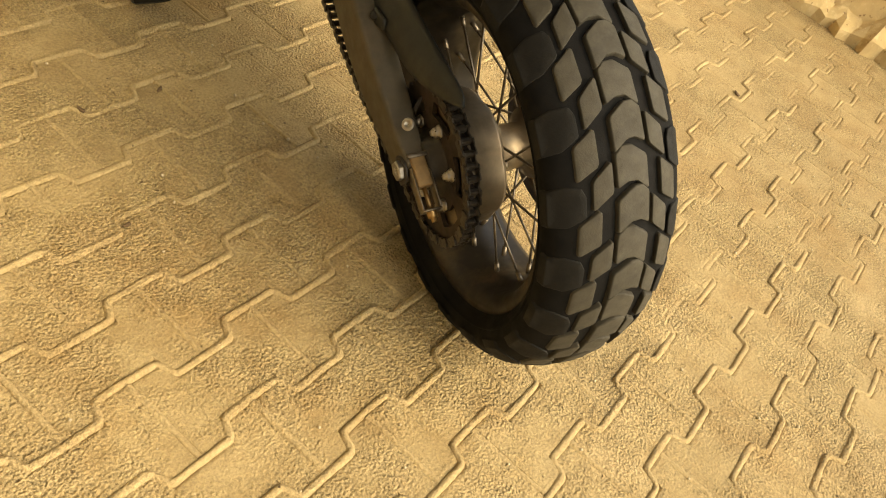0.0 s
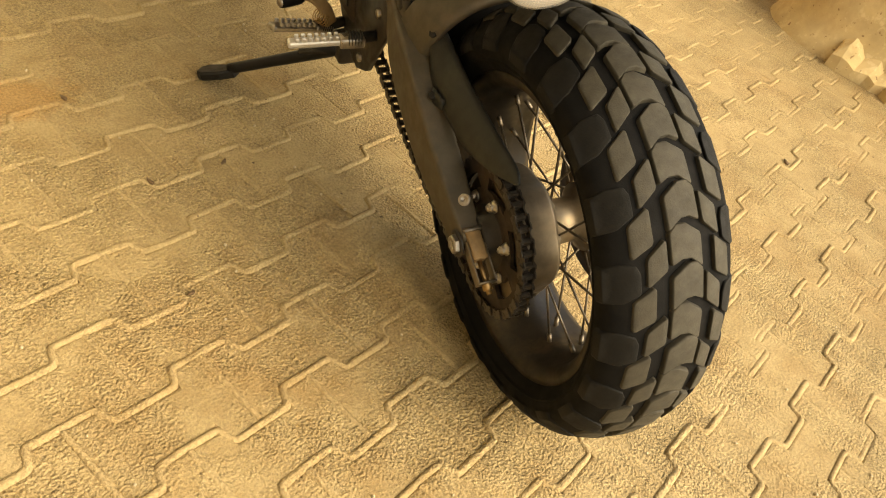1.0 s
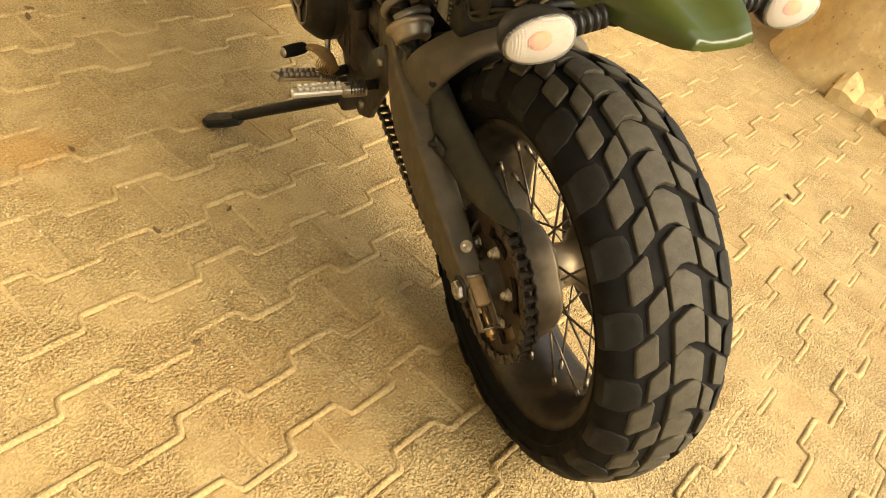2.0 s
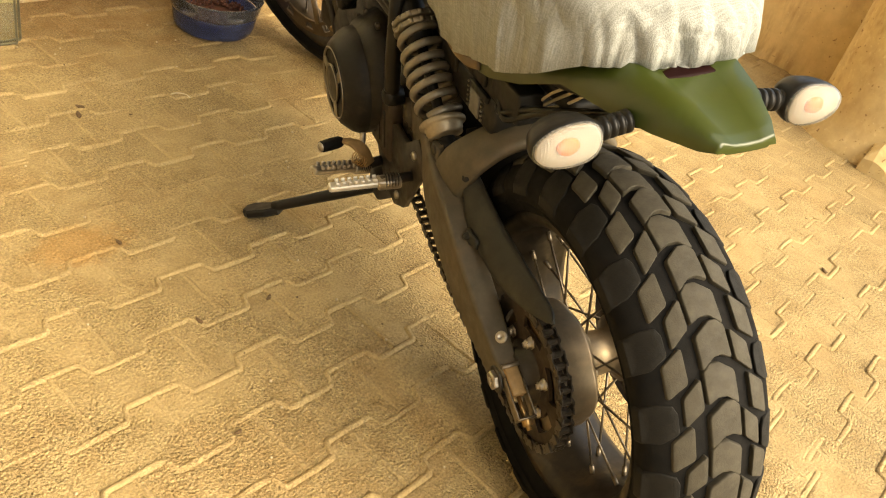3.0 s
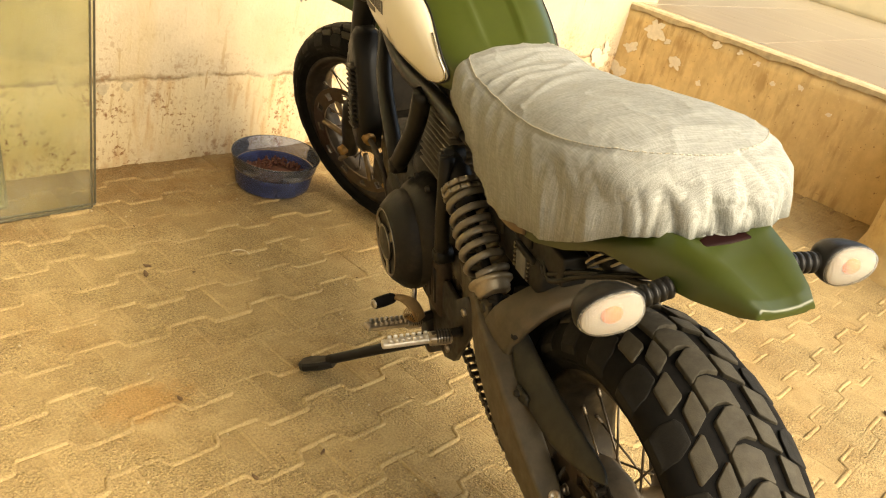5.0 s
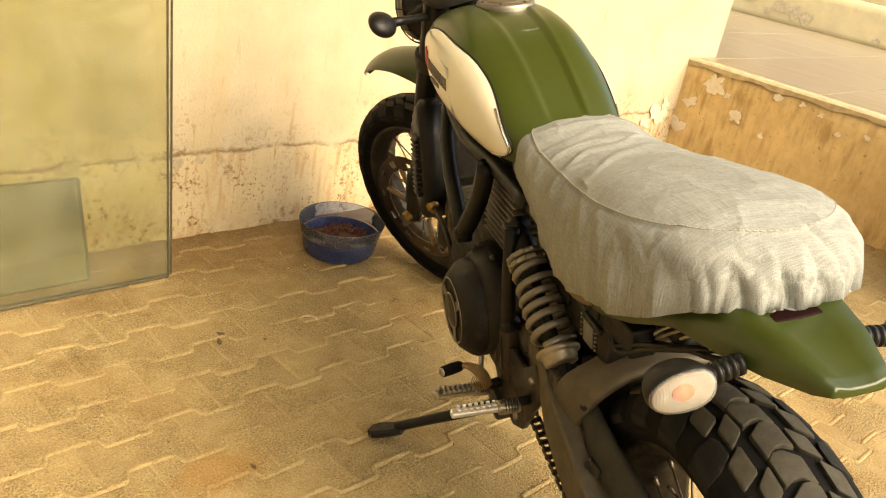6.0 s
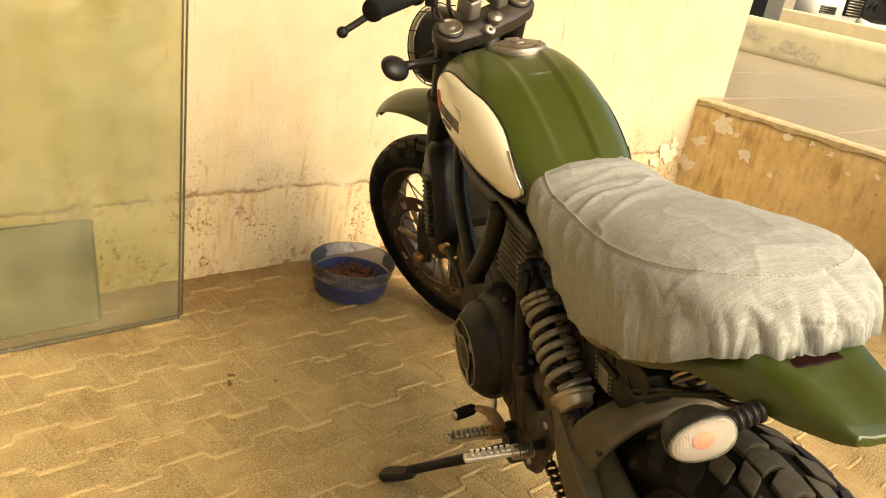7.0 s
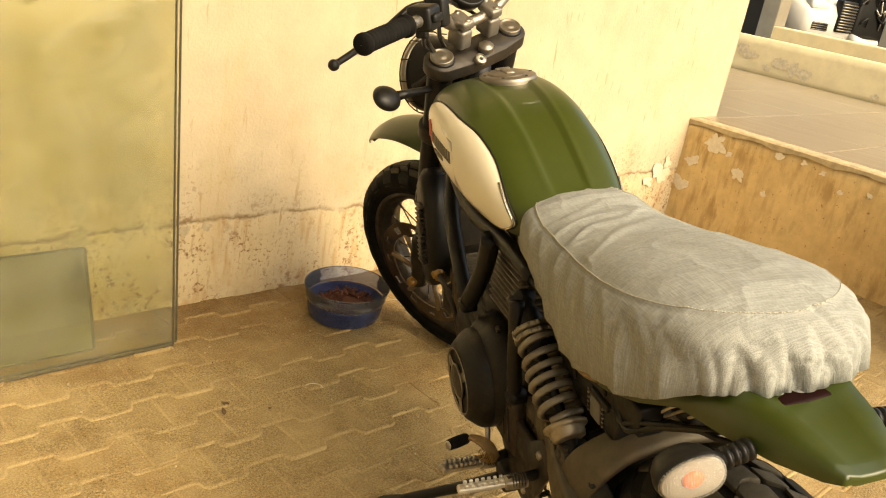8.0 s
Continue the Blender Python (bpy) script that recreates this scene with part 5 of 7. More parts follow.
# -- engine --
def engine():
    bm = B()
    box(bm, (-0.115, 0.50, 0.27), (0.13, 0.93, 0.50), bevel=0.03, seg=3)
    box(bm, (-0.10, 0.62, 0.46), (0.10, 0.80, 0.53), bevel=0.02, seg=3)
    lathe(bm, [(0.0005, 0), (0.07, 0), (0.085, 0.01), (0.085, 0.05), (0.0005, 0.05)], axis_to((-0.12, 0.86, 0.37), X_AX), 32)
    e = bpart("engine", bm, M_ENGINE, label="dark grey two-cylinder engine block")
    c = Vector((-0.135, 0.665, 0.405))
    bm = B()
    prof = [(0.098, 0.0), (0.098, 0.022), (0.092, 0.034), (0.076, 0.052), (0.066, 0.058), (0.0645, 0.0575), (0.063, 0.055), (0.0005, 0.055)]
    lathe(bm, prof, axis_to(c, (-1, 0, 0)), 56)
    # the cover's skirt runs back and up to the case
    loft(bm, [[(x, 0.66 + 0.10 * math.cos(a) * sy, 0.407 + 0.095 * math.sin(a) * sz + dz) for a in (2 * math.pi * j / 24 for j in range(24))] for x, sy, sz, dz in ((-0.10, 1.2, 1.12, 0.02), (-0.135, 1.08, 1.05, 0.01), (-0.15, 0.98, 0.98, 0.0))])
    cov = bpart("alternator_cover", bm, M_ENGINE, e, "matt black round engine cover")
    bm = B()
    lathe(bm, [(0.062, 0.0565), (0.0655, 0.0595), (0.0672, 0.0585), (0.064, 0.0555)], axis_to(c, (-1, 0, 0)), 56, close=True)
    bpart("cover_ring", bm, M_ALU, cov, "thin bright machined ring")
    bm = B()
    lathe(bm, [(0.0005, 0.061), (0.030, 0.061), (0.034, 0.0595), (0.034, 0.055)], axis_to(c, (-1, 0, 0)), 48)
    bpart("cover_plate", bm, M_DARKMETAL, cov)
    bm = B()
    lathe(bm, [(0.032, 0.0602), (0.0355, 0.0618), (0.0365, 0.0595), (0.034, 0.0565)], axis_to(c, (-1, 0, 0)), 48, close=True)
    bpart("cover_ring", bm, M_ALU, cov, "thin bright machined ring")
    for a in (0.7, 2.8, 4.9):
        bm = B()
        box(bm, (0.036, -0.009, 0.0555), (0.062, 0.009, 0.0585), axis_to(c, (-1, 0, 0)) @ Matrix.Rotation(a, 4, "Z"), 0.001)
        bpart("cover_spoke", bm, M_ALU, cov)
    for y, z in ((0.56, 0.52), (0.63, 0.525), (0.70, 0.52), (0.745, 0.49), (0.55, 0.46), (0.76, 0.40), (0.55, 0.33), (0.70, 0.31)):
        bm = B()
        bolt_head(bm, (-0.117, y, z), (-1, 0, 0), 0.0065, 0.007)
        bpart("case_bolt", bm, M_DARKMETAL, e)
    # upright cylinder with cooling fins
    bm = B()
    box(bm, (-0.07, 0.60, 0.50), (0.07, 0.72, 0.74), pose(0, 0, 0, 0, 0, 0), 0.02)
    cyl = bpart("rear_cylinder", bm, M_ENGINE, e, "black finned upright cylinder")
    for i in range(11):
        z = 0.535 + i * 0.0135
        bm = B()
        box(bm, (-0.098, 0.575, z), (0.098, 0.745, z + 0.0042), bevel=0.0014, seg=1)
        bpart("fin", bm, M_FIN, cyl)
    bm = B()
    box(bm, (-0.085, 0.59, 0.69), (0.085, 0.73, 0.76), bevel=0.018)
    bpart("cylinder_head", bm, M_ENGINE, cyl)
    # lying front cylinder
    mf = Matrix.Translation((0, 0.90, 0.40)) @ Matrix.Rotation(radians(12), 4, "X")
    bm = B()
    box(bm, (-0.07, 0, -0.06), (0.07, 0.24, 0.06), mf, 0.02)
    cyl = bpart("front_cylinder", bm, M_ENGINE, e, "black finned lying cylinder")
    for i in range(8):
        bm = B()
        box(bm, (-0.095, 0.03 + i * 0.0145, -0.08), (0.095, 0.0345 + i * 0.0145, 0.08), mf, 0.0014, 1)
        bpart("fin", bm, M_FIN, cyl)
    # sprocket cover
    bm = B()
    box(bm, (-0.135, 0.515, 0.31), (-0.105, 0.625, 0.435), bevel=0.012, seg=3)
    sc = bpart("sprocket_cover", bm, M_SPROCKET, e, "dusty brown front sprocket cover")
    for i in range(3):
        bm = B()
        box(bm, (-0.137, 0.535 + i * 0.028, 0.335), (-0.133, 0.545 + i * 0.028, 0.41), bevel=0.0015, seg=1)
        bpart("slot", bm, M_BLACK, sc)
    # breather hose and oil pipe with its brass union
    bm = B()
    tube(bm, [(-0.125, 1.06, 0.455), (-0.125, 1.0, 0.45), (-0.12, 0.95, 0.42), (-0.115, 0.92, 0.36), (-0.11, 0.91, 0.31)], 0.0065, 10)
    bpart("oil_pipe", bm, M_DARKMETAL, e, "dull steel oil pipe")
    bm = B()
    lathe(bm, [(0.006, -0.02), (0.014, -0.02), (0.014, -0.008), (0.017, -0.006), (0.017, 0.006), (0.014, 0.008), (0.014, 0.02), (0.006, 0.02)], axis_to((-0.125, 1.05, 0.455), (0, 1, 0.1)), 8)
    bpart("union_nut", bm, M_BRASS, e, "tarnished brass union nut")


engine()


# -- frame --
def frame_tube(name, pts, r, mat, parent=None):
    bm = B()
    tube(bm, pts, r, 12, 5)
    return bpart(name, bm, mat, parent)


HEAD_LO, HEAD_HI = Vector((-0.004, 1.12, 0.80)), Vector((-0.004, 1.065, 0.945))
bm = B()
tube(bm, [HEAD_LO, HEAD_HI], 0.032, 18, 1)
fr = bpart("frame", bm, M_FRAME, label="black tubular trellis frame")
for s in (-1, 1):
    frame_tube("frame_tube", [(s * 0.03, 1.1, 0.84), (s * 0.10, 0.95, 0.76), (s * 0.112, 0.80, 0.705), (s * 0.10, 0.64, 0.695), (s * 0.098, 0.50, 0.685)], 0.0155, M_FRAME, fr)
    frame_tube("frame_tube", [(s * 0.035, 1.11, 0.80), (s * 0.11, 0.95, 0.65), (s * 0.143, 0.745, 0.525)], 0.0165, M_FRAME, fr)
    frame_tube("frame_tube", [(s * 0.143, 0.745, 0.525), (s * 0.125, 0.69, 0.62), (s * 0.118, 0.66, 0.70)], 0.018, M_FRAME, fr)
    frame_tube("frame_tube", [(s * 0.128, 0.500, 0.648), (s * 0.134, 0.492, 0.60), (s * 0.136, 0.497, 0.53), (s * 0.134, 0.507, 0.462)], 0.0135, M_FRAME, fr)
    frame_tube("frame_tube", [(s * 0.098, 0.50, 0.685), (s * 0.09, 0.34, 0.672), (s * 0.08, 0.18, 0.684), (s * 0.06, 0.02, 0.722)], 0.011, M_FRAME, fr)
    bm = B()
    lathe(bm, [(0.0005, 0.012), (0.012, 0.012), (0.017, 0.006), (0.017, -0.02), (0.0005, -0.02)], axis_to((s * 0.148, 0.745, 0.525), (s, 0, 0)), 18)
    bpart("frame_boss", bm, M_FRAME, fr)
    bm = B()
    lathe(bm, [(0.0005, 0.012), (0.012, 0.012), (0.017, 0.006), (0.017, -0.02), (0.0005, -0.02)], axis_to((s * 0.136, 0.507, 0.458), (s, 0, 0)), 18)
    bpart("frame_boss", bm, M_FRAME, fr)
    # footrest hanger
    bm = B()
    hang = [(0.375, 0.428), (0.40, 0.436), (0.45, 0.398), (0.505, 0.402), (0.60, 0.345), (0.605, 0.31), (0.56, 0.25), (0.50, 0.235), (0.45, 0.262), (0.40, 0.34), (0.36, 0.395)]
    loft(bm, [[(s * xx, y, z) for y, z in hang] for xx in (0.118, 0.128)])
    q = [e for e in bm.edges if abs(e.calc_face_angle(0)) > 1]
    bmesh.ops.bevel(bm, geom=q, offset=0.004, segments=2, affect="EDGES")
    hg = bpart("footrest_hanger", bm, M_DARKMETAL, fr, "dusty dark footrest hanger plate")
    for y, z in ((0.40, 0.405), (0.57, 0.33), (0.48, 0.27)):
        bm = B()
        bolt_head(bm, (s * 0.128, y, z), (s, 0, 0), 0.008, 0.006)
        bpart("hanger_bolt", bm, M_STEEL, hg)


def footpeg(root, tip, mat, label, wide):
    d = (Vector(tip) - Vector(root)).normalized()
    M = axis_to(root, d)
    # z along the peg, x to the side, y upward
    upv = Vector((0, 0, 1)) - d * d.z
    upv.normalize()
    sd = d.cross(upv)
    M = Matrix((( sd.x, upv.x, d.x, root[0]), (sd.y, upv.y, d.y, root[1]), (sd.z, upv.z, d.z, root[2]), (0, 0, 0, 1)))
    ln = (Vector(tip) - Vector(root)).length
    bm = B()
    box(bm, (-wide, -0.008, 0.0), (wide, 0.004, ln), M, 0.004)
    for i in range(7):
        z = 0.006 + i * (ln - 0.014) / 7
        for xx in (-wide, wide * 0.45):
            box(bm, (xx, 0.002, z), (xx + wide * 0.55, 0.010, z + (ln / 7) * 0.55), M, 0.0015, 1)
    ob = bpart("footpeg", bm, mat, label=label, smooth=False)
    bm = B()
    box(bm, (-0.012, -0.012, -0.035), (0.012, 0.006, 0.006), M, 0.004)
    bpart("peg_clevis", bm, M_STEEL, ob)
    bm = B()
    for k in range(5):
        lathe(bm, [(0.0115, -0.03 + k * 0.005), (0.0135, -0.0285 + k * 0.005), (0.0115, -0.027 + k * 0.005), (0.0095, -0.0285 + k * 0.005)], M, 14, close=True)
    bpart("peg_spring", bm, M_DARKMETAL, ob)
    return ob


footpeg((-0.186, 0.405, 0.363), (-0.272, 0.413, 0.364), M_PEG, "bright toothed aluminium footpeg", 0.0085)
footpeg((-0.185, 0.558, 0.290), (-0.272, 0.52, 0.326), M_STEEL, "grey toothed steel footpeg", 0.0105)
bm = B()
tube(bm, [(-0.125, 0.415, 0.355), (-0.16, 0.41, 0.358), (-0.186, 0.406, 0.361)], 0.0095, 10, 3)
bpart("peg_mount", bm, M_DARKMETAL)
bm = B()
tube(bm, [(-0.125, 0.578, 0.28), (-0.16, 0.568, 0.283), (-0.188, 0.557, 0.291)], 0.010, 10, 3)
bpart("peg_mount", bm, M_DARKMETAL)

# gear lever
bm = B()
beam(bm, [(-0.166, 0.528, 0.312), (-0.176, 0.532, 0.338), (-0.188, 0.542, 0.350), (-0.200, 0.562, 0.346), (-0.210, 0.568, 0.343)], [(0.0035, 0.011), (0.0035, 0.012), (0.0035, 0.0115), (0.0035, 0.009), (0.004, 0.006)], up=(1, 0.4, 0))
gl = bpart("gear_lever", bm, M_TAN, label="worn steel gear lever with black rubber pad")
bm = B()
lathe(bm, [(0.0005, -0.001), (0.0085, -0.001), (0.0105, 0.004), (0.0112, 0.022), (0.0105, 0.040), (0.0095, 0.044), (0.0005, 0.044)], axis_to((-0.207, 0.5685, 0.342), (-0.93, -0.36, 0.12)), 18)
pad_ = bpart("lever_pad", bm, M_RUBBER, gl)
bm = B()
lathe(bm, [(0.0005, 0.0475), (0.0055, 0.0475), (0.0085, 0.045), (0.0085, 0.043)], axis_to((-0.207, 0.5685, 0.342), (-0.93, -0.36, 0.12)), 16)
bpart("pad_end", bm, M_STEEL, pad_)
bm = B()
tube(bm, [(-0.152, 0.612, 0.345), (-0.156, 0.60, 0.325), (-0.162, 0.585, 0.312)], 0.005, 8, 3)
lathe(bm, [(0.0005, 0.011), (0.007, 0.011), (0.009, 0.008), (0.009, -0.008), (0.0005, -0.011)], axis_to((-0.150, 0.622, 0.345), (-1, 0, 0.3)), 14)
box(bm, (-0.156, 0.612, 0.325), (-0.148, 0.628, 0.340), bevel=0.003)
bpart("gear_linkage", bm, M_STEEL, gl, "steel clamp and rod of the gear linkage")
bm = B()
for k_ in range(5):
    lathe(bm, [(0.0105, 0.0), (0.0120, 0.0013), (0.0105, 0.0026), (0.0093, 0.0013)], axis_to((-0.176 - 0.0035 * k_, 0.530, 0.318 + 0.003 * k_), (-0.75, -0.05, 0.5)), 16, close=True)
bpart("return_spring", bm, M_BRASS, gl, "coiled brass-coloured return spring")

# side stand
bm = B()
tube(bm, [(-0.13, 0.575, 0.228), (-0.2, 0.62, 0.188), (-0.255, 0.66, 0.155), (-0.315, 0.70, 0.122)], [0.014, 0.0115, 0.0105, 0.0105], 12, 4)
st = bpart("side_stand", bm, M_BLACK, label="black steel side stand resting on the pavers")
bm = B()
foot = [(-0.011, 0), (0.011, 0), (0.021, 0.022), (0.024, 0.056), (0.014, 0.068), (-0.014, 0.068), (-0.024, 0.056), (-0.021, 0.022)]
f0 = Vector((-0.305, 0.694, 0.118))
d = Vector((-0.07, 0.052, -0.028)).normalized()
s_ = d.cross(Vector((0.23, 0, 0.973))).normalized()
n_ = s_.cross(d).normalized()
loft(bm, [[f0 + d * b * 1.15 + s_ * a * k + n_ * h for a, b in foot] for k, h in ((0.85, -0.0085), (1.0, -0.005), (1.0, 0.004), (0.8, 0.0085))])
bpart("stand_foot", bm, M_BLACK, st, "flared flat stand foot", smooth=False)
bm = B()
box(bm, (-0.145, 0.55, 0.205), (-0.095, 0.60, 0.255), bevel=0.008)
tube(bm, [(-0.12, 0.56, 0.23), (-0.16, 0.585, 0.215), (-0.2, 0.612, 0.205)], 0.0055, 8, 3)
bpart("stand_bracket", bm, M_DARKMETAL, st)

# -- under the seat: electrics box, sticker, leads --
bm = B()
box(bm, (-0.085, 0.20, 0.592), (0.085, 0.47, 0.652), bevel=0.01)
box(bm, (-0.085, 0.225, 0.538), (0.085, 0.47, 0.60), bevel=0.01)
box(bm, (-0.078, 0.34, 0.43), (0.078, 0.47, 0.56), bevel=0.012)
box(bm, (-0.0885, 0.15, 0.604), (-0.05, 0.232, 0.650), bevel=0.004)
box(bm, (-0.05, 0.09, 0.640), (0.05, 0.22, 0.672), bevel=0.012)
box(bm, (-0.09, 0.24, 0.585), (0.04, 0.30, 0.597), bevel=0.003)
box(bm, (-0.0905, 0.25, 0.606), (-0.08, 0.29, 0.64), bevel=0.003)
box(bm, (-0.0895, 0.352, 0.575), (-0.08, 0.41, 0.635), bevel=0.003)
eb = bpart("electrics_box", bm, M_BLACK, label="black plastic electrics box under the seat")
bm = B()
box(bm, (-0.0885, 0.266, 0.547), (-0.0848, 0.298, 0.592), bevel=0.001, seg=1)
bpart("sticker", bm, M_STICKER, eb, "small grey sticker")
for i in range(6):
    for y in (0.256, 0.304):
        bm = B()
        box(bm, (-0.0885, y, 0.549 + i * 0.0075), (-0.0848, y + 0.004, 0.552 + i * 0.0075), bevel=0.0005, seg=1)
        bpart("terminal", bm, M_ALU, eb)
for k, (pts, r, mm) in enumerate((([(-0.08, 0.22, 0.625), (-0.09, 0.18, 0.60), (-0.075, 0.12, 0.64), (-0.05, 0.03, 0.69)], 0.0045, M_BLACK), ([(-0.06, 0.2, 0.625), (-0.075, 0.15, 0.622), (-0.066, 0.08, 0.665), (-0.04, -0.01, 0.71)], 0.003, M_BLACK), ([(-0.07, 0.24, 0.60), (-0.088, 0.20, 0.598), (-0.08, 0.14, 0.635), (-0.05, 0.05, 0.68)], 0.004, M_BLACK), ([(-0.05, 0.17, 0.615), (-0.05, 0.12, 0.658), (-0.048, 0.07, 0.70)], 0.0022, M_LEAD), ([(-0.052, 0.168, 0.622), (-0.056, 0.125, 0.664), (-0.046, 0.075, 0.704)], 0.002, M_STRAW), ([(-0.047, 0.172, 0.612), (-0.046, 0.115, 0.65), (-0.05, 0.065, 0.692)], 0.002, M_STRAW), ([(-0.05, 0.15, 0.625), (-0.055, 0.058, 0.672), (-0.06, 0.02, 0.69), (-0.07, -0.03, 0.72)], 0.0042, M_BLACK))):
    bm = B()
    tube(bm, pts, r, 8, 6)
    bpart("lead", bm, mm, eb)
bm = B()
box(bm, (-0.05, -0.04, 0.705), (0.05, 0.08, 0.735), bevel=0.01)
box(bm, (-0.045, -0.055, 0.716), (0.05, -0.03, 0.738), bevel=0.008)
tm = bpart("tail_bracket", bm, M_BLACK, label="black plastic bracket under the tail")
bm = B()
bolt_head(bm, (0.03, -0.055, 0.727), (0.0, -1, 0), 0.006, 0.004)
bpart("screw", bm, M_STEEL, tm)


# -- tank --
TANK = [(1.005, 0.075, 0.80, 0.885), (0.985, 0.113, 0.778, 0.912), (0.93, 0.135, 0.755, 0.928), (0.85, 0.141, 0.738, 0.934), (0.76, 0.143, 0.728, 0.922), (0.68, 0.140, 0.722, 0.893), (0.61, 0.131, 0.722, 0.855), (0.55, 0.113, 0.728, 0.818), (0.505, 0.082, 0.74, 0.79)]


TANK_FINE = [(*p, q[1]) for p, q in zip(smooth_path([t[:3] for t in TANK], 8), smooth_path([(t[0], t[3], 0) for t in TANK], 8))]
TANK_Y = [t[0] for t in TANK_FINE][::-1]
TANK_K = [[t[k] for t in TANK_FINE][::-1] for k in (1, 2, 3)]


def tank_at(y):
    return [float(np.interp(y, TANK_Y, col)) for col in TANK_K]


E_T = 0.62
TANK_R = 0.74


def tank_wide(y, s):
    """The bulge of the tank's two flanks: the one over the stand swells towards the front."""
    return TANK_R if s > 0 else 1.03 + 0.065 * min(1.0, max(0.0, (y - 0.64) / 0.2))



def tank_x(y, z):
    """Half width of the tank at a height."""
    hw, zb, zt = tank_at(y)
    t = min(0.999, abs((z - (zb + zt) / 2) / ((zt - zb) / 2)))
    return hw * (1 - t ** (2 / E_T)) ** (E_T / 2)


def tank():
    ys = list(np.linspace(1.005, 0.505, 44))
    rings = []
    for y in ys:
        hw, zb, zt = tank_at(y)
        ring = []
        for i in range(200):
            a = 2 * math.pi * i / 200
            c, s = math.cos(a), math.sin(a)
            x = hw * math.copysign(abs(c) ** E_T, c)
            z = (zb + zt) / 2 + (zt - zb) / 2 * math.copysign(abs(s) ** E_T, s)
            if s > 0:
                e_ = abs(x) - (0.050 if x < 0 else 0.032) - 0.02 * (y - 0.75)
                ramp_ = min(1, max(0, (0.95 - y) / 0.09)) * min(1, max(0, (y - 0.52) / 0.05))
                ridge = (math.exp(-(e_ / 0.0035) ** 2) * 0.0026 if e_ < 0 else math.exp(-(e_ / 0.010) ** 2) * 0.0026)
                dish = 0.0045 / (1 + math.exp(e_ / 0.0022))
                z += (ridge - dish) * ramp_
            x *= tank_wide(y, x)
            ring.append((x, y, z))
        rings.append(ring)
    bm = B()
    loft(bm, rings)
    t = bpart("tank", bm, M_GREEN, label="glossy olive green fuel tank with twin creases")
    # side panels with dark gasket and bright rim
    for s in (-1, 1):
        cy, cz, ry, rz = 0.742, 0.819 if s < 0 else 0.803, 0.199, 0.072 if s < 0 else 0.064

        def outline(k, n=64):
            pts = []
            for i in range(n):
                a = 2 * math.pi * i / n
                u, v = math.cos(a), math.sin(a)
                yy = cy + ry * k * math.copysign(abs(u) ** 0.85, u)
                taper = 1.0 if u > 0 else 1 - 0.35 * abs(u) ** 2
                zz = cz + 0.045 * u + (-0.006 * u * u if u > 0 else -0.004 * u * u) + rz * k * v * taper * (1.0 - 0.05 * (u < 0) * abs(u) if v > 0 else 0.92)
                pts.append((yy, zz))
            return pts

        def skin(pts, lift):
            return [(s * (max(tank_x(y, z), 0.03) * tank_wide(y, s) + lift), y, z) for y, z in pts]
        bm = B()
        loft(bm, [skin(outline(k), l) for k, l in ((1.0, -0.004), (1.0, 0.003), (0.985, 0.005), (0.94, 0.0062), (0.8, 0.0075), (0.55, 0.0085), (0.25, 0.009), (0.03, 0.009))])
        pn = bpart("side_panel", bm, M_CREAM, t, "cream white tank side panel with small lettering bars")
        bm = B()
        rim = [Vector(p) for p in skin(outline(1.012), 0.0015)]
        tube(bm, rim, 0.0019, 8, 1, up=(1, 0, 0), closed=True)
        bpart("panel_gasket", bm, M_BLACK, pn)
        bm = B()
        rim = [Vector(p) for p in skin(outline(0.992), 0.004)][24:56]
        tube(bm, rim, 0.0022, 8, 1, up=(1, 0, 0))
        bpart("panel_rim", bm, M_CHROME, pn)

        def plate(y0, y1, z0, z1, mat, nm, slant=0.0):
            bm = B()
            n = 6
            pts = [(y0 + (y1 - y0) * i / n, z0 + slant * i / n) for i in range(n + 1)] + [(y1 - (y1 - y0) * i / n, z1 + slant * (n - i) / n) for i in range(n + 1)]
            lo = [(s * (tank_x(y, z) * tank_wide(y, s) + 0.0066), y, z) for y, z in pts]
            hi = [(s * (tank_x(y, z) * tank_wide(y, s) + 0.0095), y, z) for y, z in pts]
            a = [bm.verts.new(p) for p in lo]
            b = [bm.verts.new(p) for p in hi]
            m = len(a)
            for i in range(m):
                bm.faces.new((a[i], a[(i + 1) % m], b[(i + 1) % m], b[i]))
            for i in range(n):
                bm.faces.new((b[i], b[i + 1], b[m - 2 - i], b[m - 1 - i]))
            bpart(nm, bm, mat, pn, smooth=False)
        plate(0.893, 0.902, 0.834, 0.866, M_RED, "emblem_bar", -0.004)
        plate(0.880, 0.889, 0.824, 0.858, M_RED, "emblem_bar", 0.003)
        for i in range(9):
            plate(0.874 - i * 0.0134, 0.8635 - i * 0.0134, 0.824 - i * 0.0012, 0.847 - i * 0.0012, M_DARKPRINT, "letter_bar")
        plate(0.805, 0.865, 0.806, 0.815, M_DARKPRINT, "letter_bar")
    # filler cap
    _, _, zt = tank_at(0.885)
    M = axis_to((0, 0.885, zt - 0.001), (0, 0.03, 1))
    bm = B()
    lathe(bm, [(0.0005, 0.011), (0.036, 0.011), (0.039, 0.009), (0.040, 0.007), (0.0425, 0.0075), (0.052, 0.0075), (0.056, 0.005), (0.057, 0.0), (0.057, -0.01)], M, 48)
    cp_ = bpart("filler_cap", bm, M_ALU, t, "brushed aluminium filler cap with lock flap")
    bm = B()
    box(bm, (-0.009, -0.022, 0.0105), (0.009, 0.018, 0.0145), M, 0.002)
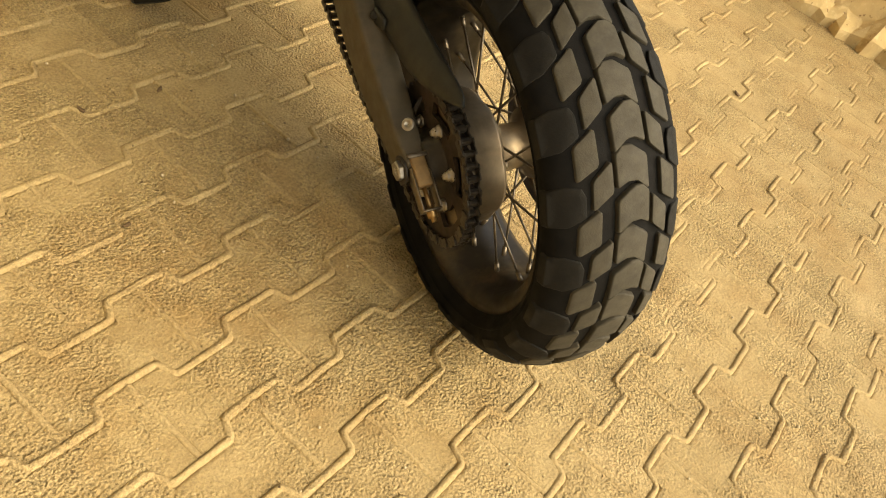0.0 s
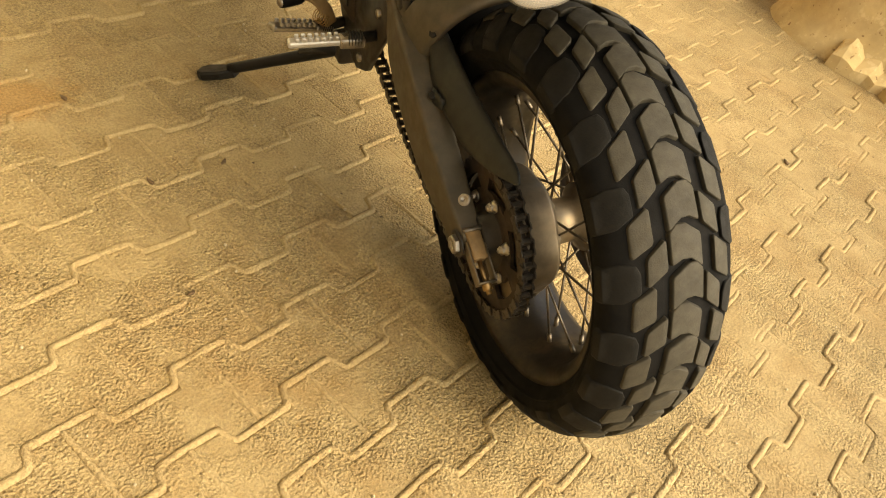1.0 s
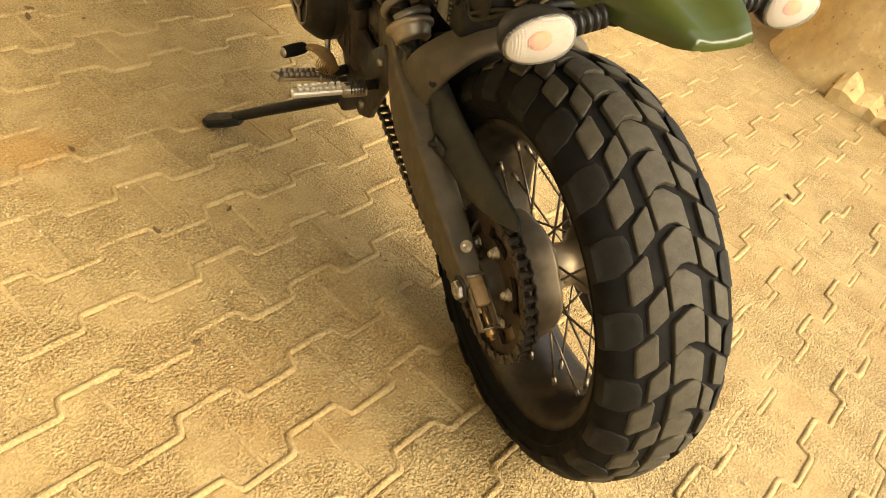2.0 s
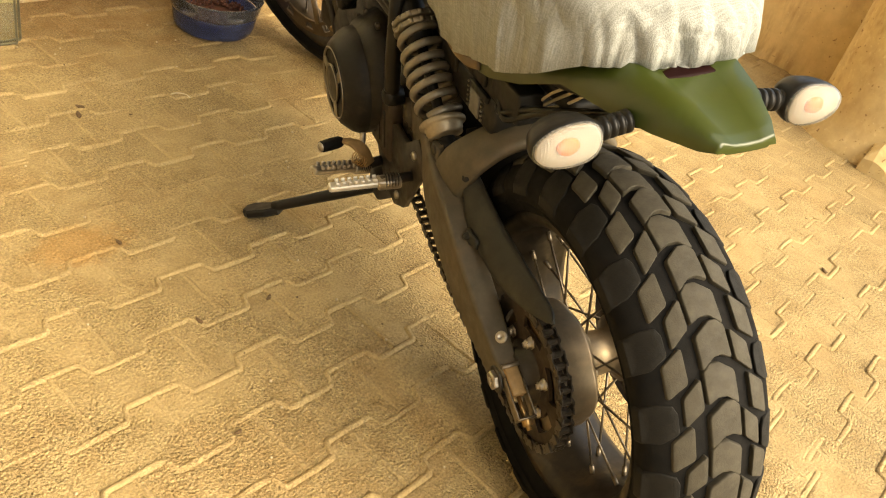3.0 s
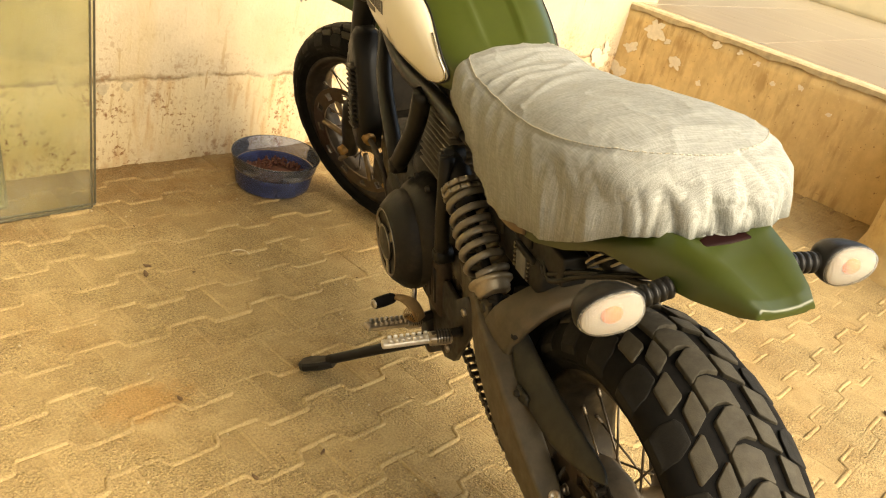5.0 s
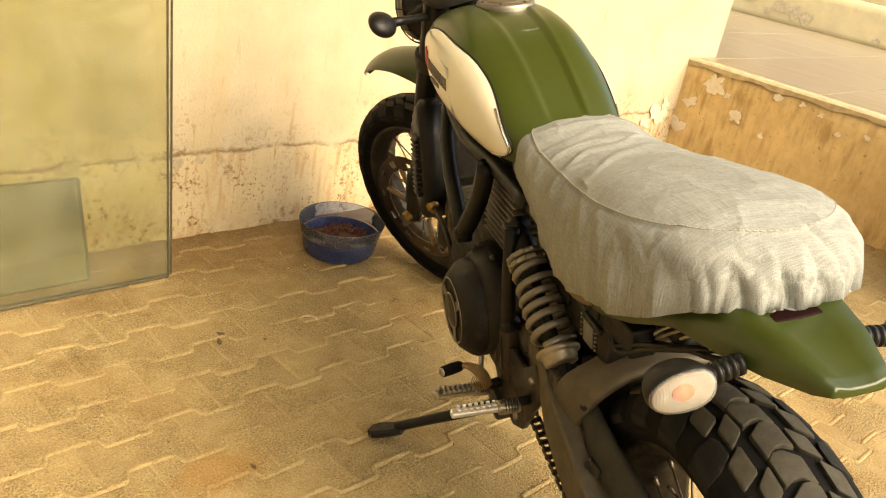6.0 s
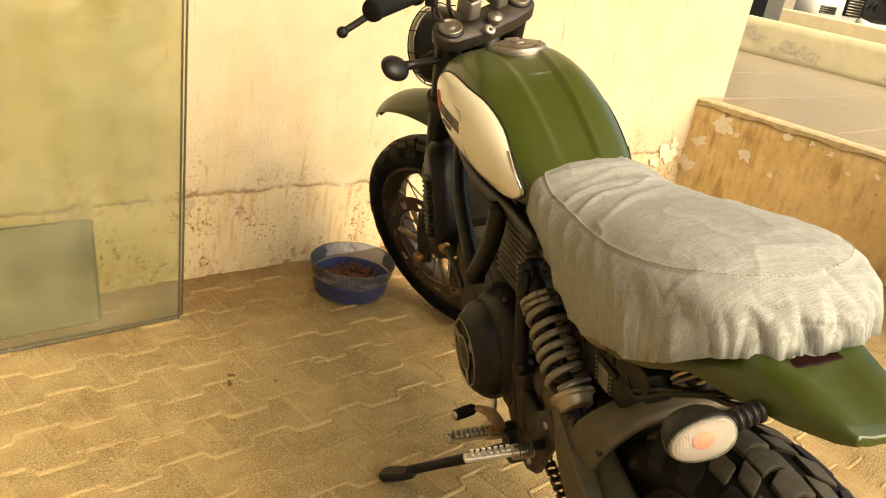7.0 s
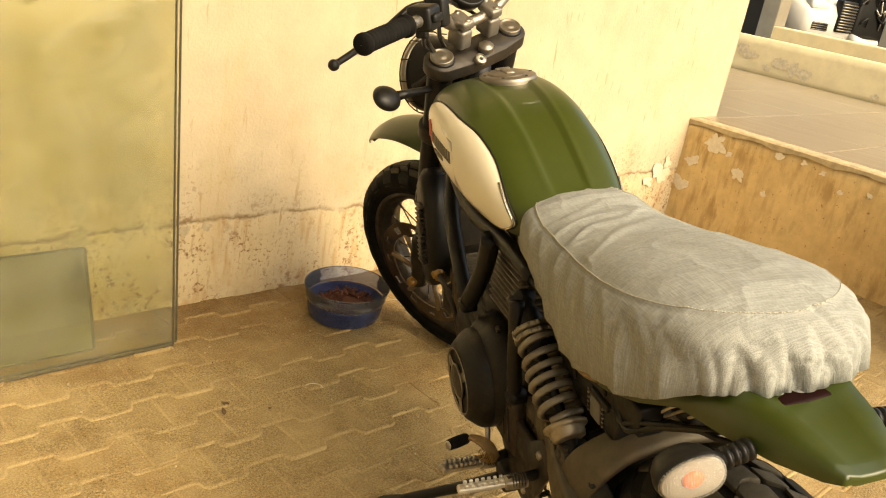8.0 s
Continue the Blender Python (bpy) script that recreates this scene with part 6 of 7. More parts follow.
    box(bm, (-0.015, -0.034, 0.0105), (0.015, -0.024, 0.0145), M, 0.002)
    bpart("lock_flap", bm, M_STEEL, cp_)
    for i in range(6):
        a = 2 * math.pi * i / 6
        bm = B()
        bolt_head(bm, M @ Vector((0.0475 * math.cos(a), 0.0475 * math.sin(a), 0.0072)), (0, 0, 1), 0.0035, 0.0015)
        bpart("cap_screw", bm, M_DARKMETAL, cp_)


tank()


# -- tail --
def tail():
    S = [(-0.152, 0.034, 0.748, 0.029, 0.757, 0.753), (-0.135, 0.045, 0.743, 0.036, 0.764, 0.759), (-0.09, 0.068, 0.739, 0.048, 0.775, 0.768), (-0.03, 0.087, 0.735, 0.058, 0.782, 0.774), (0.04, 0.100, 0.729, 0.076, 0.770, 0.765), (0.12, 0.107, 0.686, 0.090, 0.732, 0.728), (0.20, 0.108, 0.652, 0.100, 0.695, 0.69), (0.235, 0.108, 0.643, 0.102, 0.685, 0.68)]
    rings = []
    for y, b, zb, a, zr, zc in S:
        t = 0.008
        ring = [(-b, y, zb), (-(b * 0.6 + a * 0.4), y, zb * 0.45 + zr * 0.55), (-a, y, zr), (-a * 0.5, y, zc), (0, y, zc - 0.001), (a * 0.5, y, zc), (a, y, zr), (b * 0.6 + a * 0.4, y, zb * 0.45 + zr * 0.55), (b, y, zb),
                (b - t, y, zb), (a - t * 0.6, y, zr - t * 1.4), (a * 0.5, y, zc - t), (0, y, zc - t), (-a * 0.5, y, zc - t), (-(a - t * 0.6), y, zr - t * 1.4), (-(b - t), y, zb)]
        rings.append(ring)
    fine = []
    for r0, r1 in zip(rings, rings[1:]):
        for k in range(4):
            fine.append([Vector(p).lerp(Vector(q), k / 4) for p, q in zip(r0, r1)])
    fine.append(rings[-1])
    bm = B()
    loft(bm, fine)
    es = [e for e in bm.edges if len(e.link_faces) == 2 and e.calc_face_angle(0) > 0.5]
    bmesh.ops.bevel(bm, geom=es, offset=0.0016, segments=2, affect="EDGES", clamp_overlap=True)
    t = bpart("tail", bm, M_GREEN, label="glossy olive green tail section with folded edges")
    crisp = t.modifiers.new("crisp", "WEIGHTED_NORMAL")
    crisp.weight = 90
    for s in (-1, 1):
        bm = B()
        tube(bm, [(s * 0.108, 0.232, 0.654), (s * 0.112, 0.27, 0.643), (s * 0.112, 0.32, 0.642), (s * 0.106, 0.37, 0.655)], 0.0075, 10, 5, flat=0.5)
        bpart("tail_trim", bm, M_TRIM, t, "brown trim strip under the seat edge")
    bm = B()
    box(bm, (-0.034, -0.05, 0.752), (0.034, 0.0, 0.7735), bevel=0.005, seg=3)
    bpart("tail_light", bm, M_REDLENS, t, "dark red tail light lens")


tail()


def indicator(side):
    c = Vector((side * (0.152 if side < 0 else 0.150), -0.072, 0.731 if side < 0 else 0.730))
    M = Matrix.Translation(c) @ Matrix.Rotation(side * radians(2), 4, "Z") @ Matrix.Rotation(side * radians(6), 4, "Y") @ Matrix.Rotation(radians(-2), 4, "X")
    # oval in x-z, lens facing back (-y), housing tapering ahead (+y)

    def oval(k, y, n=40):
        pts = []
        for i in range(n):
            a = 2 * math.pi * i / n
            u, v = math.cos(a), math.sin(a)
            pts.append(M @ Vector((0.0365 * k * math.copysign(abs(u) ** 0.88, u), y, 0.0235 * k * math.copysign(abs(v) ** 0.9, v) * (1 - 0.12 * u * side))))
        return pts
    bm = B()
    loft(bm, [oval(1.0, -0.004), oval(1.05, -0.003), oval(1.06, 0.004), oval(1.01, 0.012), oval(0.9, 0.023), oval(0.7, 0.033), oval(0.4, 0.04), oval(0.02, 0.042)])
    h = bpart("indicator", bm, M_BLACK, label="black indicator with clear lens and amber bulb")
    bm = B()
    loft(bm, [oval(1.03, -0.001), oval(1.04, -0.005), oval(0.99, -0.009), oval(0.88, -0.012), oval(0.7, -0.0142), oval(0.4, -0.0158), oval(0.02, -0.0163)])
    bpart("lens", bm, M_LENS, h, "clear ribbed plastic lens").visible_shadow = False
    bm = B()
    loft(bm, [oval(0.97, -0.0035), oval(0.96, -0.0062), oval(0.92, -0.0066), oval(0.86, -0.0052), oval(0.5, -0.0046), oval(0.02, -0.0044)])
    bpart("reflector", bm, M_REFLECT, h)
    bm = B()
    q = bmesh.ops.create_uvsphere(bm, u_segments=16, v_segments=10, radius=0.0084)
    bmesh.ops.transform(bm, matrix=M @ Matrix.Translation((0, -0.0050, 0)) @ Matrix.Diagonal((1.5, 0.9, 1.15, 1)), verts=q["verts"])
    bpart("bulb", bm, M_AMBER, h, "amber bulb")
    bm = B()
    x0, x1 = 0.076, 0.112
    prof = []
    n = 4
    for i in range(n):
        prof += [(0.0125, i / n), (0.0125, (i + 0.55) / n), (0.0095, (i + 0.62) / n), (0.0095, (i + 0.95) / n)]
    a, b = Vector((side * x0, -0.060, 0.738)), Vector((side * x1, -0.062, 0.734))
    lathe(bm, [(0.0005, 0)] + [(r, h_ * (b - a).length) for r, h_ in prof] + [(0.011, (b - a).length), (0.011, (b - a).length + 0.02)], axis_to(a, b - a), 18)
    bpart("rubber_stalk", bm, M_BLACK, h)


indicator(-1)
indicator(1)


# -- fork, clamps, bars --
capL, capR = Vector((-0.098, 1.012, 0.958)), Vector((0.083, 1.102, 0.990))
axL, axR = FT @ Vector((-0.094, WB, RW)), FT @ Vector((0.094, WB, RW))
for cap_, ax_ in ((capL, axL), (capR, axR)):
    d = (ax_ - cap_).normalized()
    ln = (ax_ - cap_).length
    M = axis_to(cap_, d)
    bm = B()
    lathe(bm, [(0.0005, 0.0), (0.0265, 0.0), (0.0275, 0.002), (0.0275, 0.42), (0.030, 0.425), (0.030, 0.45), (0.0205, 0.455), (0.0205, ln - 0.17), (0.029, ln - 0.165), (0.030, ln - 0.10), (0.022, ln - 0.02), (0.024, ln + 0.02), (0.0005, ln + 0.03)], M, 28)
    leg = bpart("fork_leg", bm, M_FRAME, label="black upside-down fork leg")
    bm = B()
    lathe(bm, [(0.0005, -0.0055), (0.008, -0.0055), (0.009, -0.0045), (0.020, -0.0045), (0.021, -0.006), (0.0235, -0.006), (0.0245, -0.005), (0.0245, 0.004)], M, 32)
    bpart("fork_cap", bm, M_ALU, leg, "machined aluminium fork cap")
    bm = B()
    lathe(bm, [(0.0005, 0.014), (0.012, 0.014), (0.014, 0.01), (0.014, -0.01)], axis_to(ax_, (FT.to_3x3() @ Vector(X_AX)) * (-1 if ax_ is axL else 1)) @ Matrix.Translation((0, 0, 0.024)), 8)
    bpart("axle_end", bm, M_BRASS, leg)

across = (capR - capL).normalized()
dleg = (axL - capL).normalized()
fwd = across.cross(dleg).normalized()
if fwd.y < 0:
    fwd = -fwd
upc = -dleg


def clamp_plate(off, name, thick):
    bm = B()
    o = (capL + capR) / 2 + dleg * off
    hw = (capR - capL).length / 2
    pts = []
    for i in range(13):
        a = math.pi / 2 + math.pi * i / 12
        pts.append((-hw + 0.037 * math.cos(a), 0.037 * math.sin(a)))
    pts += [(-0.05, -0.045), (0.05, -0.045)]
    for i in range(13):
        a = -math.pi / 2 + math.pi * i / 12
        pts.append((hw + 0.037 * math.cos(a), 0.037 * math.sin(a)))
    pts += [(0.045, 0.025), (-0.045, 0.025)]
    loft(bm, [[o + across * u * k + fwd * v * k + upc * h for u, v in pts] for k, h in ((0.985, -thick), (1.0, -thick + 0.003), (1.0, -0.003), (0.985, 0.0))])
    return bpart(name, bm, M_DARKMETAL, label="dark grey fork clamp plate")


top_clamp = clamp_plate(0.006, "top_clamp", 0.03)
clamp_plate(0.19, "lower_clamp", 0.035)
mid = (capL + capR) / 2
bm = B()
lathe(bm, [(0.0005, 0.013), (0.011, 0.013), (0.012, 0.011), (0.016, 0.011), (0.017, 0.008), (0.017, 0)], axis_to(mid - dleg * 0.0 - fwd * 0.028, upc), 8)
bpart("stem_nut", bm, M_ALU, top_clamp)
bm = B()
lathe(bm, [(0.004, 0.009), (0.010, 0.010), (0.013, 0.007), (0.013, 0)], axis_to(mid - fwd * 0.046 + across * -0.035 + upc * -0.004, upc - fwd * 0.4), 16)
bpart("key_switch", bm, M_STEEL, top_clamp, "steel key switch")
# risers and their caps
BAR0 = mid + upc * 0.052 + fwd * 0.012
for s in (-0.042, 0.042):
    bm = B()
    c = BAR0 + across * s
    MM = Matrix((( across.x, fwd.x, upc.x, c.x), (across.y, fwd.y, upc.y, c.y), (across.z, fwd.z, upc.z, c.z), (0, 0, 0, 1)))
    box(bm, (-0.017, -0.022, -0.05), (0.017, 0.022, -0.003), MM, 0.007, 3)
    box(bm, (-0.017, -0.024, 0.0), (0.017, 0.024, 0.022), MM, 0.007, 3)
    r = bpart("bar_riser", bm, M_RISER, top_clamp, "grey cast handlebar riser")
    for v in (-0.016, 0.016):
        bm = B()
        bolt_head(bm, MM @ Vector((0, v, 0.021)), upc, 0.006, 0.004)
        bpart("riser_bolt", bm, M_STEEL, r)

GE, GI = Vector((-0.312, 0.712, 1.055)), Vector((-0.195, 0.828, 1.064))
bm = B()
tube(bm, [GE, GI, (-0.12, 0.905, 1.055), BAR0 + across * -0.075 + Vector((0, 0, 0.012)), BAR0 + across * -0.03, BAR0 + across * 0.03, BAR0 + across * 0.075 + Vector((0, 0, 0.012)), (0.19, 1.19, 1.115), (0.30, 1.2, 1.13), (0.44, 1.17, 1.13)], 0.0115, 14, 6)
hb = bpart("handlebar", bm, M_STEEL, label="satin silver tapered handlebar")
gd = (GI - GE).normalized()


def lathe_along(name, p, d, prof, mat, parent, label="", n=24):
    bm = B()
    lathe(bm, prof, axis_to(p, d), n)
    return bpart(name, bm, mat, parent, label)


gp = [(0.0005, -0.006), (0.014, -0.006), (0.018, -0.003), (0.0192, 0.0), (0.0192, 0.006), (0.0165, 0.008)]
for i in range(10):
    gp += [(0.0168, 0.012 + i * 0.0115), (0.0175, 0.016 + i * 0.0115), (0.0168, 0.020 + i * 0.0115)]
gp += [(0.0165, 0.13), (0.021, 0.132), (0.021, 0.138), (0.012, 0.139)]
lathe_along("left_grip", GE, gd, gp, M_RUBBER, hb, "black rubber grip")
gr_end, gr_in = Vector((0.44, 1.17, 1.13)), Vector((0.31, 1.2, 1.13))
lathe_along("right_grip", gr_end, gr_in - gr_end, gp, M_RUBBER, hb, "black rubber grip")
# switch block and clutch lever
bm = B()
MS2 = axis_to(GI, gd)
box(bm, (-0.024, -0.022, 0.012), (0.026, 0.024, 0.058), MS2, 0.008, 3)
box(bm, (-0.032, -0.006, 0.02), (-0.02, 0.01, 0.05), MS2, 0.004)
box(bm, (-0.012, -0.034, 0.016), (0.012, -0.018, 0.03), MS2, 0.004)
box(bm, (-0.02, -0.026, 0.07), (0.022, 0.03, 0.10), MS2, 0.007, 3)
bpart("switch_block", bm, M_BLACK, hb, "black plastic switch block")
bm = B()
ball = Vector((-0.352, 0.795, 1.010))
perch = GI + gd * 0.085 + fwd * 0.035 + Vector((0, 0, -0.005))
tube(bm, [perch, perch + Vector((-0.035, -0.01, -0.004)), ball.lerp(perch, 0.55) + Vector((0.0, 0.012, 0.0)), ball.lerp(perch, 0.2), ball], [0.010, 0.009, 0.0075, 0.0065, 0.006], 10, 5, flat=1.0)
q = bmesh.ops.create_uvsphere(bm, u_segments=16, v_segments=10, radius=0.0105)
bmesh.ops.translate(bm, vec=ball, verts=q["verts"])
bpart("clutch_lever", bm, M_BLACK, hb, "black clutch lever with ball end")
# cables
for pts, r in (([GI + gd * 0.06, GI + gd * 0.08 + Vector((-0.01, 0.05, -0.05)), (-0.07, 1.10, 0.92), (-0.03, 1.10, 0.84)], 0.0038), ([GI + gd * 0.09, (-0.10, 1.01, 1.0), (-0.06, 1.10, 0.95), (-0.02, 1.12, 0.87)], 0.0045), ([GI + gd * 0.1 + Vector((0, 0, 0.012)), (-0.06, 1.04, 1.06), (0.03, 1.12, 1.0), (0.02, 1.14, 0.9)], 0.004), ([GI + gd * 0.05 + Vector((0, 0, -0.012)), (-0.15, 0.95, 1.0), (-0.085, 1.08, 0.95), (-0.05, 1.11, 0.90)], 0.0036)):
    bm = B()
    tube(bm, pts, r, 8, 8)
    bpart("cable", bm, M_BLACK, hb)
# round instrument and right mirror
mc = BAR0 + across * 0.02 + fwd * 0.055 + upc * 0.035
lathe_along("instrument", mc, upc - fwd * 0.45, [(0.0005, -0.03), (0.03, -0.03), (0.042, -0.015), (0.045, 0.0), (0.045, 0.01), (0.042, 0.013), (0.0395, 0.011), (0.0005, 0.011)], M_BLACK, hb, "round black instrument", 32)
bm = B()
tube(bm, [BAR0 + across * 0.12 + Vector((0, 0, 0.03)), BAR0 + across * 0.14 + Vector((0, -0.01, 0.12)), BAR0 + across * 0.17 + Vector((0.02, -0.03, 0.20))], 0.005, 10, 5)
mr = bpart("mirror", bm, M_BLACK, hb, "black round mirror on a stalk")
bm = B()
lathe(bm, [(0.0005, -0.014), (0.03, -0.012), (0.048, -0.004), (0.05, 0.002), (0.047, 0.004)], axis_to(BAR0 + across * 0.17 + Vector((0.02, -0.035, 0.24)), (-0.2, -1, 0.1)), 32)
bpart("mirror_shell", bm, M_BLACK, mr)
bm = B()
lathe(bm, [(0.0005, 0.0035), (0.047, 0.0035), (0.047, 0.002)], axis_to(BAR0 + across * 0.17 + Vector((0.02, -0.035, 0.24)), (-0.2, -1, 0.1)), 32)
bpart("mirror_glass", bm, M_MIRROR, mr)


# -- headlight with wire guard, front indicators --
def headlight():
    f = Vector((-math.sin(radians(STEER + 2)), math.cos(radians(STEER + 2)), -0.06)).normalized()
    c = Vector((-0.072, 1.215, 0.884))
    M = axis_to(c, f)
    bm = B()
    lathe(bm, [(0.0005, -0.10), (0.03, -0.098), (0.055, -0.08), (0.075, -0.05), (0.084, -0.015), (0.085, 0.0), (0.082, 0.002)], M, 48)
    h = bpart("headlight", bm, M_BLACK, label="round headlight with black wire stone guard")
    bm = B()
    lathe(bm, [(0.0805, -0.004), (0.087, -0.004), (0.0885, 0.004), (0.086, 0.014), (0.082, 0.014), (0.0805, 0.006)], M, 48, close=True)
    bpart("headlight_rim", bm, M_ALU, h, "pale headlight rim")
    bm = B()
    lathe(bm, [(0.082, 0.008), (0.07, 0.016), (0.045, 0.023), (0.0005, 0.027)], M, 48)
    bpart("headlight_glass", bm, M_LAMPGLASS, h)
    bm = B()
    lathe(bm, [(0.080, 0.0), (0.05, -0.03), (0.02, -0.045), (0.0005, -0.046)], M, 32)
    bpart("headlight_reflector", bm, M_CHROME, h)
    for k in (0.0, 0.035, 0.062, 0.084, 0.094):
        bm = B()
        z = 0.044 - 0.20 * (k ** 2) * 10 * 0.25
        if k > 0:
            zz = 0.046 - (k / 0.094) ** 2.5 * 0.04
            tube(bm, [M @ Vector((k * math.cos(a), k * math.sin(a), zz)) for a in (2 * math.pi * i / 36 for i in range(36))], 0.0016, 6, 1, up=f, closed=True)
            bpart("guard_wire", bm, M_BLACK, h)
        else:
            bm.free()
    for i in range(12):
        a = 2 * math.pi * i / 12
        bm = B()
        tube(bm, [M @ Vector((k * math.cos(a), k * math.sin(a), 0.046 - (k / 0.094) ** 2.5 * 0.04)) for k in (0.03, 0.05, 0.07, 0.085, 0.094)] + [M @ Vector((0.094 * math.cos(a), 0.094 * math.sin(a), -0.02))], 0.0014, 6, 3)
        bpart("guard_wire", bm, M_BLACK, h)
    for s in (-1, 1):
        bm = B()
        tube(bm, [mid + dleg * 0.06 + across * s * 0.07 + fwd * 0.02, c + across * s * 0.08 - f * 0.03], 0.009, 8, 1)
        bpart("headlight_bracket", bm, M_BLACK, h)
    for s, tipp in ((-1, Vector((-0.232, 0.955, 0.902))),):
        root = capL + dleg * 0.08 if s < 0 else capR + dleg * 0.08
        d = (tipp - root).normalized()
        bm = B()
        tube(bm, [root, root + d * 0.05, tipp - d * 0.03], [0.008, 0.0075, 0.010], 10, 3)
        st_ = bpart("front_indicator", bm, M_BLACK, label="black front indicator on a short stalk")
        bm = B()
        q = bmesh.ops.create_uvsphere(bm, u_segments=28, v_segments=18, radius=1)
        zax = fwd
        mm = Matrix(((d.x, zax.x, 0, tipp.x), (d.y, zax.y, 0, tipp.y), (d.z, zax.z, 1, tipp.z), (0, 0, 0, 1)))
        for v in q["verts"]:
            y = v.co.y
            k = 1.0 if y < 0 else 1 - 0.15 * y
            v.co = mm @ Vector((v.co.x * 0.034 * k, y * 0.027, v.co.z * 0.022 * k))
        bpart("housing", bm, M_BLACK, st_)


headlight()


# -- front mudguard: a high green beak --
def fender():
    c = FT @ Vector((0, WB, RW))
    f = FT.to_3x3() @ Vector((0, 1, 0))
    lat = FT.to_3x3() @ Vector((1, 0, 0))
    upw = FT.to_3x3() @ Vector((0, 0, 1))
    S = [(-0.22, 0.36, 0.05), (-0.14, 0.41, 0.057), (-0.05, 0.438, 0.061), (0.03, 0.436, 0.058), (0.085, 0.418, 0.048), (0.125, 0.395, 0.035), (0.152, 0.373, 0.018), (0.17, 0.355, 0.005)]
    rings = []
    for a, h, w in S:
        top, bot = [], []
        for i in range(13):
            u = -1 + 2 * i / 12
            drop = 0.026 * abs(u) ** 2.2 * (w / 0.066) ** 0.5
            p = c + f * a + upw * (h - drop) + lat * (u * w * 1.15)
            top.append(p)
            bot.append(p - upw * 0.004)
        rings.append(top + bot[::-1])
    fine = []
    for i in range(len(rings[0])):
        fine.append(smooth_path([r[i] for r in rings], 5))
    bm = B()
    loft(bm, [[col[j] for col in fine] for j in range(len(fine[0]))])
    bpart("front_mudguard", bm, M_GREEN, label="olive green beak-shaped front mudguard")


fender()

# brake caliper and its hose on the left leg
bm = B()
MC = MF @ Matrix.Rotation(radians(-158), 4, "Z")
box(bm, (0.10, -0.045, DISC_X - 0.03), (0.172, 0.045, DISC_X + 0.028), MC, 0.012, 3)
cal = bpart("brake_caliper", bm, M_DARKMETAL, label="dark four-piston brake caliper")
bm = B()
for v in (-0.03, 0.03):
    bolt_head(bm, MC @ Vector((0.15, v, DISC_X - 0.03)), MC.to_3x3() @ Vector((0, 0, -1)), 0.008, 0.006)
bpart("caliper_bolt", bm, M_BRASS, cal)
bm = B()
tube(bm, [MC @ Vector((0.16, 0.0, DISC_X - 0.02)), MC @ Vector((0.21, 0.05, DISC_X - 0.03)), capL + dleg * 0.45 - fwd * 0.04, capL + dleg * 0.25 - fwd * 0.035], 0.004, 8, 6)
bpart("brake_hose", bm, M_BLACK, cal)


# -- oil cooler with its side shroud --
def cooler():
    bm = B()
    box(bm, (-0.115, 1.075, 0.46), (0.115, 1.105, 0.66), bevel=0.004)
    oc = bpart("oil_cooler", bm, M_DARKMETAL, label="oil cooler in a black side shroud")
    for s in (-1, 1):
        bm = B()
        out = [(1.055, 0.69), (1.085, 0.70), (1.125, 0.66), (1.135, 0.56), (1.125, 0.43), (1.09, 0.405), (1.055, 0.42), (1.03, 0.50), (1.03, 0.62)]
        loft(bm, [[(s * xx, 1.08 + (y - 1.08) * k, 0.555 + (z - 0.555) * k) for y, z in out] for xx, k in ((0.095, 1.0), (0.135, 1.0), (0.145, 0.9), (0.146, 0.6))])
        sh = bpart("shroud", bm, M_BLACK, oc, "black plastic cooler shroud")
        for i in range(13):
            z = 0.475 + i * 0.0115
            bm = B()
            box(bm, (-0.012, -0.022, 0), (0.004, 0.022, 0.004), Matrix.Translation((s * 0.146, 1.078, z)), 0.001, 1)
            bpart("grille_bar", bm, M_DARKMETAL, sh)


cooler()

# exhaust along the right side
bm = B()
tube(bm, [(0.06, 1.12, 0.42), (0.09, 1.15, 0.34), (0.10, 1.05, 0.25), (0.11, 0.85, 0.235), (0.13, 0.6, 0.25), (0.155, 0.4, 0.31)], 0.022, 14, 6)
ex = bpart("exhaust", bm, M_DARKMETAL, label="dark steel exhaust pipe")
bm = B()
tube(bm, [(0.155, 0.42, 0.30), (0.165, 0.36, 0.325), (0.175, 0.2, 0.375), (0.18, 0.08, 0.41)], [0.03, 0.045, 0.047, 0.036], 18, 5)
bpart("silencer", bm, M_DARKMETAL, ex)


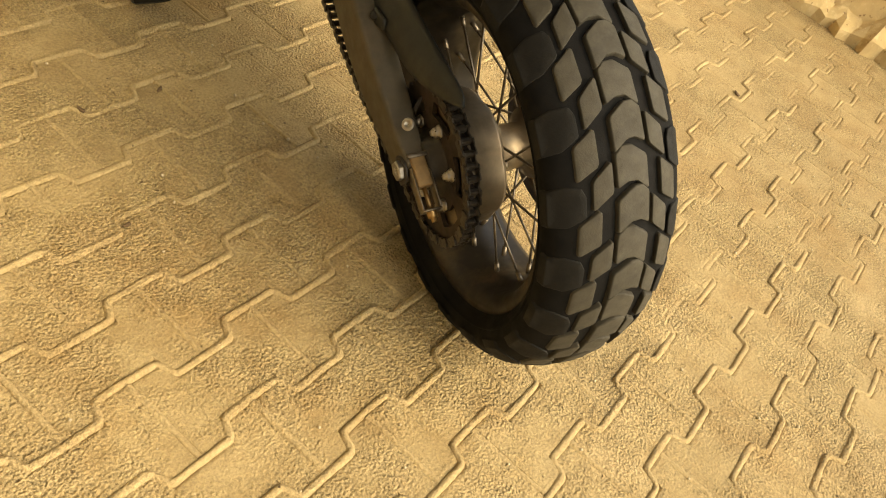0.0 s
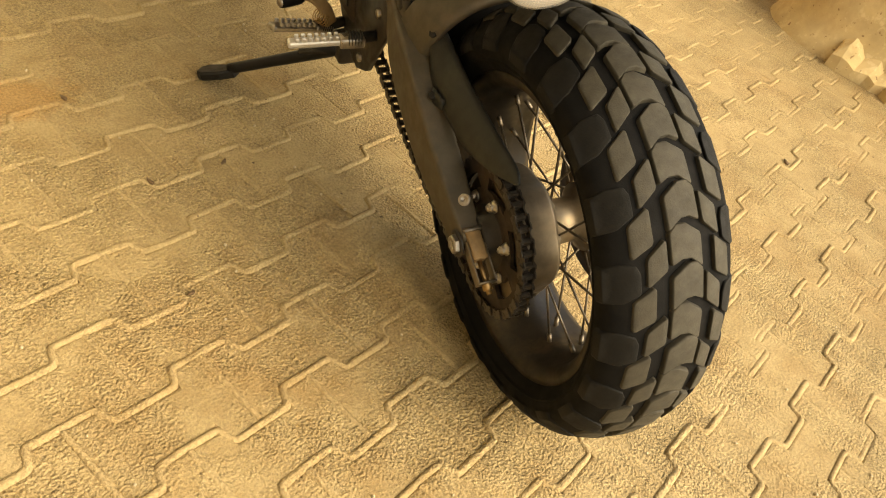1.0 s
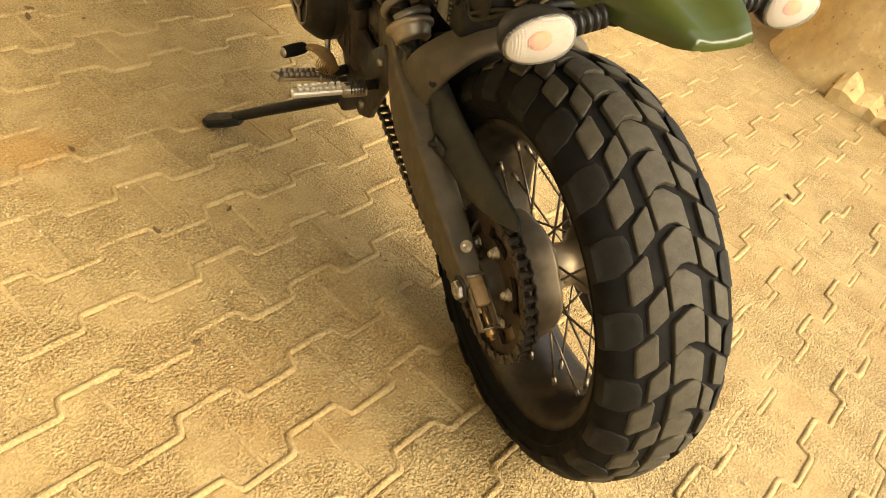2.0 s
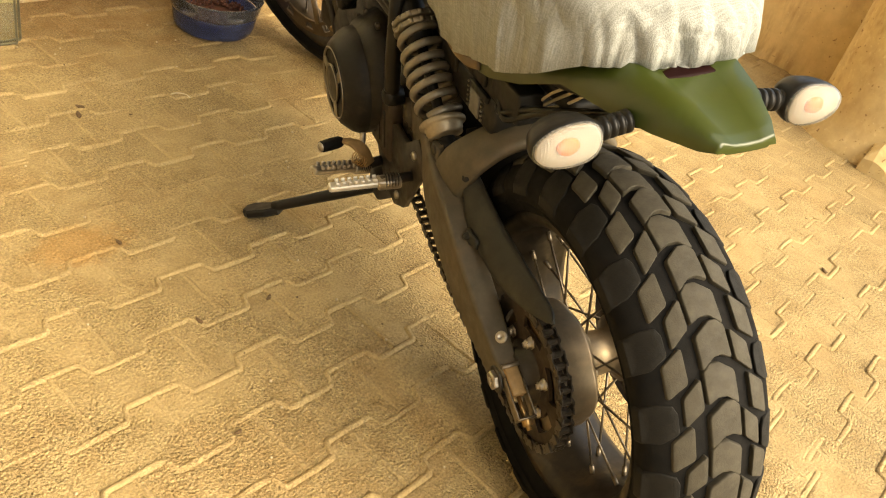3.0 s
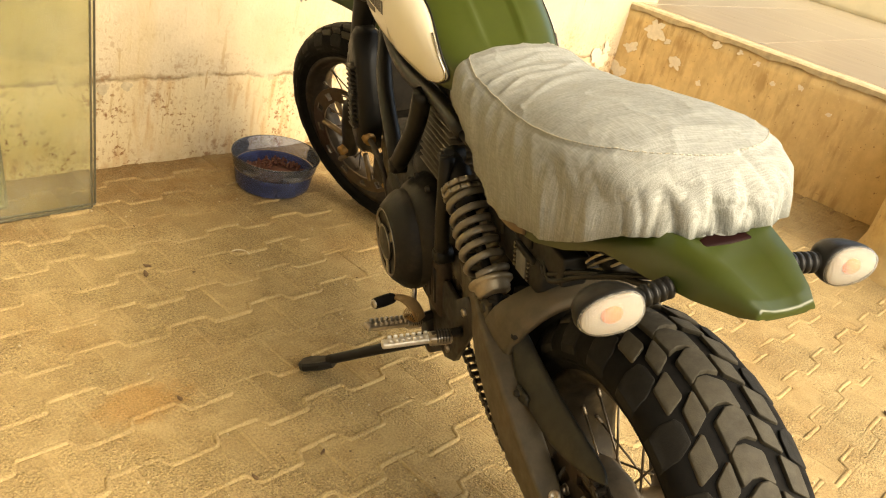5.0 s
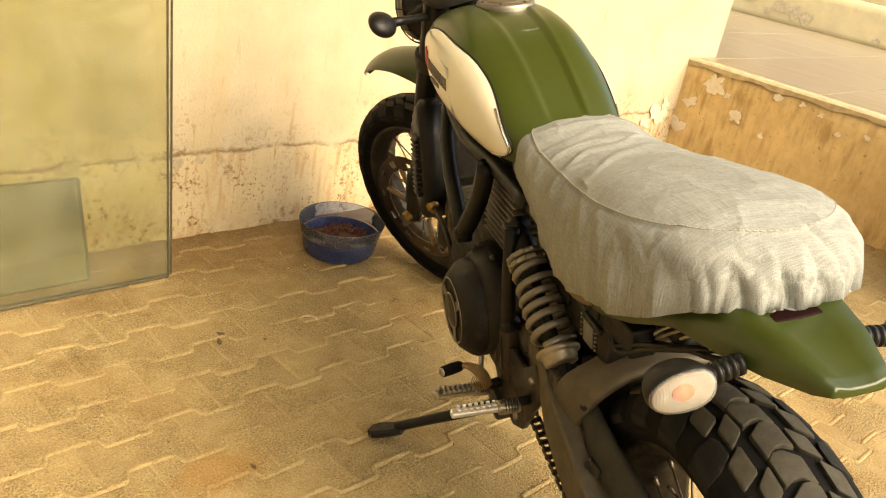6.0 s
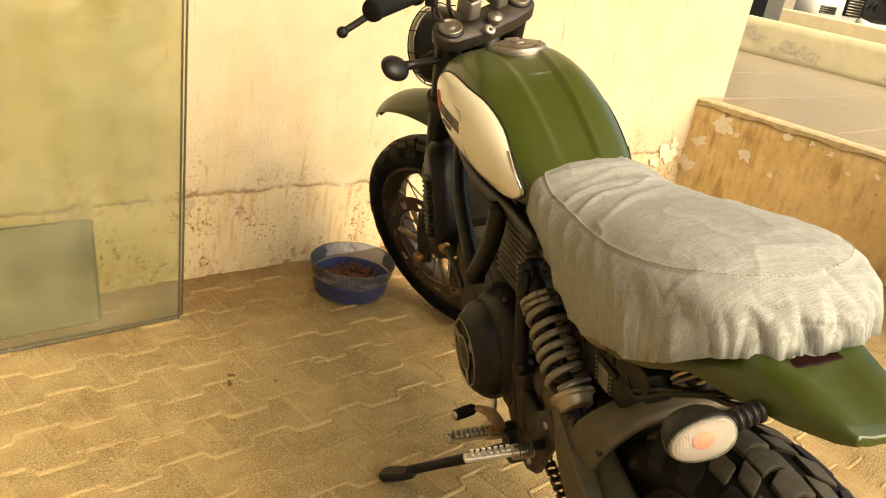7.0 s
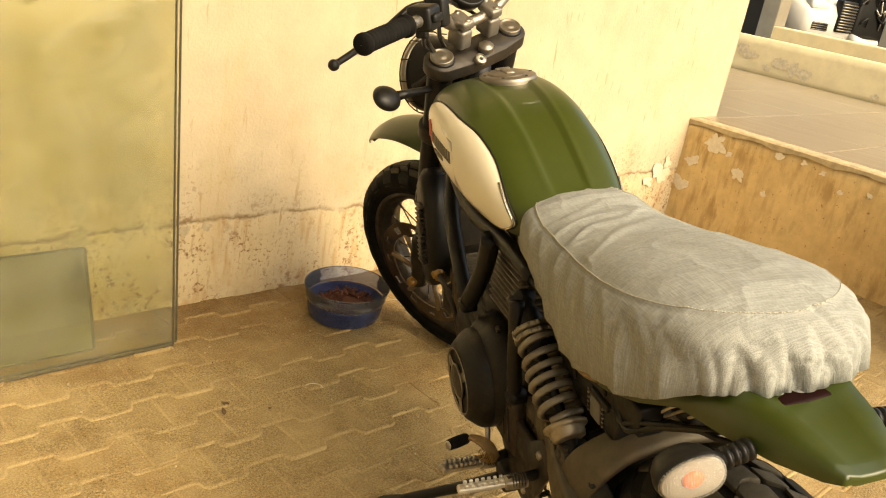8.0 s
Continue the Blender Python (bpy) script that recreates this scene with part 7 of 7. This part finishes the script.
# ---- seat cover, its own thing on the bike ----
def seat_cover():
    top = new("seat_cover")
    top.matrix_world = BIKE
    tagged(top, "loose grey woven cloth cover gathered over the motorcycle seat", "seat cover")
    #      y, half width left and right, top, hem
    S = [(0.6175, 0.034, 0.012, 0.788, 0.769), (0.604, 0.071, 0.048, 0.798, 0.7545), (0.571, 0.099, 0.08, 0.8105, 0.735), (0.506, 0.1145, 0.0986, 0.817, 0.734), (0.446, 0.119, 0.1056, 0.8126, 0.712), (0.376, 0.1245, 0.118, 0.819, 0.684), (0.312, 0.1315, 0.131, 0.828, 0.678), (0.2465, 0.1395, 0.143, 0.841, 0.690), (0.177, 0.1437, 0.1515, 0.853, 0.718), (0.107, 0.140, 0.154, 0.863, 0.740), (0.052, 0.1245, 0.1447, 0.8644, 0.760), (0.007, 0.0971, 0.121, 0.8564, 0.7795), (-0.0227, 0.056, 0.0837, 0.8457, 0.7776), (-0.0385, 0.0057, 0.0365, 0.835, 0.7759)]
    ys = [s[0] for s in S][::-1]

    def at(y, k):
        return float(np.interp(y, ys, [s[k] for s in S][::-1]))
    n, rows = 520, 76
    loop = []
    prof = [(-s[1], s[0]) for s in S] + [(s[2], s[0]) for s in S[::-1]]
    pts = smooth_path([(x, y, 0) for x, y in prof + [prof[0]]], 8)
    cum = [0.0]
    for a, b in zip(pts, pts[1:]):
        cum.append(cum[-1] + (b - a).length)
    for i in range(n):
        s = cum[-1] * i / n
        loop.append((float(np.interp(s, cum, [p.x for p in pts])), float(np.interp(s, cum, [p.y for p in pts]))))
    rings = []
    seam_ring = None
    for j in range(rows + 1):
        v = j / (rows - 11)
        ring = []
        for i, (px, py) in enumerate(loop):
            rear_w = max(0.0, min(1.0, (0.24 - py) / 0.20))
            flank = max(0.0, min(1.0, (py - 0.10) / 0.14)) * max(0.0, min(1.0, (0.58 - py) / 0.08))
            if v <= 1:
                k = math.sin(v * math.pi / 2) ** 0.9
                y0 = 0.26
                x, y = px * k, y0 + (py - y0) * k
                lift = max(0.0, 1 - v ** 4.2) ** (1 / 2.2)
                z = at(py, 4) * (1 - lift) + at(min(0.611, max(-0.033, y)), 3) * lift
                x *= 1 - 0.05 * flank * max(0.0, (1 - lift - 0.25) / 0.75) ** 1.6
                z -= 0.026 * (abs(x) / 0.14) ** 2.4
            else:
                k = 1 - (v - 1) * 0.6
                x, y = px * k * (1 - 0.05 * flank), 0.26 + (py - 0.26) * (1 - (v - 1) * 0.3)
                z = at(py, 4) - 0.026 * (abs(px) * (1 - 0.05 * flank) / 0.14) ** 2.4 - (v - 1) * 0.02
            # gathers: rounded billows between sharp creases, finer puckers at the hem
            g = max(0.0, min(1.0, (v - 0.64) / 0.36))
            big = min(1.0, abs(noise.noise((px * 21 + v * 1.3, py * 21 - v * 1.1, v * 2.2))) * 2.2) ** 0.62 - 0.62
            small = min(1.0, abs(noise.noise((px * 52 - v * 1.5, py * 52 + v, 7.0 + v * 4.5))) * 2.2) ** 0.6 - 0.62
            amp = max(0.15, 0.65 + 1.1 * noise.noise((px * 14, py * 14, 8.0)))
            fold = big * 0.0125 * g ** 1.2 * (0.6 + 0.6 * amp) * (0.2 + 0.9 * rear_w) + small * 0.012 * g ** 1.8 * amp * max(0.03, min(1.0, (0.2 - py) / 0.18))
            # slack cloth: broad dents, long drag folds over the waist, fine crumples
            dent = noise.noise((x * 11 + y * 4, y * 8, z * 10)) * 0.006
            drag = 0.0
            for yc_, sl, wd, am in ((0.462, 0.30, 0.006, 0.0030), (0.420, 0.10, 0.006, 0.0042), (0.388, 0.52, 0.007, 0.0048), (0.335, 0.72, 0.009, 0.0036), (0.512, -0.15, 0.008, 0.0022)):
                d_ = y - yc_ - sl * x * 0.8 - 0.024 * noise.noise((x * 14, yc_ * 40, 1.0))
                drag += am * math.exp(-(d_ / wd) ** 2) * max(0.0, 1 - abs(x + 0.03) / 0.13)
            r1 = 1 - abs(noise.noise((x * 17 + y * 9, y * 13 - x * 8, 5.0 + z * 9)))
            r2 = 1 - abs(noise.noise((x * 36 - y * 14, y * 30, 2.0 + z * 20)))
            crumple = (r1 ** 9 * 0.0022 + r2 ** 6 * 0.0007) * min(1.0, 0.35 + v)
            nx, ny = px, (py - 0.26) * 0.55
            ln = max(1e-4, math.hypot(nx, ny))
            side_k = max(0.0, min(1.0, (v - 0.55) / 0.35))
            # long slanting folds on the flanks, one pleat down the back, the raised seam
            slant = 0.0
            for yc_, wd, am in ((0.47, 0.010, 0.0045), (0.415, 0.013, 0.006), (0.345, 0.012, 0.0045), (0.285, 0.016, 0.0065), (0.215, 0.014, 0.006), (0.15, 0.013, 0.006)):
                d_ = py - yc_ + 0.16 * (v - 0.8) + 0.02 * noise.noise((yc_ * 50, v * 3, px * 2))
                slant += am * math.exp(-(d_ / wd) ** 2)
            slant *= max(0.0, min(1.0, (v - 0.62) / 0.2)) * (0.35 + 0.65 * flank)
            pleat = -0.0045 * math.exp(-((px - 0.045 - 0.05 * (v - 0.62)) / 0.006) ** 2) * (py < 0.06) * (0.62 < v < 0.9)
            seam = 0.0013 * math.exp(-((v - 0.625) / 0.011) ** 2) - 0.0012 * math.exp(-((v - 0.66) / 0.02) ** 2)
            fold += slant + pleat
            dn = fold + (dent + crumple) * side_k
            ring.append(Vector((x + nx / ln * dn, y + ny / ln * dn, z + seam + (dent * 0.5 + crumple) * (1 - side_k) + drag * (1 - 0.6 * side_k) + fold * 0.3)))
        rings.append(ring)
        if seam_ring is None and v >= 0.62:
            seam_ring = [p.copy() for p in ring]
    bm = B()
    rr = loft(bm, rings[1:], cap=False)
    bm.faces.new(rr[0])
    bmesh.ops.recalc_face_normals(bm, faces=bm.faces)
    ob = part("cloth", bm, M_CLOTH, top)
    md = ob.modifiers.new("thickness", "SOLIDIFY")
    md.thickness, md.offset = 0.0012, -1
    # stitched seam round the top panel
    bm = B()
    for i in range(0, n, 1):
        a, b = seam_ring[i], seam_ring[(i + 1) % n]
        if i % 3 == 2:
            continue
        u = Vector((0, 0, 0.0004))
        tube(bm, [a + u, b + u], 0.0008, 5, 1)
    part("stitching", bm, M_THREAD, top, "pale thread stitching")


seat_cover()


# ---- interlocking pavers ----
def paver_mesh(name, seed):
    """One dog-bone paver: wide ends, narrow waist, rounded top edges."""
    rnd = random.Random(seed)
    ln, we, wa = L / 2 - 0.002, W / 2 - 0.0042, (2 * P - W) / 2 - 0.0042
    q, s = L / 4, 0.0035
    prof = [(-ln, we), (-q - s, we), (-q + s, wa), (q - s, wa), (q + s, we), (ln, we)]
    out = prof + [(x, -y) for x, y in reversed(prof)]
    out = [(x + rnd.uniform(-0.0012, 0.0012), y + rnd.uniform(-0.0012, 0.0012)) for x, y in out]

    def inset(d):
        r = []
        for x, y in out:
            r.append((x - math.copysign(min(d, abs(x)), x) * (abs(abs(x) - ln) < 0.004), y - math.copysign(d, y)))
        return r
    bm = B()
    loft(bm, [[(x, y, -0.03) for x, y in out], [(x, y, -0.0032) for x, y in out], [(x, y, -0.0008) for x, y in inset(0.0028)], [(x, y, 0) for x, y in inset(0.006)]])
    me = bpy.data.meshes.new(name)
    bm.to_mesh(me)
    bm.free()
    for p in me.polygons:
        p.use_smooth = False
    me.materials.append(M_PAVER)
    return me


paver_kinds = [paver_mesh("paver", s) for s in range(6)]
rnd = random.Random(7)
near, rest = [], []
for v in range(-13, 44):
    for k in range(-22, 16):
        u = k + 0.5 * (v % 2) + 0.5
        x, y = u * L, -v * P
        if x > PLINTH_X + 0.1 or y > WALL_Y + 0.05 or x < -4.2:
            continue
        if x > 2.75 and y < -0.2:
            continue
        m = Matrix.Translation((x, y, rnd.uniform(-0.0015, 0.0012))) @ Euler((rnd.uniform(-0.008, 0.008), rnd.uniform(-0.006, 0.006), rnd.uniform(-0.008, 0.008) + (math.pi if rnd.random() < 0.5 else 0))).to_matrix().to_4x4()
        (near if (-0.55 < x < 1.75 and -0.85 < y < 1.1 and abs(y - 0.15 - (x - 0.5) * 0.1) < 0.95) else rest).append(m)
near.sort(key=lambda m: (m.translation - Vector((0.45, 0.0, 0))).length)
rest += near[300:]
for m in near[:300]:
    ob = new("paver", rnd.choice(paver_kinds))
    ob.parent = floor
    ob.matrix_basis = m
verts, faces = [], []
for m in rest:
    me = rnd.choice(paver_kinds)
    o = len(verts)
    verts += [tuple(m @ v.co) for v in me.vertices]
    faces += [tuple(o + i for i in p.vertices) for p in me.polygons]
me = bpy.data.meshes.new("outer_pavers")
me.from_pydata(verts, [], faces)
me.materials.append(M_PAVER)
ob = new("outer_pavers", me)
ob.parent = floor
ob["kind"] = "stuff"
ob["label"] = "worn sand-coloured interlocking concrete pavers"


# worn sand-cement beads: raised along the wavy joints, low across the columns
bm = B()
rnd = random.Random(5)
runs = []
for v in range(-12, 17):
    pts = []
    for k in range(-9 * 2, 16 * 2):
        u = k * 0.5
        mine = (u - 0.5 * (v % 2)) % 1 == 0        # a cross joint of this column: bulge outward
        y = -v * P - W / 2 if mine else -(v + 1) * P + W / 2
        pts += [(u * L - L / 4 + 0.005, y), (u * L + L / 4 - 0.005, y)]
    pts = [q for q in pts if -1.6 < q[0] < PLINTH_X and q[1] < WALL_Y and not (q[0] > 2.8 and q[1] < -0.1)]
    if len(pts) < 2:
        continue
    for _ in range(2):
        cut = [pts[0]]
        for a, b in zip(pts, pts[1:]):
            far = min(0.3, 0.0042 / max(1e-4, math.hypot(b[0] - a[0], b[1] - a[1])))
            cut += [(a[0] + (b[0] - a[0]) * q, a[1] + (b[1] - a[1]) * q) for q in (far, 1 - far)]
        pts = cut + [pts[-1]]
    path = []
    for a, b in zip(pts, pts[1:]):
        n = max(1, int(math.hypot(b[0] - a[0], b[1] - a[1]) / 0.009))
        path += [(a[0] + (b[0] - a[0]) * i / n, a[1] + (b[1] - a[1]) * i / n) for i in range(n)]
    runs.append((path, 1.0))
for v in range(-12, 17):
    for k in range(-9, 16):
        x = (k + 0.5 * (v % 2)) * L
        y0, y1 = -v * P - W / 2 + 0.006, -v * P + W / 2 - 0.006
        if -1.6 < x < PLINTH_X - 0.02 and y1 < WALL_Y and not (x > 2.8 and y0 < -0.1):
            runs.append(([(x, y0 + (y1 - y0) * i / 11) for i in range(12)], 0.58 if x < 0.62 else 0.02))
for path, tall in runs:
    rows = []
    for i, (x, y) in enumerate(path):
        a, b = path[max(0, i - 2)], path[min(len(path) - 1, i + 2)]
        d = Vector((b[0] - a[0], b[1] - a[1])).normalized()
        nx, ny = -d.y, d.x
        worn = min(1.0, max(0.0, (0.86 - 0.36 * max(0.0, min(1.0, (x - 0.55) / 0.4))) + 1.5 * noise.noise((x * 5, y * 5, 1.0)) + 0.5 * noise.noise((x * 31, y * 31, 6.0))))
        h = (0.0052 * worn + 0.0009 * noise.noise((x * 70, y * 70, 3.0))) * tall - 0.0010
        w_ = 0.0066 + 0.002 * noise.noise((x * 13, y * 13, 4.0)) + 0.0012 * noise.noise((x * 70, y * 70, 9.0))
        sw = 0.0016 * noise.noise((x * 22, y * 22, 12.0))
        rows.append([bm.verts.new((x + nx * (o * w_ + sw), y + ny * (o * w_ + sw), -0.0034 + (h + 0.0034) * e)) for o, e in ((-1, 0), (-0.72, 0.6), (-0.3, 0.95), (0.3, 0.97), (0.72, 0.6), (1, 0))])
    for a, b in zip(rows, rows[1:]):
        for i in range(5):
            bm.faces.new((a[i], b[i], b[i + 1], a[i + 1]))
bmesh.ops.recalc_face_normals(bm, faces=bm.faces)
beads = part("joint_beads", bm, M_BEAD, floor, "worn sand and cement filling along the paver joints")
beads["kind"] = "stuff"
